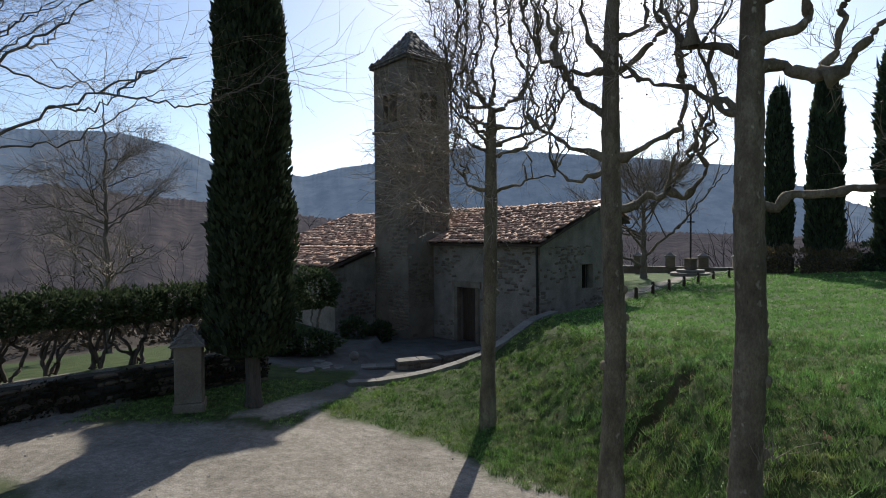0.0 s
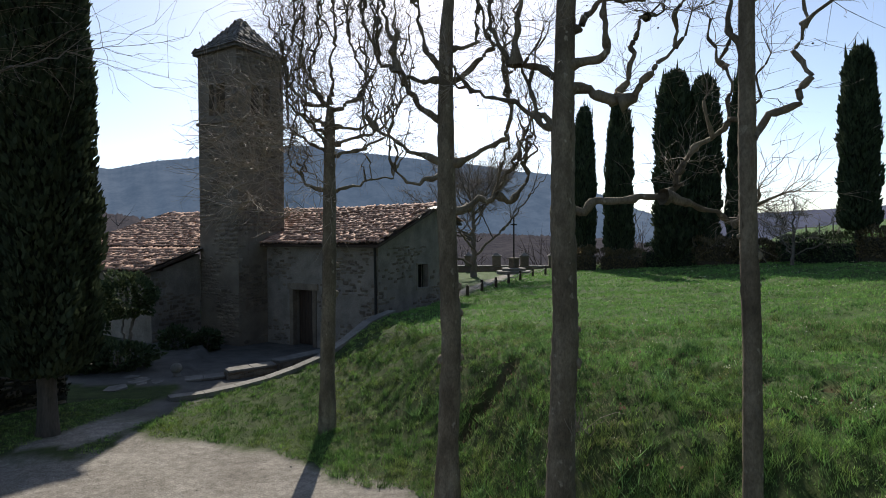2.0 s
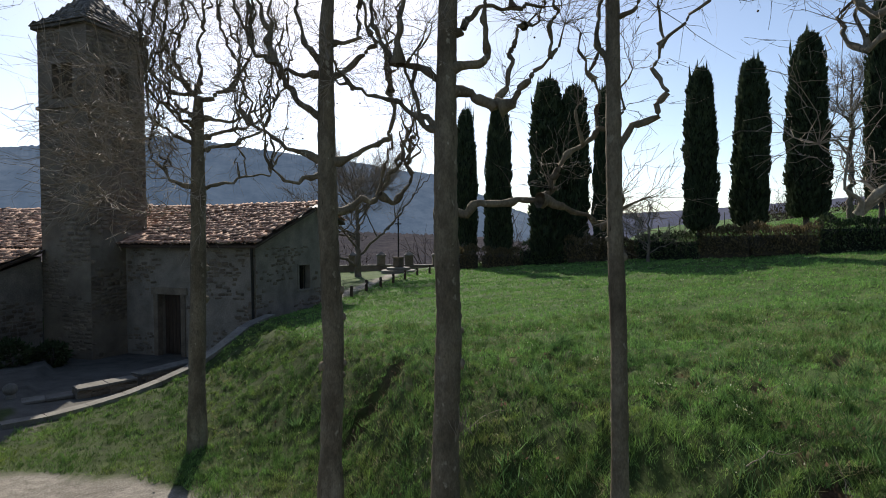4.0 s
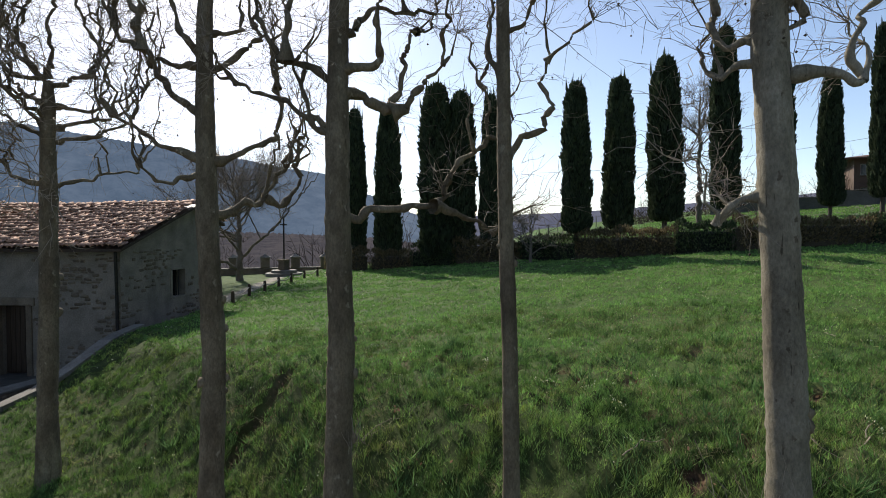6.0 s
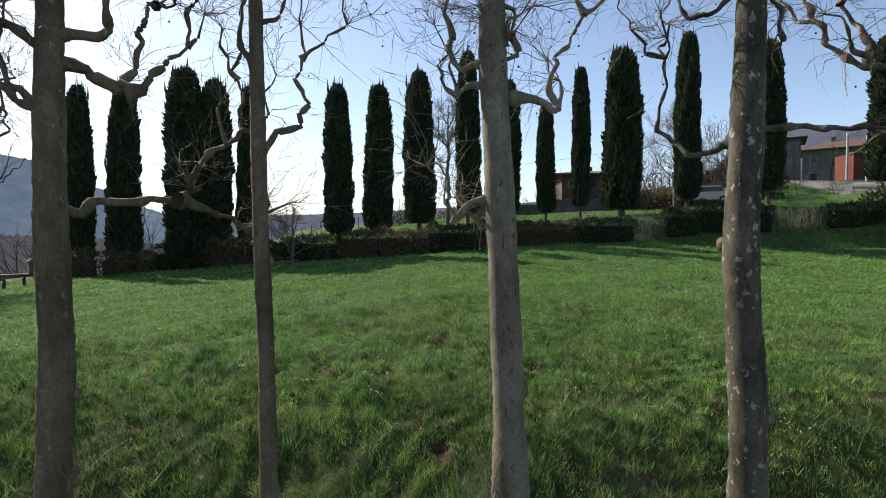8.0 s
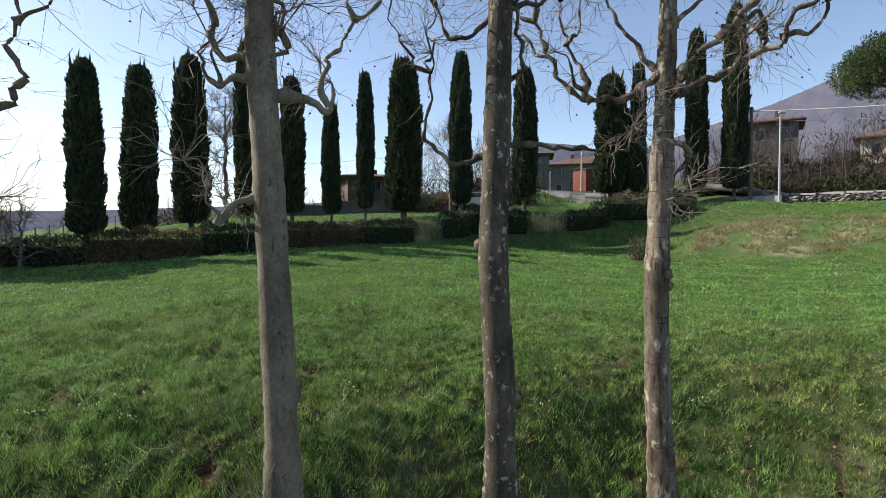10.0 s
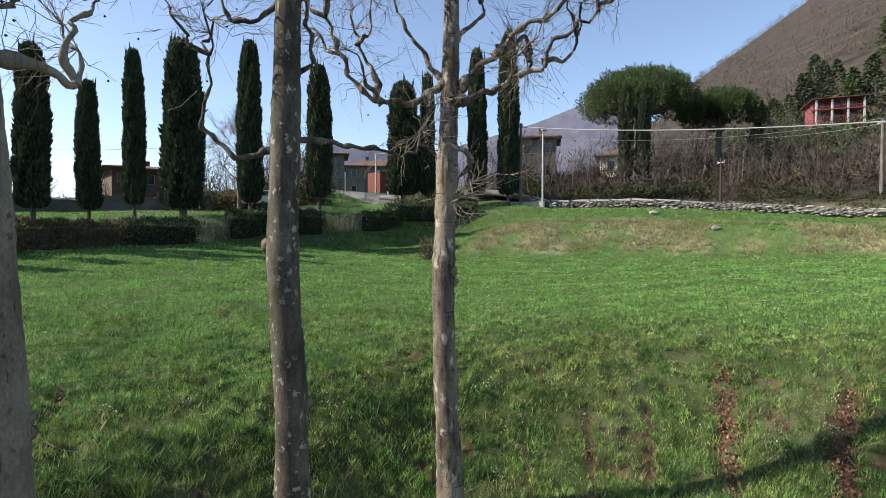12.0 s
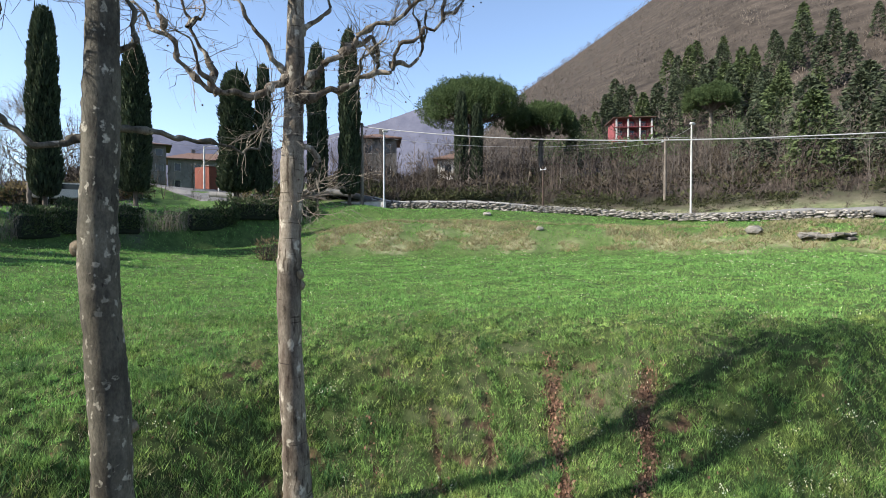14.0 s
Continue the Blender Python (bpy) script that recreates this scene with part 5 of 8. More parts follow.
plane_tree(5, (5.939, -0.512), 94.93, 0.172, 0.05, [(0.083, 0.29), (0.081, 0.99), (0.074, 1.93), (0.039, 2.55), (-0.001, 3.17), (-0.008, 3.79), (0.019, 4.4), (0.048, 5.62), (0.058, 6.25), (0.047, 8.16)], [
    [(-0.13, 4.53), (-0.5, 4.51), (-0.67, 4.59), (-0.76, 4.82), (-0.74, 5.12), (-0.72, 5.3), (-0.76, 5.55)],
    [(0.18, 4.67), (0.48, 4.67), (0.85, 4.63), (1.17, 4.6), (1.49, 4.61)],
    [(0.12, 5.3), (0.27, 5.46), (0.34, 5.69), (0.29, 5.94), (0.21, 6.24)],
    [(-0.09, 6.11), (-0.19, 5.98), (-0.35, 5.85), (-0.47, 5.91), (-0.62, 6.09), (-0.67, 6.26)],
    [(0.2, 6.15), (0.48, 6.2), (0.72, 6.28)],
])
plane_tree(6, (6.726, -2.587), 111.04, 0.152, 0.06, [(0.096, 0.05), (0.089, 0.49), (0.027, 1.6), (0.004, 2.34), (-0.009, 3.08), (0.043, 4.55), (0.087, 6.0), (0.1, 6.74), (0.09, 8.39)], [
    [(-0.04, 5.7), (-0.25, 5.51), (-0.44, 5.37), (-0.66, 5.35), (-0.9, 5.39), (-1.2, 5.71), (-1.28, 5.98), (-1.45, 6.35)],
    [(-0.81, 5.41), (-0.9, 5.69), (-1.0, 5.92), (-1.15, 6.23)],
    [(0.17, 6.18), (0.32, 6.35), (0.49, 6.55), (0.52, 6.76)],
    [(0.11, 5.39), (0.43, 5.49), (0.71, 5.55), (0.91, 5.7), (1.21, 5.76), (1.25, 5.97), (1.31, 6.1), (1.51, 6.19), (1.83, 6.37)],
    [(1.28, 5.94), (1.54, 5.95), (1.67, 6.08), (1.74, 6.28)],
    [(0.27, 5.5), (0.37, 5.77), (0.67, 5.99), (0.87, 6.22), (1.11, 6.36), (1.44, 6.47), (1.56, 6.67)],
    [(0.7, 6.11), (1.04, 6.26), (1.14, 5.99)],
    [(0.11, 4.83), (0.29, 4.8), (0.36, 4.65), (0.22, 4.47), (0.15, 4.29)],
    [(-0.2, 5.71), (-0.33, 6.1), (-0.51, 6.41), (-0.68, 6.75)],
])


# ---- hedges and shrubs ----
def foliage_box(length, depth, z0, z1, count, size, seed, round_=0.25, wave=0.12):
    """Leaves over an uneven clipped block, along x from 0 to length."""
    rng = np.random.default_rng(seed)
    x = rng.uniform(0, length, count)
    a = rng.uniform(-0.35, math.pi + 0.35, count)
    s = 1 + wave * np.sin(x * 2.3 + seed) * np.sin(x * 0.9 + 2) + wave * 0.6 * np.sin(x * 6.1)
    cx, cz = np.cos(a), np.sin(a)
    sq = 1 / np.maximum(np.abs(cx), np.abs(cz)) ** (1 - round_)
    r = sq * rng.uniform(0.75, 1.02, count) * s
    h = (z1 - z0)
    c = np.stack([x, cx * r * depth / 2, z0 + h * 0.35 + cz * r * h * 0.65], 1)
    c[:, 2] = np.maximum(c[:, 2], z0)
    return leaf_cards(c, np.stack([0 * x, cx, cz + 0.4], 1), size, rng, 1.3, 0.2)


def clump(radii, count, size, seed, flat=0.0):
    """Leaves over a lumpy mass about the origin."""
    rng = np.random.default_rng(seed)
    d = rng.normal(0, 1, (count, 3))
    d /= np.linalg.norm(d, axis=1, keepdims=True)
    lump = 1 + 0.22 * np.sin(4 * d[:, 0] + 3 * d[:, 2] + seed) * np.sin(5 * d[:, 1] + seed) + 0.12 * np.sin(11 * d[:, 0] + 9 * d[:, 1])
    c = d * np.array(radii) * (lump * rng.uniform(0.6, 1.0, count) ** 0.5)[:, None]
    if flat:
        c[:, 2] = np.maximum(c[:, 2], -radii[2] * flat)
    return leaf_cards(c, d, size, rng, 1.3, 0.3)


def place(chunk, x=0, y=0, z=0, turn=0.0, scale=1.0):
    v, f = chunk
    c, s = math.cos(turn), math.sin(turn)
    w = v * scale
    return np.stack([w[:, 0] * c - w[:, 1] * s + x, w[:, 0] * s + w[:, 1] * c + y, w[:, 2] + z], 1), f


def bare_bush(rng, n, height, spread, r=0.006, pts=5):
    """Upright bare shoots from one root."""
    st = np.stack([rng.normal(0, spread * 0.15, n), rng.normal(0, spread * 0.15, n), np.zeros(n)], 1)
    d = np.stack([rng.normal(0, spread * 0.5, n), rng.normal(0, spread * 0.5, n), np.full(n, height)], 1)
    L = height * rng.uniform(0.5, 1.1, n)
    P = arcs(st, d, L, rng, pts, 0.18, 0.05)
    out = [ribbons(P, np.tile(np.linspace(r, r * 0.3, pts), (n, 1)), 4)]
    for _ in range(2):
        k = rng.integers(1, pts - 1, n)
        Q = arcs(P[np.arange(n), k], (P[:, -1] - P[:, 0]) / L[:, None] + rng.normal(0, 0.5, (n, 3)), L * rng.uniform(0.2, 0.5, n), rng, 4, 0.3, 0.1)
        out.append(ribbons(Q, np.tile(np.linspace(r * 0.6, r * 0.25, 4), (n, 1)), 5))
    return join_np(out)


def tall_hedge():
    """Shrubs on bare stems above a dark dry-stone wall."""
    a, b = Vector((-11.2, 7.8, 0)), Vector((-4.75, 14.25, 0))
    L, ang = (b - a).length, math.degrees(math.atan2(b.y - a.y, b.x - a.x))
    w = thing("stone_wall", a.x, a.y, 0, "mossy dark dry-stone retaining wall below the hedge", "stone wall", rz=ang)
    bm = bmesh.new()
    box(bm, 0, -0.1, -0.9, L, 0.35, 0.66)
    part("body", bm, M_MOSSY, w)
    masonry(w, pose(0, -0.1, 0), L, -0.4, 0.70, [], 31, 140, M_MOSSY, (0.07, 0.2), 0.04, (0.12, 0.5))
    rng = np.random.default_rng(12)
    m = 3600
    u = rng.uniform(0, L, m)
    c = np.stack([u, -0.15 - np.abs(rng.normal(0, 0.05, m)), rng.uniform(0, 0.72, m) ** 1.0], 1)
    c = c[np.sin(u * 1.9) + np.sin(u * 4.3 + 1) + 3 * (0.35 - c[:, 2]) + rng.normal(0, 0.7, m) > -0.4]
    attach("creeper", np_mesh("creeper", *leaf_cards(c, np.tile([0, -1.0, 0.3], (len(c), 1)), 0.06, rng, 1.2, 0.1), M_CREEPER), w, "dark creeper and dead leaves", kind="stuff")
    for i in range(11):
        u = L - 0.45 - i * 0.82
        x, y = a.x + (b.x - a.x) * u / L - 0.42, a.y + (b.y - a.y) * u / L + 0.42
        ob = thing("hedge_shrub", x, y, 0.76, "evergreen hedge shrub on bare crooked stems", "hedge", "shrubs of the tall hedge", rz=ang)
        for s in range(5):
            p = gnarled([(rng.normal(0, 0.1), rng.normal(0, 0.08), -0.1), (rng.normal(0, 0.2), rng.normal(0, 0.12), 0.5), (rng.normal(0, 0.4), rng.normal(0, 0.2), 1.2)], rng, 0.08, 0.03)
            attach("stem", tube_mesh("stem", p, np.linspace(0.045, 0.016, len(p)), 6, M_CYPRESS_BARK), ob)
        tips = np.array([(rng.normal(0, 0.25), rng.normal(0, 0.15), rng.uniform(0.5, 0.9)) for _ in range(12)])
        tw, _e = sprays(tips, np.tile([0, 0, 0.8], (12, 1)), rng, 4, 0.6, 0.004, 1)
        attach("twig_growth", np_mesh("twig_growth", *join_np(tw), M_BARK), ob, kind="stuff")
        v, f = clump((0.74, 0.55, 0.44), 2600, 0.058, 60 + i, 0.8)
        attach("crown", np_mesh("crown", v + np.array([0, 0, 1.30 + rng.uniform(-0.08, 0.08)]), f, M_HEDGE), ob)


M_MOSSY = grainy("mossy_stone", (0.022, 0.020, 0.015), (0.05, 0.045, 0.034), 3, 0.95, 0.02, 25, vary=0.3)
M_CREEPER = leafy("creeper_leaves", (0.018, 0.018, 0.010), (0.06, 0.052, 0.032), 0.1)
tall_hedge()


def shrubs():
    for x, y, rad, z, name, label, m, n in (
            (-4.75, 18.2, (1.15, 0.8, 0.42), 0.38, "juniper_bush", "low spreading juniper in the forecourt bed", M_HEDGE, 2600),
            (-5.6, 17.6, (0.8, 0.6, 0.38), 0.34, "juniper_bush", "low spreading juniper in the forecourt bed", M_HEDGE, 1500),
            (-4.7, 19.6, (0.85, 0.7, 0.75), 2.15, "clipped_shrub", "round-headed evergreen shrub before the church wing", M_HEDGE, 3200),
            (-6.2, 20.6, (0.9, 0.8, 0.9), 1.5, "clipped_shrub", "dark evergreen shrub before the church wing", M_HEDGE, 2600),
            (-3.6, 21.6, (0.55, 0.45, 0.5), 0.45, "clipped_shrub", "small dark shrub at the tower's foot", M_HEDGE, 1300),
            (-2.6, 22.0, (0.5, 0.4, 0.42), 0.38, "clipped_shrub", "small dark shrub at the tower's foot", M_HEDGE, 1200)):
        ob = thing(name, x, y, 0, label, "shrub")
        v, f = clump(rad, n, 0.085, int(1000 + 10 * x), 0.85)
        attach("crown", np_mesh("crown", v + np.array([0, 0, z]), f, m), ob)
        rng = np.random.default_rng(int(50 + y))
        for s in range(3):
            p = gnarled([(0, 0, -0.1), (rng.normal(0, 0.1), rng.normal(0, 0.1), z * 0.5), (rng.normal(0, 0.25), rng.normal(0, 0.2), z + rad[2] * 0.4)], rng, 0.1, 0.02)
            attach("stem", tube_mesh("stem", p, np.linspace(0.05, 0.015, len(p)), 6, M_BARK), ob)


shrubs()


def meadow_hedge():
    """The clipped winter hedge under the row of cypresses, in lengths, with gaps."""
    line = [(17.0, 31.5), (21.5, 24.5), (22.9, 20.4)] + [(d * math.sin(math.radians(a)), d * math.cos(math.radians(a))) for a, d in zip(HEDGE_AZ, HEDGE_D)]
    k = 0
    for (x0, y0), (x1, y1) in zip(line, line[1:]):
        L = math.hypot(x1 - x0, y1 - y0)
        m = max(1, round(L / 2.6))
        for i in range(m):
            xa, ya = x0 + (x1 - x0) * i / m, y0 + (y1 - y0) * i / m
            k += 1
            mid = math.degrees(math.atan2(xa + x1, ya + y1)) if m == 1 else math.degrees(math.atan2(xa + (x1 - x0) * 0.5 / m, ya + (y1 - y0) * 0.5 / m))
            bare = 84.3 < mid < 87.2 or 97.6 < mid < 99.6
            ob = thing("hedge", xa, ya, min(gz(xa, ya), gz(x0 + (x1 - x0) * (i + 1) / m, y0 + (y1 - y0) * (i + 1) / m)) - 0.05, "clipped brown-green winter hedge below the cypresses", "hedge", "lengths of the meadow hedge", rz=math.degrees(math.atan2(y1 - y0, x1 - x0)))
            h = 1.42 + 0.12 * math.sin(k * 2.1) + (0.25 if 87 < mid < 92.5 else 0.0)
            brown = k % 3 != 0 and mid < 84
            rng = np.random.default_rng(k)
            bb = [place(bare_bush(rng, 20, h * 1.08, 0.55, 0.008), u, 0) for u in np.arange(0.2, L / m, 0.3)]
            attach("twig_growth", np_mesh("twig_growth", *join_np(bb), M_TWIG), ob, kind="stuff")
            if bare:
                continue
            v, f = foliage_box(L / m + 0.1, 1.05, 0.05, h, 2600, 0.075, 80 + k, 0.4, 0.16)
            attach("foliage", np_mesh("foliage", v, f, M_HEDGE_BROWN if brown else M_HEDGE), ob)
            # solid core; in evergreen lengths painted near-black for the shade inside
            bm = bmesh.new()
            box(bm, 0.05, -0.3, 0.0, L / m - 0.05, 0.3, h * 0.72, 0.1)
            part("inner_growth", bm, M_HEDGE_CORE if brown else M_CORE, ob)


meadow_hedge()


def lawn_bushes():
    for x, y, r, brown, label in ((30.0, -9.4, (0.8, 0.7, 0.75), 1, "brown leafless winter shrub on the lawn"), (38.2, -9.2, (0.8, 0.8, 0.75), 0, "dark clipped evergreen bush below the cypresses")):
        ob = thing("winter_shrub" if brown else "clipped_shrub", x, y, gz(x, y), label, "shrub")
        if brown:
            rng = np.random.default_rng(61)
            attach("twig_growth", np_mesh("twig_growth", *bare_bush(rng, 90, 1.5, 1.6, 0.012, 5), M_SCRUB), ob, kind="stuff")
        v, f = clump(r, 350 if brown else 1500, 0.09, int(x * 10), 0.9)
        attach("crown", np_mesh("crown", v + np.array([0, 0, r[2] * 0.85]), f, M_HEDGE_BROWN if brown else M_HEDGE), ob)


lawn_bushes()


def field_fence():
    """Thin posts and wire along the edge of the rising field."""
    ob = thing("field_fence", 0, 0, 0, "thin wooden posts and wire along the rising field", "fence")
    tops = []
    for i in range(13):
        t = i / 12
        az, d = math.radians(48.0 + 11.5 * t), 40 + 26 * t
        x, y = d * math.sin(az), d * math.cos(az)
        z = gz(x, y)
        attach("post", tube_mesh("post", [(x, y, z - 0.3), (x + 0.02, y, z + 0.6), (x, y, z + 1.25)], [0.05, 0.045, 0.04], 6, M_BARK), ob)
        tops.append((x, y, z))
    for h in (0.5, 1.1):
        attach("wire", tube_mesh("wire", [(x, y, z + h) for x, y, z in tops], [0.008] * 13, 4, M_BARK), ob)


field_fence()


def roadside_bushes():
    """Rounded bushes behind the cypress row, before the street."""
    rng = np.random.default_rng(88)
    for k, az in enumerate(np.arange(83, 110, 1.45)):
        d = rng.uniform(46.0, 48.5)
        if 96.5 < az < 103.5:
            continue
        x, y = d * math.sin(math.radians(az)), d * math.cos(math.radians(az))
        brown = k % 5 in (1, 3)
        ob = thing("roadside_bush", x, y, gz(x, y) - 0.05, "brown twiggy winter bush beside the street" if brown else "dark evergreen bush beside the street", "shrub", "bushes beside the street")
        r = (rng.uniform(0.9, 1.3), rng.uniform(0.8, 1.1), rng.uniform(0.75, 1.15))
        v, f = clump(r, 800, 0.12, 400 + k, 0.9)
        attach("crown", np_mesh("crown", v + np.array([0, 0, r[2] * 0.85]), f, M_HEDGE_BROWN if brown else M_HEDGE), ob)
        attach("twig_growth", np_mesh("twig_growth", *bare_bush(rng, 30, 2 * r[2], 1.2, 0.014, 4), M_SCRUB), ob, kind="stuff")


roadside_bushes()


# ---- bare trees ----
def bare_tree(height, spread, seed, r0, droop=0.0, order=3, fork=0.25, sides=7, twig=0.6, lean=(0, 0), fine=5, tr=0.004, extra=0):
    """A winter tree: trunk, boughs as separate lines, and fine twigs. Gives trunk, bough list, twig chunk."""
    rng = np.random.default_rng(seed)
    trunk = gnarled([(0, 0, -0.3), (lean[0] * 0.3, lean[1] * 0.3, height * 0.3), (lean[0] * 0.7, lean[1] * 0.7, height * 0.62), (lean[0], lean[1], height)], rng, 0.25, 0.05)
    boughs, tips, dirs = [], [], []
    n = int(7 + height) + extra
    for i in range(n):
        q = rng.uniform(fork, 0.98)
        p0 = trunk[int(q * (len(trunk) - 1))]
        ang = i * 2.4 + rng.normal(0, 0.3)
        L = spread * (1.15 - 0.75 * q) * rng.uniform(0.7, 1.15)
        d = np.array([math.cos(ang), math.sin(ang), rng.uniform(0.3, 0.9)])
        p = gnarled([p0, p0 + d * L * 0.5, p0 + d * L + np.array([0, 0, -droop * L])], rng, 0.2, 0.05)
        r = r0 * (1 - 0.75 * q) * 0.55
        boughs.append((p, np.linspace(r, r * 0.25, len(p))))
        for j in range(order + 2):
            k = int(rng.uniform(0.25, 1.0) * (len(p) - 1))
            dd = d * 0.6 + rng.normal(0, 0.5, 3)
            l2 = L * rng.uniform(0.25, 0.55)
            s = gnarled([p[k], p[k] + dd * l2 * 0.5, p[k] + dd * l2 + np.array([0, 0, (0.2 - droop) * l2])], rng, 0.15, 0.04)
            boughs.append((s, np.linspace(r * 0.5, r * 0.15, len(s))))
            for m in (0.35, 0.6, 0.85, 1.0):
                tips.append(s[int(m * (len(s) - 1))])
                dirs.append(dd + np.array([0, 0, 0.2 - droop * 1.6]))
    tw, _e = sprays(np.array(tips), np.array(dirs), rng, fine, twig, tr, 2, -droop * 0.8, 0.6)
    rt = np.interp(np.linspace(0, 1, len(trunk)), [0, 0.06, 0.3, 1], [1.35, 1.05, 0.85, 0.15]) * r0
    return trunk, rt, boughs, join_np(tw)


def winter_tree(name, x, y, z, label, category, material, twigs, **kw):
    ob = thing(name, x, y, z, label, category)
    trunk, rt, boughs, tw = bare_tree(**kw)
    attach("trunk", tube_mesh("trunk", trunk, rt, 10, material, 0.03, np.random.default_rng(1)), ob)
    for p, r in boughs:
        attach("bough", tube_mesh("bough", p, r, 6, material), ob)
    attach("twig_growth", np_mesh("twig_growth", *tw, twigs), ob, kind="stuff")
    return ob


winter_tree("birch_tree", -13.8, 22.0, gz(-13.8, 22.0) - 0.1, "slender bare birch with hanging twigs beyond the hedge", "birch", M_BARK, M_TWIG, height=10.6, spread=3.4, seed=3, r0=0.13, droop=0.03, fork=0.22, twig=1.2, fine=6, tr=0.0055, extra=8)
winter_tree("winter_tree", -11.6, 9.0, gz(-11.6, 9.0), "large bare tree with long reaching boughs", "tree", M_BARK, M_TWIG, height=11.5, spread=6.6, seed=9, r0=0.115, droop=-0.10, fork=0.26, twig=2.0, fine=6, tr=0.0045, extra=22)
winter_tree("mulberry_tree", 11.9, 31.8, gz(11.9, 31.8), "bare dark pollarded tree beside the path to the cross", "tree", M_BARK, M_TWIG, height=6.2, spread=4.6, seed=21, r0=0.20, droop=-0.15, fork=0.14, twig=0.9, fine=7, tr=0.009, extra=14)
winter_tree("winter_tree", 33.5, 15.5, gz(33.5, 15.5), "bare young tree on the field behind the cypresses", "tree", M_BARK, M_TWIG, height=8.2, spread=3.0, seed=23, r0=0.17, droop=-0.1, fork=0.3, twig=0.9, fine=5, tr=0.008)
winter_tree("winter_tree", 45.5, 1.5, gz(45.5, 1.5), "bare tree behind the cypress row", "tree", M_BARK, M_TWIG, height=7.0, spread=3.2, seed=25, r0=0.15, droop=-0.1, fork=0.3, twig=0.9, fine=5, tr=0.008)
winter_tree("winter_tree", 21.8, 18.9, gz(21.8, 18.9), "small bare fruit tree before the hedge", "tree", M_BARK, M_TWIG, height=3.2, spread=1.9, seed=27, r0=0.08, droop=-0.1, fork=0.2, twig=0.6, fine=4, tr=0.006)


# ---- cross, path posts, terrace wall ----
def stone_cross():
    x, y = 15.1, 32.7
    z = gz(x, y)
    ob = thing("wayside_cross", x, y, z, "tall dark iron cross on a round stepped stone base", "cross", rz=25)
    for r, a, b in ((1.15, -0.2, 0.16), (0.8, 0.16, 0.34)):
        bm = bmesh.new()
        bmesh.ops.create_cone(bm, cap_ends=True, segments=28, radius1=r, radius2=r, depth=b - a, matrix=Matrix.Translation((0, 0, (a + b) / 2)))
        bmesh.ops.bevel(bm, geom=[e for e in bm.edges if abs(e.verts[0].co.z - e.verts[1].co.z) < 0.01], offset=0.025, segments=1, affect="EDGES")
        part("step", bm, M_SLAB, ob)
    bm = bmesh.new()
    box(bm, -0.26, -0.26, 0.34, 0.26, 0.26, 0.95, 0.03)
    box(bm, -0.32, -0.32, 0.95, 0.32, 0.32, 1.03, 0.02)
    part("pedestal", bm, M_STONE, ob)
    bm = bmesh.new()
    box(bm, -0.04, -0.04, 1.03, 0.04, 0.04, 3.7, 0.01)
    part("shaft", bm, M_IRON, ob)
    bm = bmesh.new()
    box(bm, -0.3, -0.035, 3.2, 0.3, 0.035, 3.28, 0.01)
    part("arm", bm, M_IRON, ob)


stone_cross()


def path_posts():
    pts = []
    for i in range(7):
        t = i / 6
        pts.append((7.75 + 7.6 * t, 21.5 + 7.9 * t ** 0.92))
    tops = []
    for x, y in pts:
        z = gz(x, y)
        ob = thing("path_post", x, y, z, "short dark wooden post carrying a chain along the path", "post", "posts along the path")
        bm = bmesh.new()
        bmesh.ops.create_cone(bm, cap_ends=True, segments=10, radius1=0.075, radius2=0.065, depth=0.62, matrix=Matrix.Translation((0, 0, 0.21)))
        bmesh.ops.bevel(bm, geom=[e for e in bm.edges if e.verts[0].co.z > 0.4 and e.verts[1].co.z > 0.4], offset=0.02, segments=2, affect="EDGES")
        part("post", bm, M_DARKWOOD, ob)
        bm = bmesh.new()
        bmesh.ops.create_cone(bm, cap_ends=True, segments=8, radius1=0.02, radius2=0.02, depth=0.16, matrix=Matrix.Translation((0, 0, 0.40)) @ Matrix.Rotation(math.pi / 2, 4, "X"))
        part("ring", bm, M_IRON, ob)
        tops.append(Vector((x, y, z + 0.40)))
    for a, b in zip(tops, tops[1:]):
        p = np.array([tuple(a.lerp(b, t) - Vector((0, 0, 0.16 * 4 * t * (1 - t)))) for t in np.linspace(0, 1, 9)])
        ob = attach("chain", tube_mesh("chain", p, [0.022] * 9, 5, M_ROPE))
        tagged(ob, "pale rope slung between the path posts", "rope", "ropes along the path")


M_ROPE = grainy("rope", (0.25, 0.23, 0.19), (0.42, 0.39, 0.33), 20, 0.9, 0.002, 120)
path_posts()


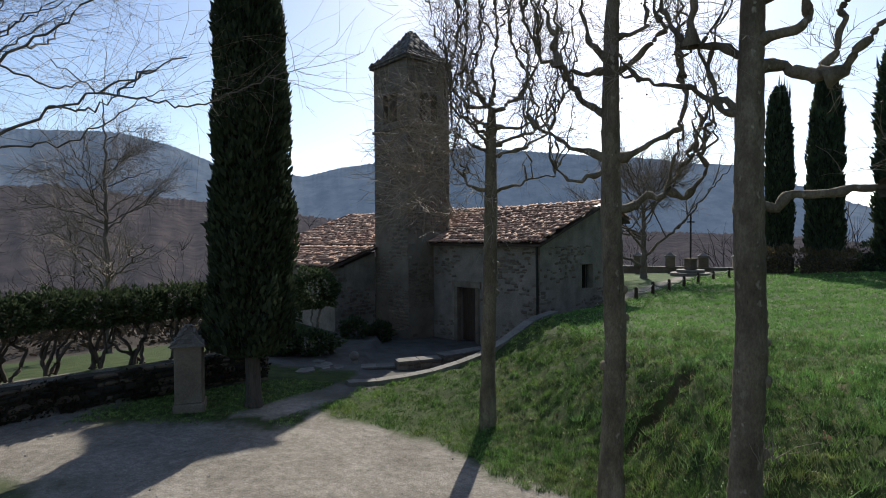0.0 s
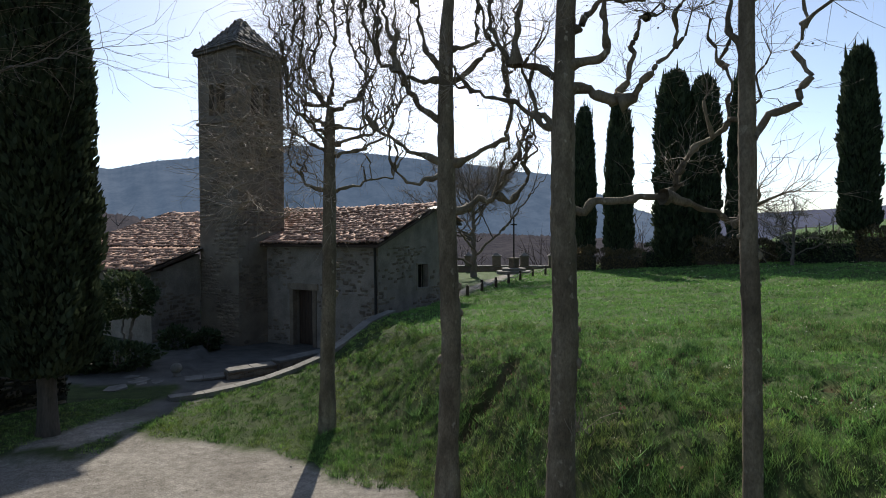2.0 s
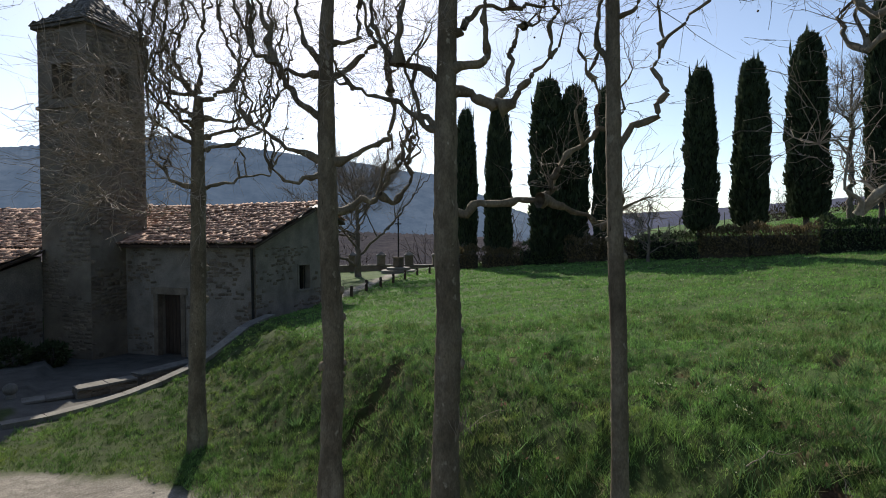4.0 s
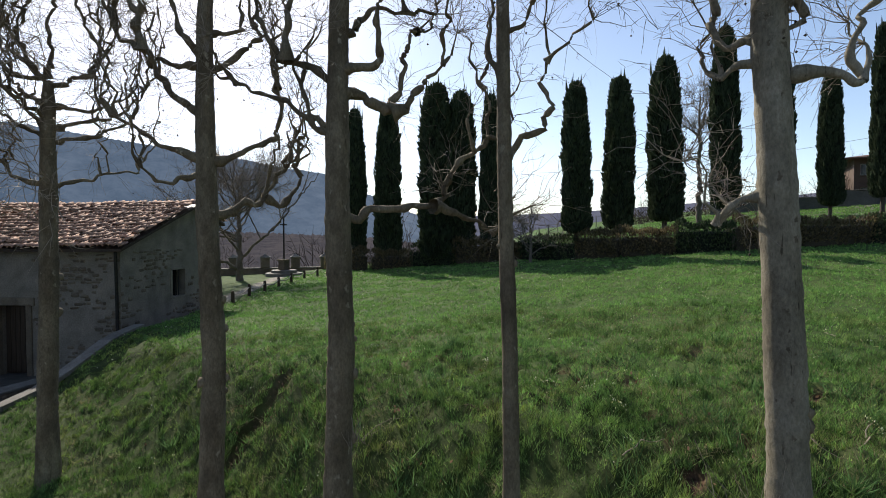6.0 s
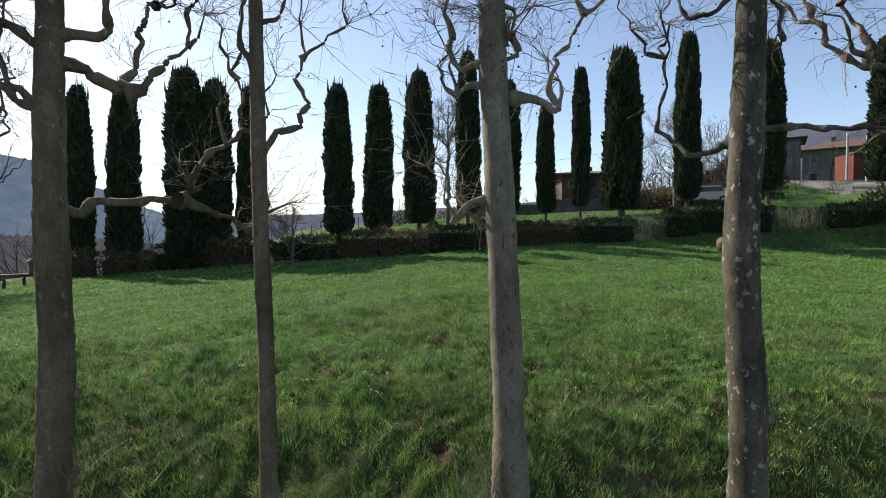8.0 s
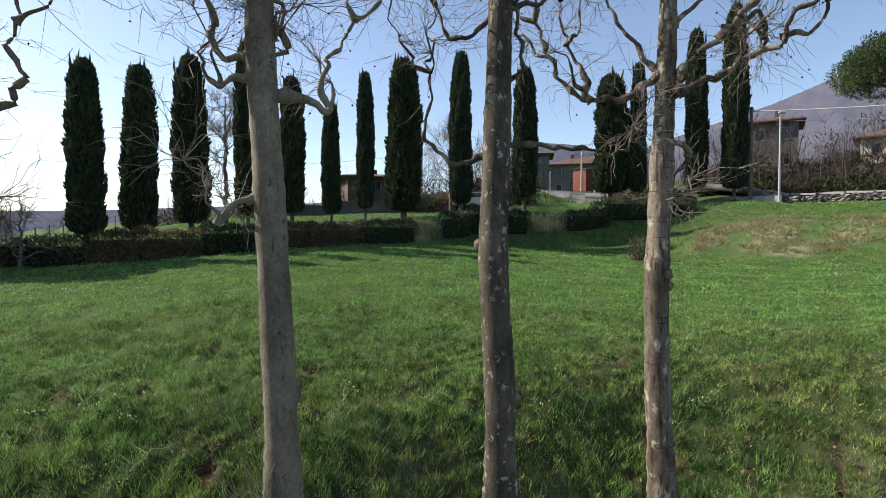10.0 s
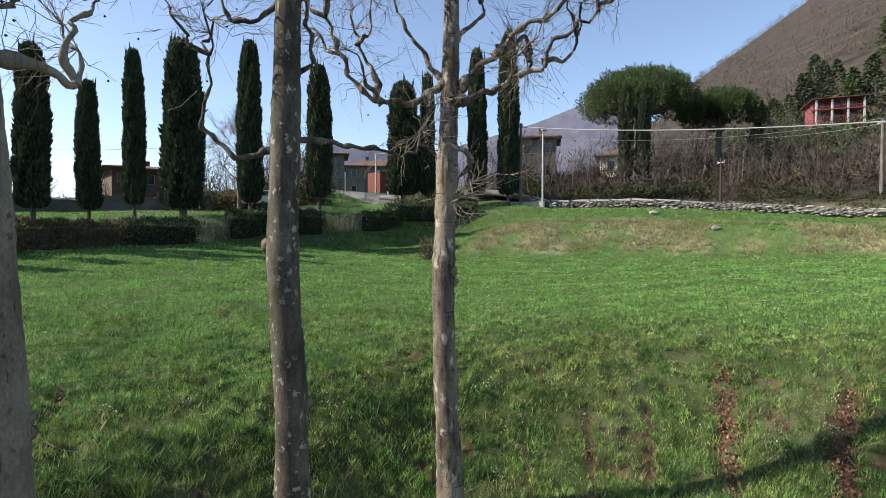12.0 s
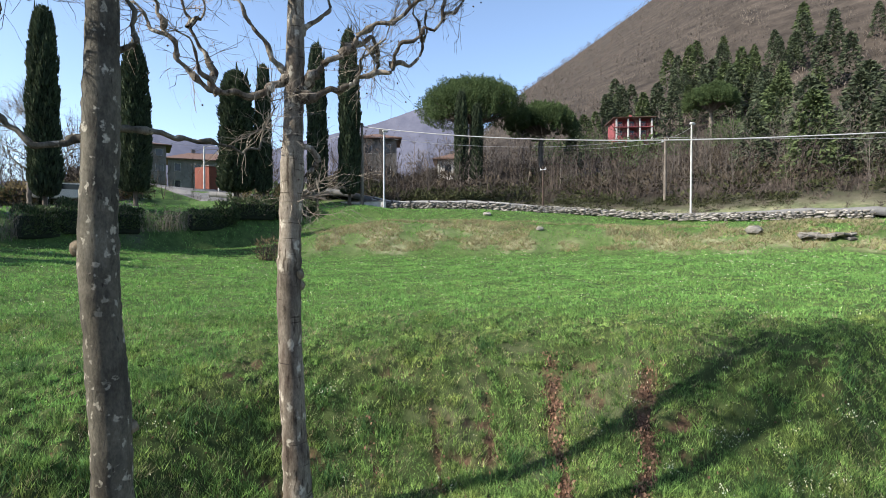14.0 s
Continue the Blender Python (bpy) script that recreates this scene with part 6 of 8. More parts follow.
def terrace_wall():
    """Low wall with pillars behind the cross, over the valley."""
    a, b = Vector((9.2, 38.6, 0)), Vector((19.4, 34.0, 0))
    L, ang = (b - a).length, math.degrees(math.atan2(b.y - a.y, b.x - a.x))
    z = gz(15, 36) - 0.1
    ob = thing("terrace_wall", a.x, a.y, z, "low terrace wall with stone pillars above the valley", "wall", rz=ang)
    bm = bmesh.new()
    box(bm, 0, -0.15, -1.2, L, 0.15, 0.42)
    part("body", bm, M_STONE, ob)
    for i in range(8):
        bm = bmesh.new()
        box(bm, i * L / 8 + 0.004, -0.2, 0.42, (i + 1) * L / 8 - 0.004, 0.2, 0.5, 0.012)
        part("coping_slab", bm, M_SLAB, ob)
    for i in range(6):
        u = 0.6 + i * (L - 1.2) / 5
        bm = bmesh.new()
        box(bm, u - 0.3, -0.3, 0.505, u + 0.3, 0.3, 1.15, 0.02)
        p = part("pillar", bm, M_STONE, ob)
        bm = bmesh.new()
        box(bm, u - 0.36, -0.36, 1.155, u + 0.36, 0.36, 1.24, 0.02)
        q = [bm.verts.new(c) for c in ((u - 0.3, -0.3, 1.245), (u + 0.3, -0.3, 1.245), (u + 0.3, 0.3, 1.245), (u - 0.3, 0.3, 1.245))]
        t = bm.verts.new((u, 0, 1.48))
        for j in range(4):
            bm.faces.new((q[j], q[(j + 1) % 4], t))
        part("cap", bm, M_SLAB, p)


terrace_wall()


# ---- road below the hillside ----
ROAD = [(55, -13.5), (47.5, -18.0), (42.5, -23.5), (36.5, -29.0), (29.2, -34.8), (20.2, -38.3), (11.6, -40.6), (2.6, -43.2)]


def offset_line(line, off):
    out = []
    for i, (x, y) in enumerate(line):
        a, b = line[max(i - 1, 0)], line[min(i + 1, len(line) - 1)]
        d = Vector((b[0] - a[0], b[1] - a[1])).normalized()
        out.append((x - d.y * off, y + d.x * off))
    return out


def road_z(x, y):
    return gz(x, y)


def build_road():
    left, right = offset_line(ROAD, 2.4), offset_line(ROAD, -2.4)
    fine = []
    for (a, b), (c, d) in zip(zip(left, left[1:]), zip(right, right[1:])):
        for t in np.linspace(0, 1, 9)[:-1]:
            fine.append(((a[0] + (b[0] - a[0]) * t, a[1] + (b[1] - a[1]) * t), (c[0] + (d[0] - c[0]) * t, c[1] + (d[1] - c[1]) * t)))
    v = []
    for (x0, y0), (x1, y1) in fine:
        z = max(gz(x0, y0), gz(x1, y1), gz((x0 + x1) / 2, (y0 + y1) / 2)) + 0.06
        v += [(x0, y0, z), (x1, y1, z), (x1, y1, z - 0.5), (x0, y0, z - 0.5)]
    f = []
    for i in range(len(fine) - 1):
        o = 4 * i
        for j in range(4):
            f.append((o + j, o + (j + 1) % 4, o + 4 + (j + 1) % 4, o + 4 + j))
    tagged(new("road", np_mesh("road", v, f, M_ASPHALT)), "grey asphalt road along the foot of the hillside", "road", kind="structure")


M_ASPHALT = grainy("asphalt", (0.10, 0.10, 0.10), (0.19, 0.185, 0.18), 0.6, 0.85, 0.006, 50)
M_PALESTONE = grainy("pale_field_stone", (0.17, 0.16, 0.14), (0.36, 0.34, 0.30), 3, 0.9, 0.02, 26, vary=0.35)
M_FIELDSTONE = grainy("grey_field_stone", (0.085, 0.078, 0.066), (0.31, 0.29, 0.255), 1.7, 0.9, 0.02, 20, vary=0.55)
build_road()


def road_wall():
    """The dry-stone wall between meadow and road, of loose rounded stones."""
    line = offset_line(ROAD, -2.9)[2:7]
    ob = thing("field_wall", 0, 0, 0, "low dry-stone wall of pale field stones along the road", "stone wall")
    rg = random.Random(17)
    rest, spots = [], []
    for (x0, y0), (x1, y1) in zip(line, line[1:]):
        L = math.hypot(x1 - x0, y1 - y0)
        ang = math.atan2(y1 - y0, x1 - x0)
        s = 0.0
        while s < L:
            w = rg.uniform(0.12, 0.30) if rg.random() < 0.7 else rg.uniform(0.3, 0.52)
            for c in range(5):
                x, y = x0 + (x1 - x0) * s / L, y0 + (y1 - y0) * s / L
                spots.append((x + rg.uniform(-0.1, 0.1), y + rg.uniform(-0.12, 0.12), c * 0.105 + rg.uniform(-0.045, 0.045), w * rg.uniform(0.7, 1.2), ang + rg.uniform(-0.4, 0.4)))
            s += w * 0.85
    pick = set(rg.sample(range(len(spots)), 220))
    forms = []
    for q in range(6):
        bm = bmesh.new()
        bmesh.ops.create_icosphere(bm, subdivisions=1, radius=0.5)
        for v in bm.verts:
            v.co *= rg.uniform(0.75, 1.1)
            v.co.z *= 0.55
        me = bpy.data.meshes.new("stone")
        bm.to_mesh(me)
        vv = np.array([v.co[:] for v in bm.verts])
        ff = np.array([[v.index for v in f.verts] for f in bm.faces])
        bm.free()
        me.materials.append(M_FIELDSTONE)
        forms.append((me, vv, ff))
    for i, (x, y, dz, w, a) in enumerate(spots):
        me, vv, ff = forms[rg.randrange(6)]
        z = float(ground_z(x, y, False)) + 0.10 + dz
        if i in pick:
            st = attach("stone", me, ob, at=pose(x, y, z, 0, 0, math.degrees(a)))
            st.scale = (w * 1.15, 0.32, 0.17 + 0.3 * w)
        else:
            rest.append(place((vv * np.array([w * 1.15, 0.32, 0.17 + 0.3 * w]), ff), x, y, z, a))
    attach("rubble", np_mesh("rubble", *join_np(rest), M_FIELDSTONE), ob, kind="stuff")


road_wall()


def guard_rail():
    line = offset_line(ROAD, -2.5)[1:6]
    ob = thing("road_railing", 0, 0, 0, "low pale railing along the road's edge", "railing")
    for i, ((x0, y0), (x1, y1)) in enumerate(zip(line[1:], line[2:])):
        a, b = Vector((x0, y0, gz(x0, y0) + 0.75)), Vector((x1, y1, gz(x1, y1) + 0.75))
        n = 5
        for k in range(n):
            p, q = a.lerp(b, k / n), a.lerp(b, (k + 1) / n)
            p.z, q.z = (float(ground_z(g.x, g.y, False)) + 0.70 for g in (p, q))
            if math.degrees(math.atan2(p.x, p.y)) > 132.0:
                continue
            run = (q - p).length
            bm = bmesh.new()
            box(bm, 0.06, -0.03, -0.05, run - 0.06, 0.03, 0.06, 0.015)
            part("rail", bm, M_GUARD, ob, at=pose(*p, 0, -math.degrees(math.asin((q.z - p.z) / run)), math.degrees(math.atan2(q.y - p.y, q.x - p.x))))
            bm = bmesh.new()
            box(bm, -0.055, -0.055, -0.95, 0.055, 0.055, 0.12, 0.012)
            part("post", bm, M_GUARDPOST, ob, "dark squat post", at=pose(*p, 0, 0, math.degrees(math.atan2(q.y - p.y, q.x - p.x))))


M_CONCRETE = grainy("pale_concrete", (0.34, 0.33, 0.31), (0.52, 0.51, 0.48), 2, 0.85, 0.004, 40)
M_ZINC = grainy("galvanised_steel", (0.38, 0.39, 0.40), (0.55, 0.56, 0.57), 5, 0.5, 0.001, 60, 0.5)
M_GUARD = grainy("weathered_rail", (0.27, 0.262, 0.25), (0.40, 0.39, 0.37), 2, 0.7, 0.002, 40)
M_GUARDPOST = grainy("dark_post", (0.05, 0.047, 0.042), (0.11, 0.10, 0.09), 4, 0.8, 0.004, 40)
M_CABLE, _n, _l, _b = mat("pale_cable", 0.5, 0, 0.3)
_b.inputs["Base Color"].default_value = (0.27, 0.275, 0.28, 1)
guard_rail()


def pole(name, x, y, z1, r, label, material, lamp=False, arm=None):
    z = gz(x, y)
    ob = thing(name, x, y, z, label, "street lamp" if lamp else "utility pole")
    h = z1 - z
    attach("pole", tube_mesh("pole", [(0, 0, -0.4), (0, 0, h * 0.3), (0, 0, h * 0.7), (0, 0, h)], [r * 1.15, r * 1.1, r * 0.9, r * 0.75], 12, material), ob)
    bm = bmesh.new()
    if lamp:
        box(bm, -0.10, -0.35, h - 0.04, 0.10, 0.12, h + 0.12, 0.04)
        part("lamp_head", bm, M_CONCRETE, ob, "pale rounded lamp head")
    else:
        box(bm, -0.35, -0.04, h - 0.35, 0.35, 0.04, h - 0.27, 0.01)
        part("crossarm", bm, M_ZINC, ob)
        for u in (-0.3, 0.0, 0.3):
            bm = bmesh.new()
            bmesh.ops.create_cone(bm, cap_ends=True, segments=8, radius1=0.035, radius2=0.03, depth=0.12, matrix=Matrix.Translation((u, 0, h - 0.2)))
            part("insulator", bm, M_CONCRETE, ob)
    return Vector((x, y, z1))


P1 = pole("utility_pole", 40.5, -20.5, 13.3, 0.13, "tall grey concrete utility pole at the road bend", M_BARK)
P2 = pole("street_lamp", 38.8, -21.6, 12.4, 0.07, "slim galvanised street lamp beside the road", M_ZINC, lamp=True)
P3 = pole("street_lamp", 20.7, -35.7, 10.9, 0.065, "slim pale street lamp at the meadow's edge", M_CONCRETE, lamp=True)
P4 = pole("utility_pole", 27.5, -43.5, 11.8, 0.12, "grey wooden utility pole among the scrub", M_BARK)
P5 = pole("utility_pole", 33.5, -34.5, 9.6, 0.09, "dark thin wooden pole behind the field wall", M_DARKWOOD)
P6 = pole("utility_pole", 51.0, 0.5, 14.2, 0.10, "thin dark pole behind the cypress row", M_DARKWOOD)
P7 = pole("utility_pole", 62.0, -12.8, 14.2, 0.10, "grey pole beside the far road", M_CONCRETE)
P8 = pole("utility_pole", 59.0, -13.6, 13.4, 0.10, "grey pole beside the far road", M_CONCRETE)


def cable(a, b, sag, r=0.02, label="pale sagging overhead cable"):
    p = np.array([tuple(Vector(a).lerp(Vector(b), t) - Vector((0, 0, sag * 4 * t * (1 - t)))) for t in np.linspace(0, 1, 25)])
    tagged(attach("overhead_cable", tube_mesh("overhead_cable", p, [r] * 25, 5, M_CABLE)), label, "cable", "cables along the road")


cable(P1 - Vector((0, 0, 0.3)), (-4.0, -36.0, 7.2), 1.3, 0.035, "thick pale twisted overhead cable")
cable(P1 - Vector((0, 0, 1.0)), P4, 0.9, 0.014)
cable(P4, P3 - Vector((0, 0, 0.2)), 0.2, 0.012)
cable(P4, (3.0, -52.0, 8.7), 0.35, 0.014)
cable(P4 - Vector((0, 0, 0.4)), (60.0, -60.0, 17.5), 0.6, 0.012)
cable(P1, P7, 0.7, 0.012)
cable(P1 - Vector((0, 0, 0.5)), P8, 0.7, 0.012)
cable(P6, P7, 0.6, 0.012)
cable((26.0, 22.0, 8.6), P6 - Vector((0, 0, 1.0)), 1.0, 0.010)


# ---- houses ----
def house(name, x, y, z, turn, w, d, storeys, colour, label, roof=None, porch=False, rows=3):
    """A house with its storeys, windows with frames and shutters, eaves and a hipped roof."""
    ob = thing(name, x, y, z, label, "house", rz=turn)
    h = 2.9 * storeys
    bm = bmesh.new()
    holes = []
    for s in range(storeys):
        for i in range(rows):
            u = -w / 2 + w * (i + 0.5) / rows
            holes.append((u - 0.5, u + 0.5, 2.9 * s + 0.9, 2.9 * s + 2.3))
    pierced_wall(bm, -w / 2, w / 2, -1.5, h, -d / 2, -d / 2 + 0.35, holes)
    part("wall", bm, colour, ob)
    bm = bmesh.new()
    box(bm, -w / 2, -d / 2 + 0.36, -1.5, w / 2, d / 2, h)
    part("wall", bm, colour, ob)
    for a, b, c, e in holes:
        bm = bmesh.new()
        for q in ((a, c, a + 0.07, e), (b - 0.07, c, b, e), (a + 0.07, e - 0.07, b - 0.07, e), (a + 0.07, c, b - 0.07, c + 0.07)):
            box(bm, q[0], -d / 2 + 0.14, q[1], q[2], -d / 2 + 0.2, q[3])
        wn_ = part("window", bm, M_CONCRETE, ob)
        bm = bmesh.new()
        box(bm, a + 0.07, -d / 2 + 0.16, c + 0.07, b - 0.07, -d / 2 + 0.18, e - 0.07)
        part("pane", bm, M_GLASS, wn_)
        bm = bmesh.new()
        box(bm, a - 0.06, -d / 2 - 0.08, c - 0.07, b + 0.06, -d / 2 + 0.1, c - 0.005)
        part("sill", bm, M_SLAB, wn_)
    o = 0.7
    bm = bmesh.new()
    if porch:
        box(bm, -w / 2 - 0.3, -d / 2 - 2.2, 2.75, w / 2 + 0.3, -d / 2 - 0.01, 2.95)
        part("balcony", bm, colour, ob)
        for s in (0, 1):
            for i in range(4):
                u = -w / 2 + 0.1 + i * (w - 0.2) / 3
                bm = bmesh.new()
                box(bm, u - 0.16, -d / 2 - 2.1, 2.9 * s - (1.5 if s == 0 else -0.06), u + 0.16, -d / 2 - 1.78, 2.9 * s + 2.7, 0.02)
                part("column", bm, M_CONCRETE, ob, "pale square column")
            bm = bmesh.new()
            box(bm, -w / 2, -d / 2 - 2.0, 2.9 * s + 0.85, w / 2, -d / 2 - 1.92, 2.9 * s + 0.95)
            for i in range(24):
                u = -w / 2 + i * w / 23
                box(bm, u - 0.02, -d / 2 - 1.98, 2.9 * s + 0.05, u + 0.02, -d / 2 - 1.94, 2.9 * s + 0.85)
            part("railing", bm, colour, ob)
        o = 2.6
        bm = bmesh.new()
    y0, y1 = -d / 2 - o, d / 2 + 0.7
    x0, x1 = -w / 2 - 0.7, w / 2 + 0.7
    ridge = h + 0.25 * min(w, d) * 0.8 + 0.2
    lo = [bm.verts.new(c) for c in ((x0, y0, h), (x1, y0, h), (x1, y1, h), (x0, y1, h))]
    up = [bm.verts.new(c) for c in ((x0, y0, h + 0.14), (x1, y0, h + 0.14), (x1, y1, h + 0.14), (x0, y1, h + 0.14))]
    ym = (y0 + y1) / 2
    k = (y1 - y0) * 0.42
    r = [bm.verts.new((x0 + k, ym, ridge)), bm.verts.new((x1 - k, ym, ridge))]
    bm.faces.new(lo[::-1])
    for i in range(4):
        bm.faces.new((lo[i], lo[(i + 1) % 4], up[(i + 1) % 4], up[i]))
    bm.faces.new((up[0], up[1], r[1], r[0])), bm.faces.new((up[2], up[3], r[0], r[1]))
    bm.faces.new((up[1], up[2], r[1])), bm.faces.new((up[3], up[0], r[0]))
    rf = part("roof", bm, roof or M_TILE_FAR, ob)
    bm = bmesh.new()
    box(bm, x0 + k + 0.3, ym - 0.3, ridge - 0.4, x0 + k + 0.9, ym + 0.3, ridge + 0.6, 0.02)
    part("chimney", bm, colour, rf)
    return ob


M_TILE_FAR = grainy("far_roof_tiles", (0.10, 0.06, 0.046), (0.17, 0.105, 0.082), 2.5, 0.9, 0.01, 12, stretch=(1, 4, 4))
M_REDWALL = grainy("red_render", (0.20, 0.05, 0.055), (0.27, 0.075, 0.08), 1.2, 0.85, 0.003, 25)
M_OCHRE = grainy("ochre_render", (0.09, 0.060, 0.046), (0.14, 0.098, 0.075), 0.9, 0.9, 0.004, 20)
M_GREYWALL = grainy("grey_render", (0.09, 0.085, 0.078), (0.16, 0.152, 0.14), 0.9, 0.9, 0.004, 20)
M_ORANGE = grainy("rust_orange_render", (0.13, 0.04, 0.027), (0.19, 0.06, 0.04), 0.9, 0.85, 0.004, 20)
M_WHITEWALL = grainy("white_render", (0.55, 0.53, 0.5), (0.68, 0.66, 0.62), 0.9, 0.9, 0.004, 20)


def facing(x, y):
    """The turn by which a house at (x, y) fronts the meadow."""
    return math.degrees(math.atan2(y, x)) - 90


house("house", 64.0, -89.8, 21.3, facing(64, -89.8) + 14, 7.6, 6.5, 2, M_REDWALL, "red two-storey villa with columned porches on the hillside", porch=True).scale = (0.86, 0.8, 0.58)
house("house", 52.1, 9.7, 6.9, facing(52.1, 9.7) + 12, 5.2, 6.0, 2, M_OCHRE, "ochre farmhouse with a low tiled roof behind the cypresses").scale = (1, 1, 0.58)
house("house", 84.4, -9.9, 13.2, facing(84.4, -9.9), 5, 6, 2, M_GREYWALL, "grey house across the far road", rows=3).scale = (1, 1, 0.7)
house("house", 66.0, -36.0, 11.2, facing(66, -36), 5.0, 6, 2, M_GREYWALL, "grey house above the road bend", rows=2)
house("house", 64.0, -48.5, 11.8, facing(64, -48.5), 6, 6, 1, M_WHITEWALL, "pale house half hidden in the scrub", rows=2)
house("house", 104.0, -22.0, 12.5, facing(104, -22), 12, 8, 2, M_GREYWALL, "grey apartment house beyond the road", rows=4)


def orange_block():
    ob = thing("walled_yard", 67.5, -13.0, gz(67.5, -13) - 0.2, "rust-orange plastered yard wall with a flat coping", "wall", rz=facing(67.5, -13) + 35)
    bm = bmesh.new()
    box(bm, -1.5, -4.5, -1, 1.3, -4.1, 2.5, 0.02)
    box(bm, -1.5, -4.09, -1, -1.1, -2.0, 2.5, 0.02)
    part("body", bm, M_ORANGE, ob)
    bm = bmesh.new()
    box(bm, -1.62, -4.6, 2.505, 1.4, -4.0, 2.62, 0.02)
    part("coping", bm, M_SLAB, ob)


orange_block()


def far_street():
    v, f = [], []
    line = [(52, -16), (58, -12.2), (66, -7.6), (78, -5.5)]
    l, r = offset_line(line, 2.6), offset_line(line, -2.6)
    for s in np.linspace(0, len(line) - 1.001, 28):
        i, t = int(s), s % 1
        a, b = ((q[i][0] + (q[i + 1][0] - q[i][0]) * t, q[i][1] + (q[i + 1][1] - q[i][1]) * t) for q in (l, r))
        za, zb = gz(*a) + 0.05, gz(*b) + 0.05
        v += [(a[0], a[1], za), (b[0], b[1], zb), (b[0], b[1], zb - 0.4), (a[0], a[1], za - 0.4)]
    for i in range(27):
        for j in range(4):
            f.append((4 * i + j, 4 * i + (j + 1) % 4, 4 * i + 4 + (j + 1) % 4, 4 * i + 4 + j))
    tagged(new("road", np_mesh("road", v, f, M_ASPHALT)), "pale street climbing away behind the cypresses", "road", kind="structure")


far_street()


def boundary_wall():
    """Grey garden wall behind the cypress row."""
    for (x0, y0), (x1, y1), h, lab in (((47, 5.5), (49.5, -5.0), 1.1, "low grey garden wall behind the cypresses"), ((42.0, 18.5), (45.2, 11.5), 1.0, "low grey garden wall behind the cypresses"), ((45.2, 11.4), (47, 5.6), 1.05, "low grey garden wall behind the cypresses"), ((42.2, -19.4), (39.2, -22.0), 0.65, "pale concrete wall stub at the road bend")):
        L = math.hypot(x1 - x0, y1 - y0)
        z = min(gz(x0, y0), gz(x1, y1))
        ob = thing("garden_wall", x0, y0, z, lab, "wall", rz=math.degrees(math.atan2(y1 - y0, x1 - x0)))
        bm = bmesh.new()
        box(bm, 0, -0.12, -0.5, L, 0.12, h, 0.015)
        part("body", bm, M_CONCRETE if h < 0.8 else M_GREYWALL, ob)
        bm = bmesh.new()
        box(bm, -0.05, -0.17, h + 0.003, L + 0.05, 0.17, h + 0.07, 0.012)
        part("coping", bm, M_SLAB, ob)


boundary_wall()


def parked_car(x, y, turn, paint):
    z = gz(x, y)
    ob = thing("parked_car", x, y, z, "small white car parked behind the cypress row", "car", rz=turn)
    side = [(-2.0, 0.35), (-1.95, 0.75), (-1.1, 0.9), (-0.55, 1.38), (0.9, 1.42), (1.7, 0.98), (2.0, 0.85), (2.02, 0.35)]
    bm = bmesh.new()
    lo = [bm.verts.new((u, -0.8, w)) for u, w in side]
    hi = [bm.verts.new((u, 0.8, w)) for u, w in side]
    bm.faces.new(lo), bm.faces.new(hi[::-1])
    for i in range(len(side)):
        j = (i + 1) % len(side)
        bm.faces.new((lo[i], lo[j], hi[j], hi[i]))
    bmesh.ops.bevel(bm, geom=bm.edges[:], offset=0.06, segments=2, affect="EDGES")
    part("body", bm, paint, ob)
    for s in (-0.805, 0.805):
        bm = bmesh.new()
        box(bm, -0.5, min(s, s * 0.99), 0.95, 1.2, max(s, s * 0.99), 1.3)
        part("side_window", bm, M_GLASS, ob)
    for u in (-1.25, 1.25):
        for s in (-0.78, 0.78):
            bm = bmesh.new()
            bmesh.ops.create_cone(bm, cap_ends=True, segments=18, radius1=0.31, radius2=0.31, depth=0.2, matrix=Matrix.Translation((u, s, 0.31)) @ Matrix.Rotation(math.pi / 2, 4, "X"))
            wh = part("wheel", bm, M_CORE, ob)
            bm = bmesh.new()
            bmesh.ops.create_cone(bm, cap_ends=True, segments=14, radius1=0.18, radius2=0.18, depth=0.212, matrix=Matrix.Translation((u, s, 0.31)) @ Matrix.Rotation(math.pi / 2, 4, "X"))
            part("rim", bm, M_ZINC, wh)


parked_car(46.4, -0.6, facing(46.4, -0.6), M_WHITEWALL)


# ---- hillside woods ----
def umbrella_pine(x, y, top, w, seed):
    z = gz(x, y)
    h = top - z
    ob = thing("umbrella_pine", x, y, z, "broad umbrella pine with a flat dark green crown", "pine")
    rng = np.random.default_rng(seed)
    t = gnarled([(0, 0, -0.3), (0.2, 0, h * 0.3), (-0.1, 0.2, h * 0.62)], rng, 0.4, 0.06)
    attach("trunk", tube_mesh("trunk", t, np.linspace(0.5, 0.28, len(t)), 10, M_BARK), ob)
    for i in range(44):
        a = i * 2.4
        rho = math.sqrt((i + 0.5) / 44) * 0.9
        rr = w / 2 * rho
        q = (math.cos(a) * rr, math.sin(a) * rr, h - w * (0.13 + 0.42 * (1 - math.sqrt(1 - rho ** 2))) + rng.normal(0, 0.2))
        p = gnarled([tuple(t[-3]), (q[0] * 0.5, q[1] * 0.5, h - w * 0.40), q], rng, 0.4, 0.06)
        attach("limb", tube_mesh("limb", p, np.linspace(0.16, 0.05, len(p)), 6, M_BARK), ob)
        v, f = clump((w * 0.125, w * 0.125, w * 0.13), 2900, 0.10, seed + i, 0.9)
        attach("crown", np_mesh("crown", v + np.array(q), f, M_PINE), ob)


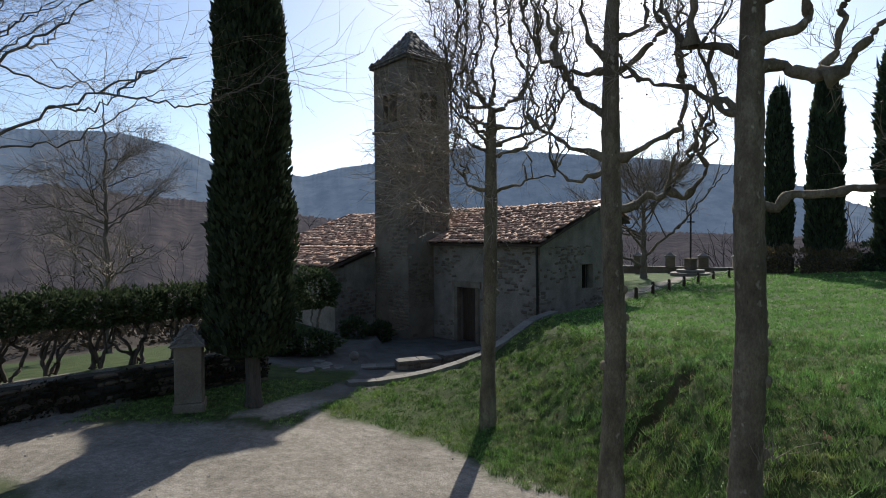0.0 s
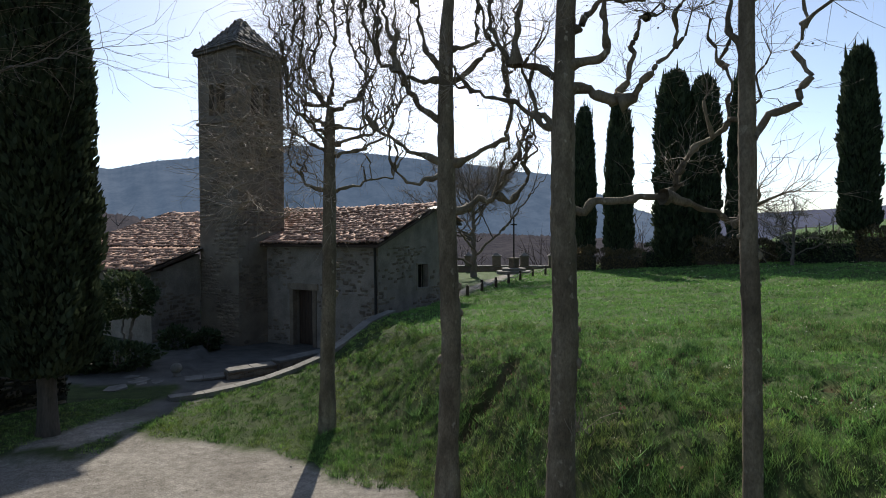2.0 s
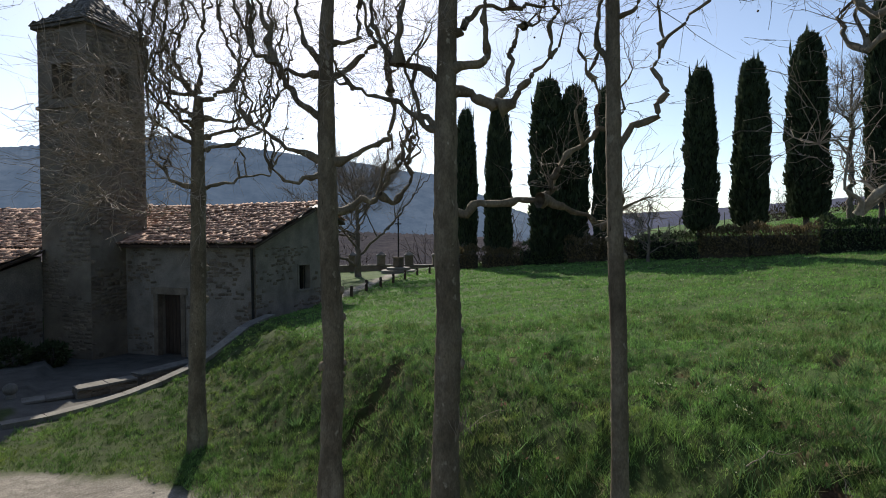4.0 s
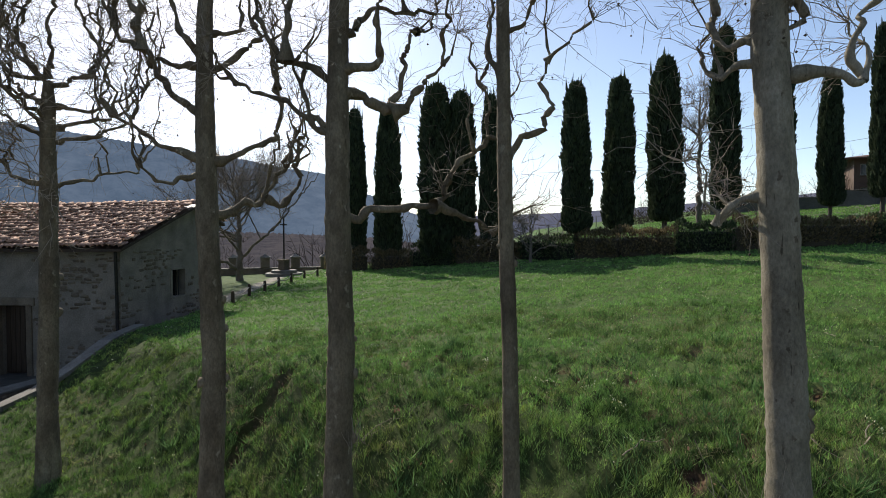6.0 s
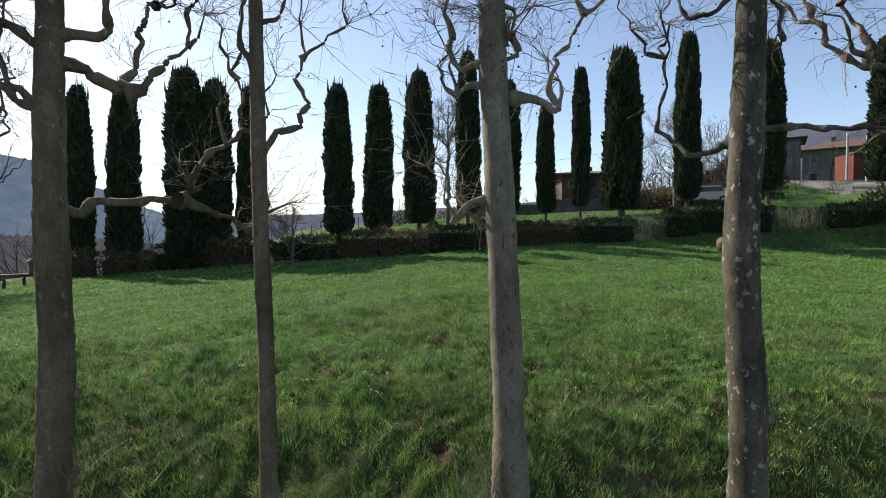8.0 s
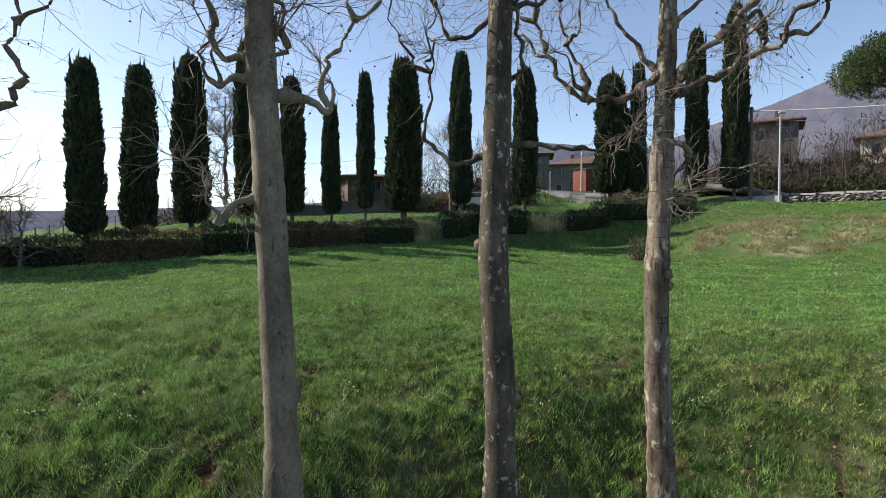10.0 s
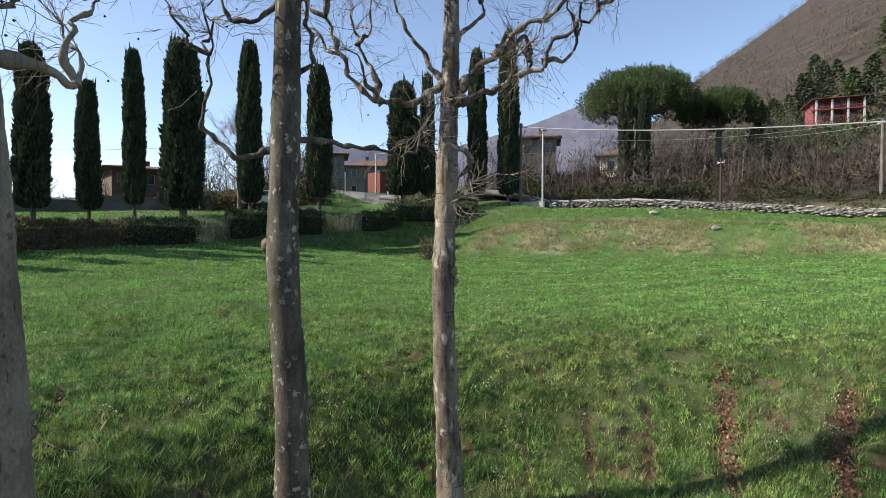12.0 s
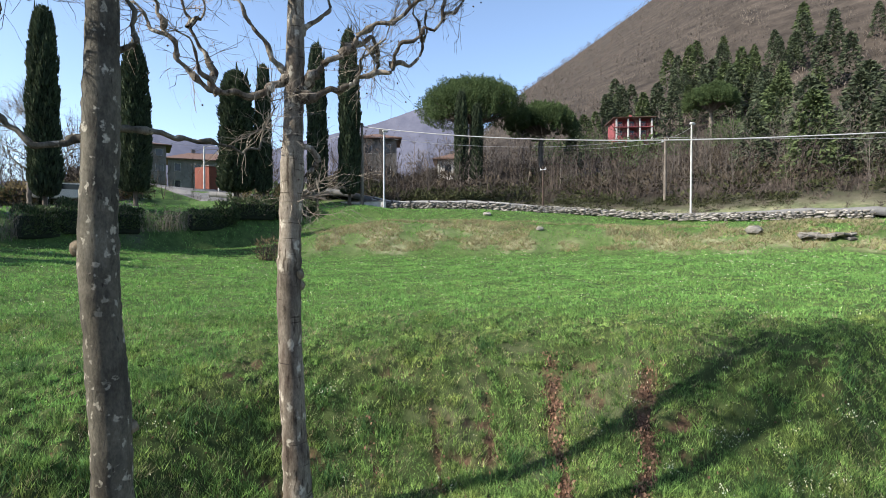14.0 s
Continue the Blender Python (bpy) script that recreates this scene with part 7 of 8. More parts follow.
umbrella_pine(54.7, -43.6, 24.2, 13.4, 5)
umbrella_pine(53.2, -54.8, 21.9, 9.4, 35)
umbrella_pine(52.0, -98.0, 30.0, 9.0, 65)
for n, (x, y, top, w) in enumerate([(49.5, -37.8, 20.2, 1.5), (48.4, -39.2, 18.8, 1.4)]):
    cx, cy, cz, _t = (float(q) for q in settled(x, y, top))
    cypress(cx, cy, cz, w, floor_z(cx, cy) + 0.9, n, "dark cypress before the umbrella pine")


def conifer(height, width, count, seed):
    """A fir: drooping sprays in whorls about a stem."""
    rng = np.random.default_rng(seed)
    t = rng.uniform(0, 1, count) ** 0.8
    a = rng.uniform(0, 6.283, count)
    tier = 0.85 + 0.12 * np.sin(t * 17 + 2 * a + seed) + 0.1 * np.sin(a * 3 + seed)
    r = width / 2 * (1 - t) ** 0.62 * tier * rng.uniform(0.35, 1.0, count) ** 0.5
    c = np.stack([r * np.cos(a), r * np.sin(a), height * (0.08 + 0.92 * t) - 0.12 * r], 1)
    return leaf_cards(c, np.stack([np.cos(a), np.sin(a), np.full(count, -0.15)], 1), height * 0.030, rng, 1.7, 0.0)


def twig_cloud(height, width, count, seed):
    """A far leafless crown: narrow upright sprays."""
    rng = np.random.default_rng(seed)
    a, t = rng.uniform(0, 6.283, count), rng.uniform(0.15, 1, count)
    r = width / 2 * np.sin(np.clip(t, 0, 1) * 2.6) * rng.uniform(0.2, 1, count)
    c = np.stack([r * np.cos(a), r * np.sin(a), t * height * 0.8], 1)
    return leaf_cards(c, np.stack([np.cos(a) * 0.5, np.sin(a) * 0.5, np.full(count, 1.2)], 1), 0.24, rng, 2.6, 0.4)


def sapling(rng, h, w, n=20, r=0.05):
    """A young leafless tree: two or three stems, thin boughs and twigs."""
    m = int(rng.integers(1, 4))
    S = arcs(rng.normal(0, 0.15, (m, 3)) * (1, 1, 0), np.stack([rng.normal(0, 0.12, m), rng.normal(0, 0.12, m), np.ones(m)], 1), h * rng.uniform(0.75, 1.05, m), rng, 6, 0.08, 0)
    out = [ribbons(S, np.tile(np.linspace(r, r * 0.2, 6), (m, 1)), int(rng.integers(999)))]
    i, k = rng.integers(0, m, n), rng.integers(1, 6, n)
    a = rng.uniform(0, 6.283, n)
    L = w * rng.uniform(0.3, 0.6, n) * (1.15 - 0.12 * k)
    B = arcs(S[i, k], np.stack([np.cos(a), np.sin(a), rng.uniform(0.5, 1.5, n)], 1), L, rng, 4, 0.2, 0.1)
    out.append(ribbons(B, np.tile(np.linspace(r * 0.45, r * 0.15, 4), (n, 1)), int(rng.integers(999))))
    q = np.repeat(np.arange(n), 3)
    T = arcs(B[q, rng.integers(1, 4, len(q))], np.repeat(B[:, -1] - B[:, 0], 3, 0) / np.repeat(L, 3)[:, None] + rng.normal(0, 0.55, (len(q), 3)), np.repeat(L, 3) * rng.uniform(0.3, 0.7, len(q)), rng, 3, 0.2, 0.15)
    out.append(ribbons(T, np.tile(np.linspace(r * 0.22, r * 0.10, 3), (len(q), 1)), int(rng.integers(999))))
    return join_np(out)


def strew(forms, count, a0, a1, d0, d1, s0, s1, rng, sink=0.2, power=1.0):
    """Copies of the forms over a stretch of the plan, by bearing and distance."""
    out = []
    for _ in range(count):
        az, d = math.radians(rng.uniform(a0, a1)), d0 + (d1 - d0) * rng.uniform(0, 1) ** power
        x, y = d * math.sin(az), d * math.cos(az)
        out.append(place(forms[rng.integers(len(forms))], x, y, gz(x, y) - sink, rng.uniform(0, 6), rng.uniform(s0, s1)))
    return out


def hillside():
    rng = np.random.default_rng(77)
    firs = [conifer(10, 5.6, 1100, s) for s in range(4)]
    cedars = [conifer(9, 7.6, 1900, 20 + s) for s in range(3)]
    dark, light = [], []
    for _ in range(105):
        az = rng.uniform(141, 173)
        d = rng.uniform(120, 175)
        if az < 148 and d > 150:
            continue
        x, y = d * math.sin(math.radians(az)), d * math.cos(math.radians(az))
        (light if rng.random() < 0.4 else dark).append(place(firs[rng.integers(4)], x, y, gz(x, y) - 0.3, rng.uniform(0, 6), rng.uniform(0.7, 1.3)))
    for k, (x, y, s) in enumerate(((20, -66, 1.05), (14, -64, 1.1), (24, -82, 1.2), (67.5, -91, 0.8), (70, -84, 0.9), (54, -62, 0.6), (8, -60, 1.3), (17, -75, 1.3), (62, -72, 0.8), (29, -63, 0.8), (21, -57, 0.95), (12, -57, 1.05), (25, -67, 1.1), (35, -84, 1.2), (40, -92, 1.2), (16, -60, 0.9))):
        (light if k % 3 == 1 else dark).append(place(cedars[rng.integers(3)], x, y, gz(x, y) - 0.3, rng.uniform(0, 6), s))
    tagged(new("conifer_wood", np_mesh("conifer_wood", *join_np(dark), M_FIR)), "dark green conifers on the hillside above the road", "conifers", kind="stuff")
    tagged(new("conifer_wood", np_mesh("conifer_wood", *join_np(light), M_FIR_LIGHT)), "lighter green cedars on the hillside above the road", "conifers", kind="stuff")
    # bare scrub and saplings between the road and the firs
    trees = [sapling(rng, 5.5, 3.6) for _ in range(7)]
    forms = [bare_bush(rng, 16, 3.0, 2.4, 0.022, 4) for _ in range(6)]
    low = [bare_bush(rng, 16, 1.4, 1.4, 0.018, 3) for _ in range(4)]
    slim = [sapling(rng, 5.5, 2.4, 24, 0.034) for _ in range(6)]
    grey = strew(slim, 130, 119, 176, 53, 80, 0.7, 1.15, rng) + strew(slim, 16, 152, 174, 53, 72, 1.2, 1.7, rng)
    tagged(new("winter_scrub", np_mesh("winter_scrub", *join_np(grey), M_SCRUB_GREY)), "grey leafless saplings above the road", "scrub", kind="stuff")
    out = strew(trees, 180, 117.5, 177, 53.5, 105, 0.6, 1.3, rng) + strew(forms, 200, 118, 177, 52.5, 90, 0.6, 1.2, rng) + strew(low, 200, 117, 176, 50.5, 57, 0.6, 1.3, rng, 0.1) + strew(low, 240, 119, 174, 44.5, 51, 0.2, 0.55, rng, 0.05) + strew(trees, 26, 113, 121, 50, 62, 0.6, 1.1, rng) + strew(forms, 24, 112, 121, 49, 58, 0.5, 0.9, rng)
    tagged(new("winter_scrub", np_mesh("winter_scrub", *join_np(out), M_SCRUB)), "dense brown leafless scrub above the road", "scrub", kind="stuff")
    # brown thickets with last year's leaves
    thick = [clump((1.5, 1.3, 1.0), 150, 0.16, 300 + s, 0.7) for s in range(4)]
    tagged(new("winter_thicket", np_mesh("winter_thicket", *join_np(strew(thick, 22, 112, 121, 50, 60, 0.6, 1.1, rng, -0.3) + strew(thick, 230, 117.5, 177, 54, 95, 0.7, 1.7, rng, -0.4)), M_THICKET)), "rounded brown winter thickets on the slope", "scrub", kind="stuff")
    # ivy and brambles along the road's upper edge
    ivy = [clump((1.6, 1.3, 0.8), 150, 0.2, 330 + s, 0.7) for s in range(4)]
    out = strew(ivy, 80, 118, 158, 50.4, 52.5, 0.35, 0.75, rng, -0.05) + strew(ivy, 60, 130, 160, 46.5, 51, 0.2, 0.5, rng, 0.0) + strew(ivy, 90, 117, 134, 50.3, 57, 0.5, 1.1, rng, -0.2) + strew(ivy, 90, 134, 177, 51.5, 75, 0.5, 1.3, rng, -0.3) + strew(ivy, 14, 142.3, 147.2, 100, 105, 1.3, 2.2, rng, -0.6)
    tagged(new("bramble_thicket", np_mesh("bramble_thicket", *join_np(out), M_IVY)), "dark green brambles and ivy among the scrub", "brambles", kind="stuff")
    # bare growth along the street behind the cypress row
    out = strew(trees, 46, 58, 104, 50, 72, 0.45, 0.85, rng) + strew(trees, 30, 104, 112, 50, 62, 0.5, 0.95, rng) + strew(trees, 70, 82, 96, 54, 75, 0.9, 1.4, rng) + strew(forms, 60, 58, 104, 47.5, 62, 0.4, 0.8, rng)
    tagged(new("winter_scrub", np_mesh("winter_scrub", *join_np(out), M_SCRUB)), "bare saplings along the street behind the cypresses", "scrub", kind="stuff")
    tagged(new("winter_thicket", np_mesh("winter_thicket", *join_np(strew(thick, 60, 58, 96, 48, 60, 0.5, 1.0, rng, -0.3) + strew(thick, 90, 80, 96, 54, 80, 1.0, 1.8, rng, -0.8)), M_THICKET)), "brown thickets along the street behind the cypresses", "scrub", kind="stuff")
    round_ = [clump((1.9, 1.8, 1.5), 420, 0.17, 350 + s, 0.6) for s in range(3)]
    out = strew(round_, 12, 136, 147, 78, 100, 0.8, 1.5, rng, -2.2) + strew(round_, 26, 148, 174, 75, 118, 0.9, 1.7, rng, -2.5)
    tagged(new("evergreen_thicket", np_mesh("evergreen_thicket", *join_np(out), M_PINE)), "rounded evergreen oaks and pines on the slope", "evergreens", kind="stuff")
    # leafless wood on the mountain
    crowns = [twig_cloud(8.0, 6.0, 60, s) for s in range(5)]
    tagged(new("mountain_wood", np_mesh("mountain_wood", *join_np(strew(crowns, 2500, 122, 178, 105, 605, 0.6, 1.15, rng, 1.0, 0.8)), M_MOUNTAIN)), "leafless brown woods on the mountain slope", "woods", kind="stuff")
    # woods in the valley behind the church and cross
    out = strew(trees, 150, -60, -6, 42, 150, 0.9, 2.0, rng) + strew(trees, 70, 6, 50, 52, 190, 0.8, 1.6, rng) + strew(forms, 90, -60, 45, 44, 120, 0.7, 1.6, rng)
    tagged(new("valley_wood", np_mesh("valley_wood", *join_np(out), M_SCRUB)), "bare brown woods in the valley", "woods", kind="stuff")
    tagged(new("valley_thicket", np_mesh("valley_thicket", *join_np(strew(thick, 240, -62, -9, 34, 90, 0.7, 2.0, rng, -0.3)), M_THICKET)), "brown undergrowth in the valley", "scrub", kind="stuff")


M_THICKET = leafy("thicket_leaves", (0.032, 0.026, 0.02), (0.092, 0.074, 0.056), 0.12)
M_IVY = leafy("bramble_leaves", (0.028, 0.034, 0.017), (0.07, 0.074, 0.036), 0.15)


hillside()


def cliff():
    """Grey crags near the mountain's crest."""
    rng = np.random.default_rng(19)
    bm = bmesh.new()
    for k in range(26):
        az, d = math.radians(rng.uniform(149, 163)), rng.uniform(470, 590)
        x, y = d * math.sin(az), d * math.cos(az)
        z = gz(x, y)
        g = bmesh.ops.create_icosphere(bm, subdivisions=2, radius=1.0)
        for v in g["verts"]:
            q = 1 + 0.35 * math.sin(5 * v.co.x + 3 * v.co.z + k) * math.sin(4 * v.co.y + k)
            v.co = Vector((x + v.co.x * 9 * q * rng.uniform(0.9, 1.1), y + v.co.y * 9 * q, z + 3 + v.co.z * 10 * q))
    tagged(part("crags", bm, M_CRAG), "grey rock crags high on the mountain", "rocks", kind="stuff")


M_CRAG = grainy("crag_rock", (0.10, 0.095, 0.09), (0.24, 0.23, 0.215), 0.15, 0.95, 0.3, 1.2)
cliff()


# ---- meadow's right edge ----
def rocks():
    for x, y, s, lab in ((15.13, -32.49, 0.5, "lone grey boulder on the dry bank"), (31.09, -26.01, 0.34, "small pale rock in the grass"), (25.52, -25.81, 0.27, "small dark rock in the grass")):
        bm = bmesh.new()
        bmesh.ops.create_icosphere(bm, subdivisions=2, radius=s)
        rg = random.Random(int(x))
        for v in bm.verts:
            v.co *= rg.uniform(0.8, 1.1)
            v.co.z *= 0.6
        tagged(part("boulder", bm, M_FIELDSTONE, at=pose(x, y, gz(x, y) + s * 0.25)), lab, "boulder")
    rg = random.Random(9)
    ob = thing("rock_pile", 11.88, -33.0, gz(11.88, -33.0), "low heap of flat grey stones on the bank", "rock pile", rz=20)
    for i in range(26):
        bm = bmesh.new()
        box(bm, -0.3, -0.2, -0.07, 0.3, 0.2, 0.07, 0.04)
        for v in bm.verts:
            v.co *= rg.uniform(0.85, 1.15)
        part("stone", bm, M_FIELDSTONE, ob, at=pose(rg.uniform(-1.2, 1.2), rg.uniform(-0.4, 0.4), rg.uniform(0, 0.2), rg.uniform(-15, 15), rg.uniform(-15, 15), rg.uniform(0, 180)))


rocks()


def green_gate():
    x, y = 11.0, -41.6
    ob = thing("field_gate", x, y, gz(x, y) - 0.05, "green wire-mesh gate and fence beside the road", "gate", rz=-160)
    for u in (0.0, 1.6, 3.2, 4.8, 6.4):
        attach("post", tube_mesh("post", [(u, 0, -0.2), (u, 0, 1.6)], [0.05, 0.05], 8, M_GREENPAINT), ob)
    for z in (0.1, 0.8, 1.5):
        attach("rail", tube_mesh("rail", [(0, 0, z), (3.2, 0, z), (6.4, 0, z)], [0.025] * 3, 6, M_GREENPAINT), ob)
    m = 64
    P = np.array([[(i * 0.1, 0, 0.1), (i * 0.1, 0, 1.5)] for i in range(m)])
    attach("mesh_wires", np_mesh("mesh_wires", *tubes(P, np.full((m, 2), 0.008), 3), M_GREENPAINT), ob, kind="stuff")


M_GREENPAINT = grainy("green_paint", (0.02, 0.12, 0.07), (0.035, 0.18, 0.11), 4, 0.6, 0.002, 50)
green_gate()


# ---- grass ----
def grass_material(name, c1, c2, patchy, grain, low, trans=0.5):
    m = leafy(name, c1, c2, trans, 0.5)
    n, l = m.node_tree.nodes, m.node_tree.links
    fine = ramp(n, l, noise_node(n, l, grain, 3, 0.6), [(0.34, (low, low * 1.08, low * 1.15)), (0.5, (0.95, 0.95, 0.9)), (0.66, (1.45, 1.42, 1.3))])
    patch = ramp(n, l, noise_node(n, l, 1.1, 4, 0.65), [(0.34, (1.5, 1.06, 1.05)), (0.5, (1.0, 1.0, 1.0)), (0.66, (0.78, 0.9, 0.85))])
    for node in list(n):
        if node.type in ("BSDF_PRINCIPLED", "BSDF_TRANSLUCENT"):
            sock = node.inputs[0]
            old = sock.links[0].from_socket
            l.new(mix(n, l, 1.0, mix(n, l, patchy, old, patch, "MULTIPLY"), fine, "MULTIPLY"), sock)
    return m


M_GRASS = grass_material("grass_blades", (0.074, 0.150, 0.047), (0.31, 0.46, 0.15), 0.6, 6.5, 0.28, 0.16)
M_MEADOW = grass_material("meadow_blades", (0.137, 0.272, 0.086), (0.214, 0.387, 0.12), 0.25, 10.0, 0.6, 0.34)
M_CLUMP = grass_material("clump_blades", (0.042, 0.088, 0.03), (0.215, 0.345, 0.115), 0.8, 6.5, 0.4, 0.16)
M_STRAW = leafy("dry_stalks", (0.19, 0.165, 0.085), (0.42, 0.38, 0.24), 0.3, 0.7)


def blades(x, y, length, width, rng, per=4, lean=0.45):
    n = len(x) * per
    bx, by = np.repeat(x, per) + rng.normal(0, 0.02, n), np.repeat(y, per) + rng.normal(0, 0.02, n)
    z = ground_z(bx, by) - 0.015
    L = np.repeat(length, per) * rng.uniform(0.5, 1.2, n)
    W = np.repeat(width, per)
    a = rng.uniform(0, 6.283, n)
    t = rng.normal(0, lean, (n, 2))
    v = np.empty((n, 3, 3))
    v[:, 0] = np.stack([bx - np.cos(a) * W, by - np.sin(a) * W, z], 1)
    v[:, 1] = np.stack([bx + np.cos(a) * W, by + np.sin(a) * W, z], 1)
    v[:, 2] = np.stack([bx + t[:, 0] * L, by + t[:, 1] * L, z + L], 1)
    return v.reshape(-1, 3), np.arange(3 * n).reshape(n, 3)


def scatter(n, d0, d1, a0, a1, power, rng):
    d = d0 + (d1 - d0) * rng.uniform(0, 1, n) ** power
    az = np.radians(rng.uniform(a0, a1, n))
    return d * np.sin(az), d * np.cos(az), d


def on_turf(x, y):
    d, az = np.hypot(x, y), np.degrees(np.arctan2(x, y))
    foot = np.interp(az, BEARINGS, TURF)
    ok = (x > np.where(y > 11, np.minimum(-3.3 + (y - 11.5) * 0.5, -2.3), -2.6)) & (d > foot + 0.05 + 0.3 * waves(x, y, 0.9, 1)) & (court_side(x, y) < -0.2)
    ditch = (furrow(x, y) < 0.17) & (x > 2.8) & (x < 5.2)
    rill = np.zeros(len(x), bool)
    for a0, w, r0, r1 in RILLS:
        rill |= (np.abs(az - a0 + 1.5 * waves(x, y, 2.5, 8)) < (0.55 + 0.3 * waves(x, y, 0.3, 77)) * w) & (d < r1) & (d > r0)
    worn = bare_spots(x, y) > 0.25 + 0.5 * np.abs(np.sin(57 * x + 31 * y))
    return ok & ~ditch & ~rill & ~worn


def build_grass():
    rng = np.random.default_rng(5)
    # rough bank
    x, y, d = scatter(230000, 3.8, 22, -24, 172, 0.8, rng)
    crest = np.interp(np.degrees(np.arctan2(x, y)), BEARINGS, CREST)
    k = on_turf(x, y) & (rng.random(len(x)) > 0.9 * smooth(crest - 0.8, crest + 2.0, d))
    x, y, d = x[k], y[k], d[k]
    tuft = np.clip(1 + 0.9 * waves(x, y, 0.8, 11) + 0.6 * waves(x, y, 0.3, 12), 0.5, 2.4)
    v, f = blades(x, y, 0.074 * tuft * (1 + 0.3 * (d < 10)), 0.0035 + 0.0003 * d, rng, 4)
    tagged(new("grass", np_mesh("grass", v, f, M_GRASS)), "rough tufted green grass on the bank", "grass", kind="stuff")
    # taller clumps among it
    x, y, d = scatter(8000, 4.2, 15, 2, 172, 0.85, rng)
    k = on_turf(x, y) & (waves(x, y, 1.7, 21) > -0.15)
    x, y = np.repeat(x[k], 10), np.repeat(y[k], 10)
    x, y = x + rng.normal(0, 0.05, len(x)), y + rng.normal(0, 0.05, len(y))
    v, f = blades(x, y, 0.165 * rng.uniform(0.4, 1.3, len(x)), np.full(len(x), 0.0046), rng, 3, 0.5)
    tagged(new("grass_clumps", np_mesh("grass_clumps", v, f, M_CLUMP)), "taller leaning grass clumps on the bank", "grass", kind="stuff")
    # meadow
    x, y, d = scatter(230000, 5.8, 46, -24, 170, 1.0, rng)
    crest = np.interp(np.degrees(np.arctan2(x, y)), BEARINGS, CREST)
    far_bank = 1.2 * smooth(95, 115, np.degrees(np.arctan2(x, y)))
    k = on_turf(x, y) & (rng.random(len(x)) < smooth(crest - 1.2 + far_bank, crest + 1.2 + far_bank, d))
    x, y, d = x[k], y[k], d[k]
    v, f = blades(x, y, 0.09 * np.clip(1 + 0.7 * waves(x, y, 1.6, 13), 0.4, 2), 0.004 + 0.0006 * d, rng, 3)
    tagged(new("grass", np_mesh("grass", v, f, M_MEADOW)), "short bright green meadow grass", "grass", kind="stuff")
    # dry stalks on bank and terrace
    x, y, d = scatter(24000, 4.5, 15, 5, 170, 0.9, rng)
    k = on_turf(x, y) & (waves(x, y, 3.5, 6) + 0.8 * waves(x, y, 0.7, 7) > -0.05)
    v1 = blades(x[k], y[k], np.full(k.sum(), 0.12), np.full(k.sum(), 0.004), rng, 4, 0.8)
    x, y, d = scatter(14000, 34, 38, 112, 168, 1.0, rng)
    k = 0.7 * waves(x, y, 5, 5) + 0.6 * waves(x, y, 1.5, 25) > -0.08
    v2 = blades(x[k], y[k], np.full(k.sum(), 0.22), np.full(k.sum(), 0.02), rng, 3, 0.7)
    tagged(new("dry_grass", np_mesh("dry_grass", *join_np([v1, v2]), M_STRAW)), "dry straw-coloured grass stalks", "dry grass", kind="stuff")
    # primroses and daisies
    x, y, d = scatter(5000, 4.5, 34, 8, 168, 1.0, rng)
    k = on_turf(x, y) & (waves(x, y, 2.2, 15) > np.where(d < 12, 0.05, -0.1))
    c = np.stack([x[k], y[k], ground_z(x[k], y[k]) + 0.07], 1)
    c = np.repeat(c, 3, 0) + rng.normal(0, 0.03, (3 * k.sum(), 3)) * np.array([1, 1, 0.3])
    v, f = leaf_cards(c, np.tile([0, 0, 1.0], (len(c), 1)), 0.008 + 0.0007 * np.hypot(c[:, 0], c[:, 1]), rng, 1.0, 0)
    tagged(new("wild_flowers", np_mesh("wild_flowers", v, f, M_PRIMROSE)), "small pale primroses and daisies in the grass", "flowers", kind="stuff")
    # primrose clumps
    n = 34
    az = np.radians(np.concatenate([rng.uniform(138, 166, 18), rng.uniform(30, 138, 16)]))
    d = np.concatenate([rng.uniform(8.0, 10.6, 18), rng.uniform(6.6, 10.0, 16)])
    x, y = np.repeat(d * np.sin(az), 26), np.repeat(d * np.cos(az), 26)
    s = np.repeat(rng.uniform(0.04, 0.13, n), 26)
    x, y = x + rng.normal(0, 1, len(x)) * s, y + rng.normal(0, 1, len(y)) * s
    c = np.stack([x, y, ground_z(x, y) + rng.uniform(0.07, 0.13, len(x))], 1)
    v, f = leaf_cards(c, np.tile([0, 0, 1.0], (len(c), 1)), 0.020, rng, 1.0, 0)
    tagged(new("primroses", np_mesh("primroses", v, f, M_PRIMROSE)), "clumps of pale yellow primroses on the bank", "flowers", kind="stuff")
    # coarse weeds in dark tufts
    az = np.radians(np.concatenate([[70.5, 71.5, 69.0, 14.0, 16.5], rng.uniform(10, 165, 75)]))
    d = np.concatenate([[9.2, 9.5, 9.0, 10.5, 10.2], rng.uniform(5.5, 11.5, 75)])
    x, y = np.repeat(d * np.sin(az), 40), np.repeat(d * np.cos(az), 40)
    s = np.repeat(rng.uniform(0.05, 0.16, 80), 40)
    x, y = x + rng.normal(0, 1, len(x)) * s, y + rng.normal(0, 1, len(y)) * s
    k = on_turf(x, y)
    v, f = blades(x[k], y[k], rng.uniform(0.16, 0.34, k.sum()), np.full(k.sum(), 0.009), rng, 2, 0.6)
    tagged(new("coarse_weeds", np_mesh("coarse_weeds", v, f, M_WEED)), "dark tufts of coarse weeds on the bank", "weeds", kind="stuff")
    # fallen leaves
    x, y, d = scatter(2600, 4.5, 11, 8, 168, 1.0, rng)
    k = (d > 4) & (waves(x, y, 2.0, 16) > 0.0)
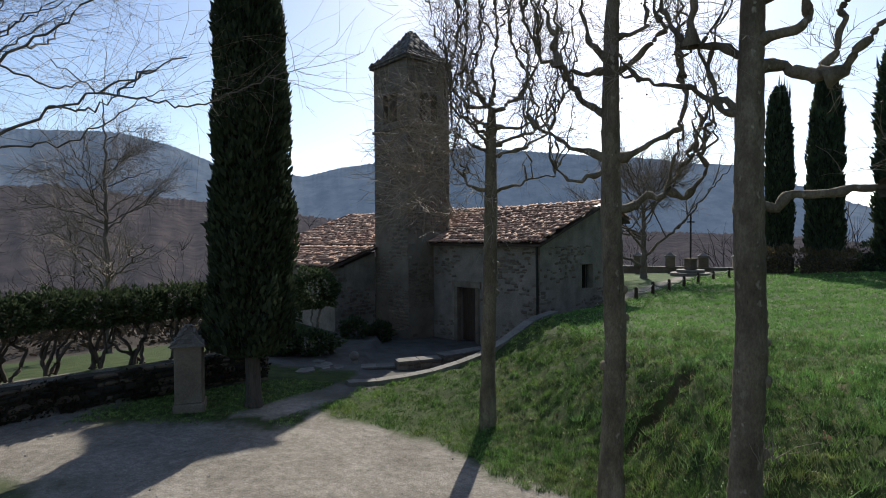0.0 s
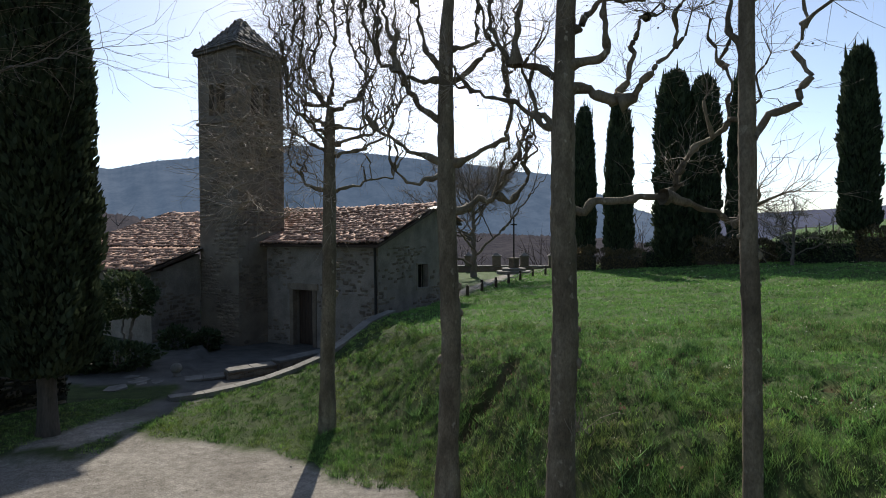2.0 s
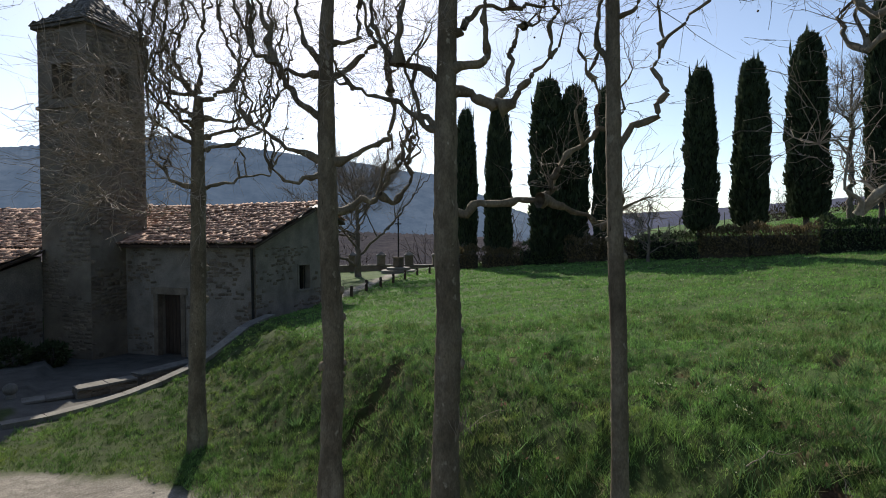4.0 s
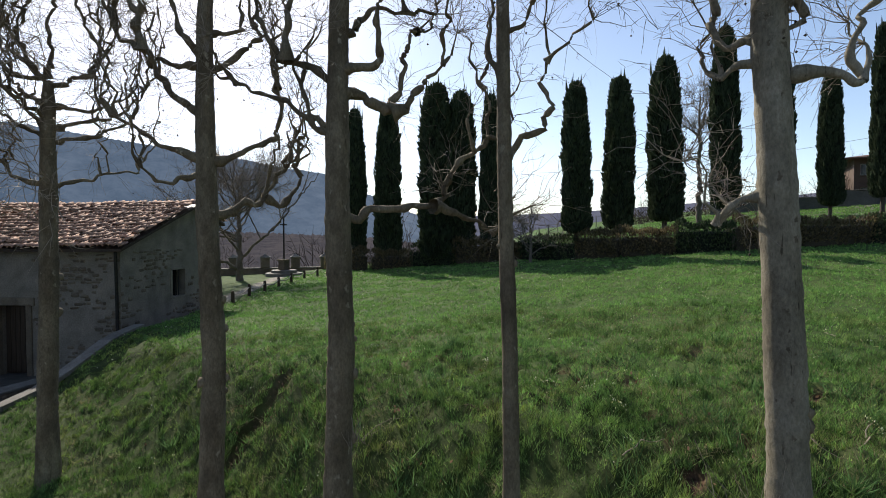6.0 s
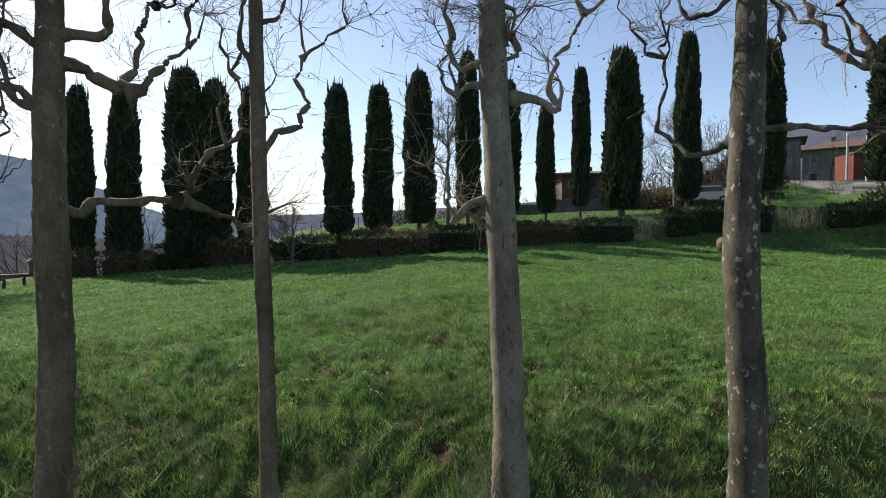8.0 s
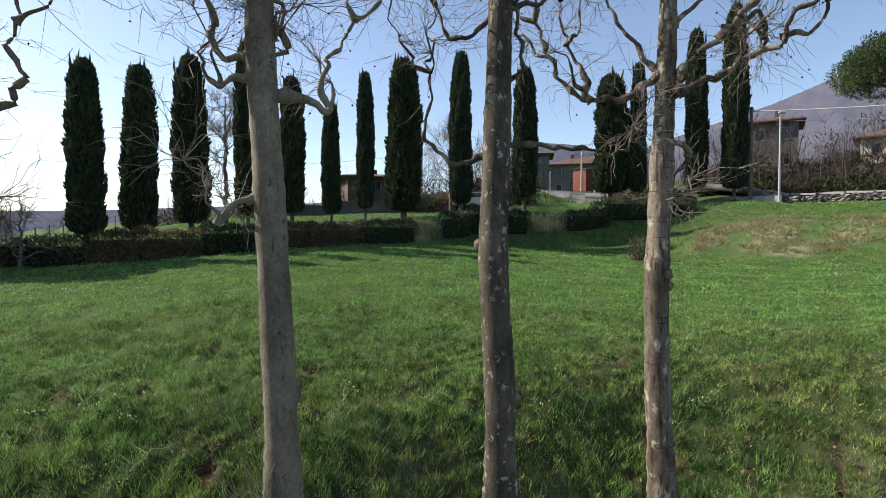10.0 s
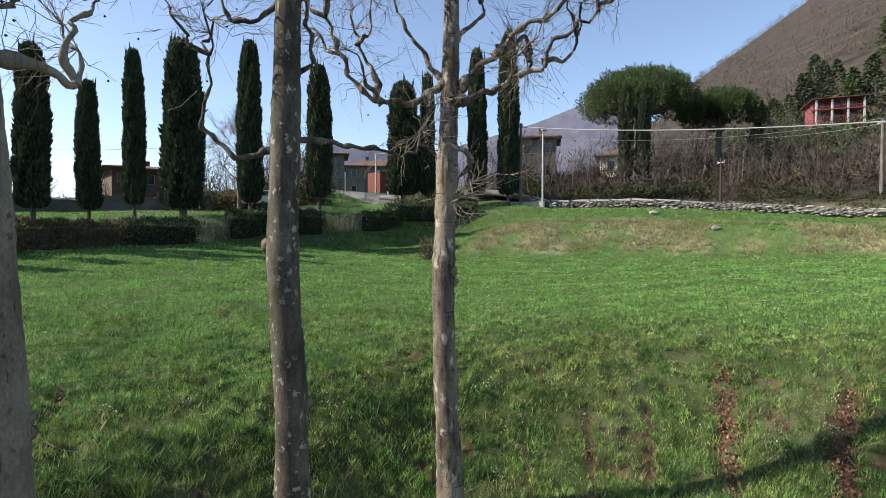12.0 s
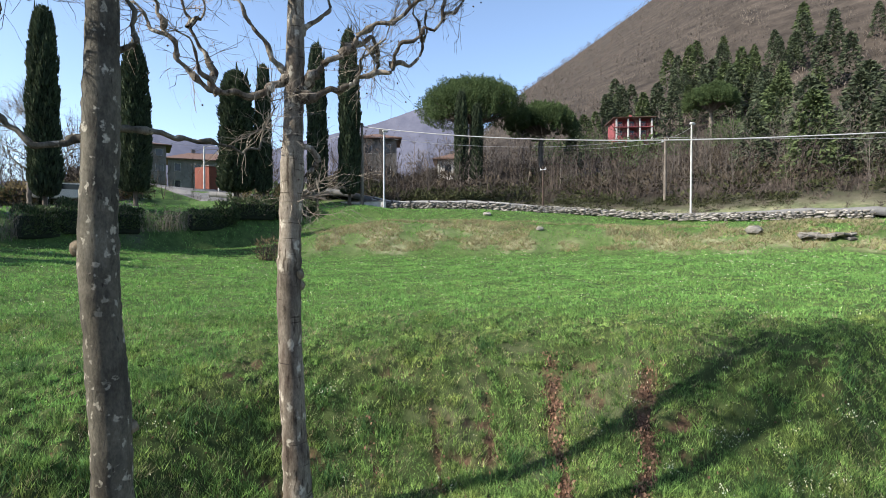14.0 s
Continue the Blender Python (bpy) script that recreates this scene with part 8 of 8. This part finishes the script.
    # and more of them in the worn rills down the bank
    a0, dd = np.repeat([q[0] for q in RILLS], [900, 900, 90, 90, 90]), rng.uniform(6.8, 11.2, 2070)
    xr, yr = dd * np.sin(np.radians(a0)), dd * np.cos(np.radians(a0))
    ar = np.radians(a0 - 1.5 * waves(xr, yr, 2.5, 8) + rng.normal(0, 0.55, 2070))
    x, y = np.concatenate([x[k], dd * np.sin(ar)]), np.concatenate([y[k], dd * np.cos(ar)])
    c = np.stack([x, y, ground_z(x, y) + rng.uniform(-0.05, 0.06, len(x))], 1)
    v, f = leaf_cards(c, np.tile([0, 0, 1.0], (len(c), 1)), 0.04, rng, 1.0, 0)
    tagged(new("fallen_leaves", np_mesh("fallen_leaves", v, f, M_DEADLEAF)), "scattered brown fallen leaves", "leaves", kind="stuff")
    # verge by the pillar
    x, y = rng.uniform(-7.4, -3.0, 8000), rng.uniform(10.2, 14.5, 8000)
    k = (y > 10.8 + 0.05 * x + 0.3 * waves(x, y, 1.1, 1)) & (np.abs(x - (-3.75 + (y - 11.5) * 0.5)) > 0.5) & (y - x < 18.7)
    v, f = blades(x[k], y[k], np.full(k.sum(), 0.05), np.full(k.sum(), 0.009), rng, 4)
    tagged(new("grass", np_mesh("grass", v, f, M_GRASS)), "short trodden grass round the wayside pillar", "grass", kind="stuff")


M_WEED = grass_material("weed_blades", (0.045, 0.10, 0.04), (0.15, 0.27, 0.11), 0.3, 6.5, 0.5)
M_PRIMROSE = leafy("petals", (0.62, 0.60, 0.28), (0.8, 0.8, 0.7), 0.3)
M_DEADLEAF = leafy("dead_leaves", (0.10, 0.055, 0.04), (0.34, 0.20, 0.145), 0.2)
build_grass()


def fallen_twigs():
    """Thin pale sticks dropped from the planes."""
    rng = np.random.default_rng(33)
    for k in range(8):
        az, d = math.radians(rng.uniform(35, 160)), rng.uniform(6.5, 13.0)
        x, y, a = d * math.sin(az), d * math.cos(az), rng.uniform(0, 6.28)
        L = rng.uniform(0.25, 0.6)
        p = []
        for t in np.linspace(0, 1, 7):
            px, py = x + L * t * math.cos(a) + rng.normal(0, 0.02), y + L * t * math.sin(a) + rng.normal(0, 0.02)
            p.append((px, py, gz(px, py) + 0.07 + rng.uniform(0, 0.02)))
        tagged(attach("fallen_twig", tube_mesh("fallen_twig", p, np.linspace(0.009, 0.003, 7), 5, M_TWIG_PALE)), "thin pale fallen twig in the grass", "twig", "fallen twigs")


fallen_twigs()


def pebbles():
    rng = np.random.default_rng(6)
    n = 3800
    x, y = rng.uniform(-10, 3, n), rng.uniform(3.5, 12.5, n)
    d, az = np.hypot(x, y), np.degrees(np.arctan2(x, y))
    k = (d < np.interp(az, BEARINGS, TURF) - 0.1) & (y < 10.5 + 0.05 * x)
    x, y = x[k], y[k]
    s = rng.uniform(0.004, 0.012, len(x)) * (1 + (rng.random(len(x)) < 0.02) * 1.2)
    o = np.array([(1, 0, 0), (-0.9, 0.2, 0), (0.1, 0.9, 0), (0, -1, 0), (0.1, 0, 0.6), (0, 0, -0.5)])
    v = o[None] * s[:, None, None] * rng.uniform(0.7, 1.3, (len(x), 6, 1)) + np.stack([x, y, 0.006 + 0 * x], 1)[:, None]
    f = np.array([(0, 2, 4), (2, 1, 4), (1, 3, 4), (3, 0, 4), (2, 0, 5), (1, 2, 5), (3, 1, 5), (0, 3, 5)])[None] + 6 * np.arange(len(x))[:, None, None]
    tagged(new("gravel", np_mesh("gravel", v.reshape(-1, 3), f.reshape(-1, 3), M_PALESTONE)), "loose pale gravel stones on the yard", "gravel", kind="stuff")


pebbles()


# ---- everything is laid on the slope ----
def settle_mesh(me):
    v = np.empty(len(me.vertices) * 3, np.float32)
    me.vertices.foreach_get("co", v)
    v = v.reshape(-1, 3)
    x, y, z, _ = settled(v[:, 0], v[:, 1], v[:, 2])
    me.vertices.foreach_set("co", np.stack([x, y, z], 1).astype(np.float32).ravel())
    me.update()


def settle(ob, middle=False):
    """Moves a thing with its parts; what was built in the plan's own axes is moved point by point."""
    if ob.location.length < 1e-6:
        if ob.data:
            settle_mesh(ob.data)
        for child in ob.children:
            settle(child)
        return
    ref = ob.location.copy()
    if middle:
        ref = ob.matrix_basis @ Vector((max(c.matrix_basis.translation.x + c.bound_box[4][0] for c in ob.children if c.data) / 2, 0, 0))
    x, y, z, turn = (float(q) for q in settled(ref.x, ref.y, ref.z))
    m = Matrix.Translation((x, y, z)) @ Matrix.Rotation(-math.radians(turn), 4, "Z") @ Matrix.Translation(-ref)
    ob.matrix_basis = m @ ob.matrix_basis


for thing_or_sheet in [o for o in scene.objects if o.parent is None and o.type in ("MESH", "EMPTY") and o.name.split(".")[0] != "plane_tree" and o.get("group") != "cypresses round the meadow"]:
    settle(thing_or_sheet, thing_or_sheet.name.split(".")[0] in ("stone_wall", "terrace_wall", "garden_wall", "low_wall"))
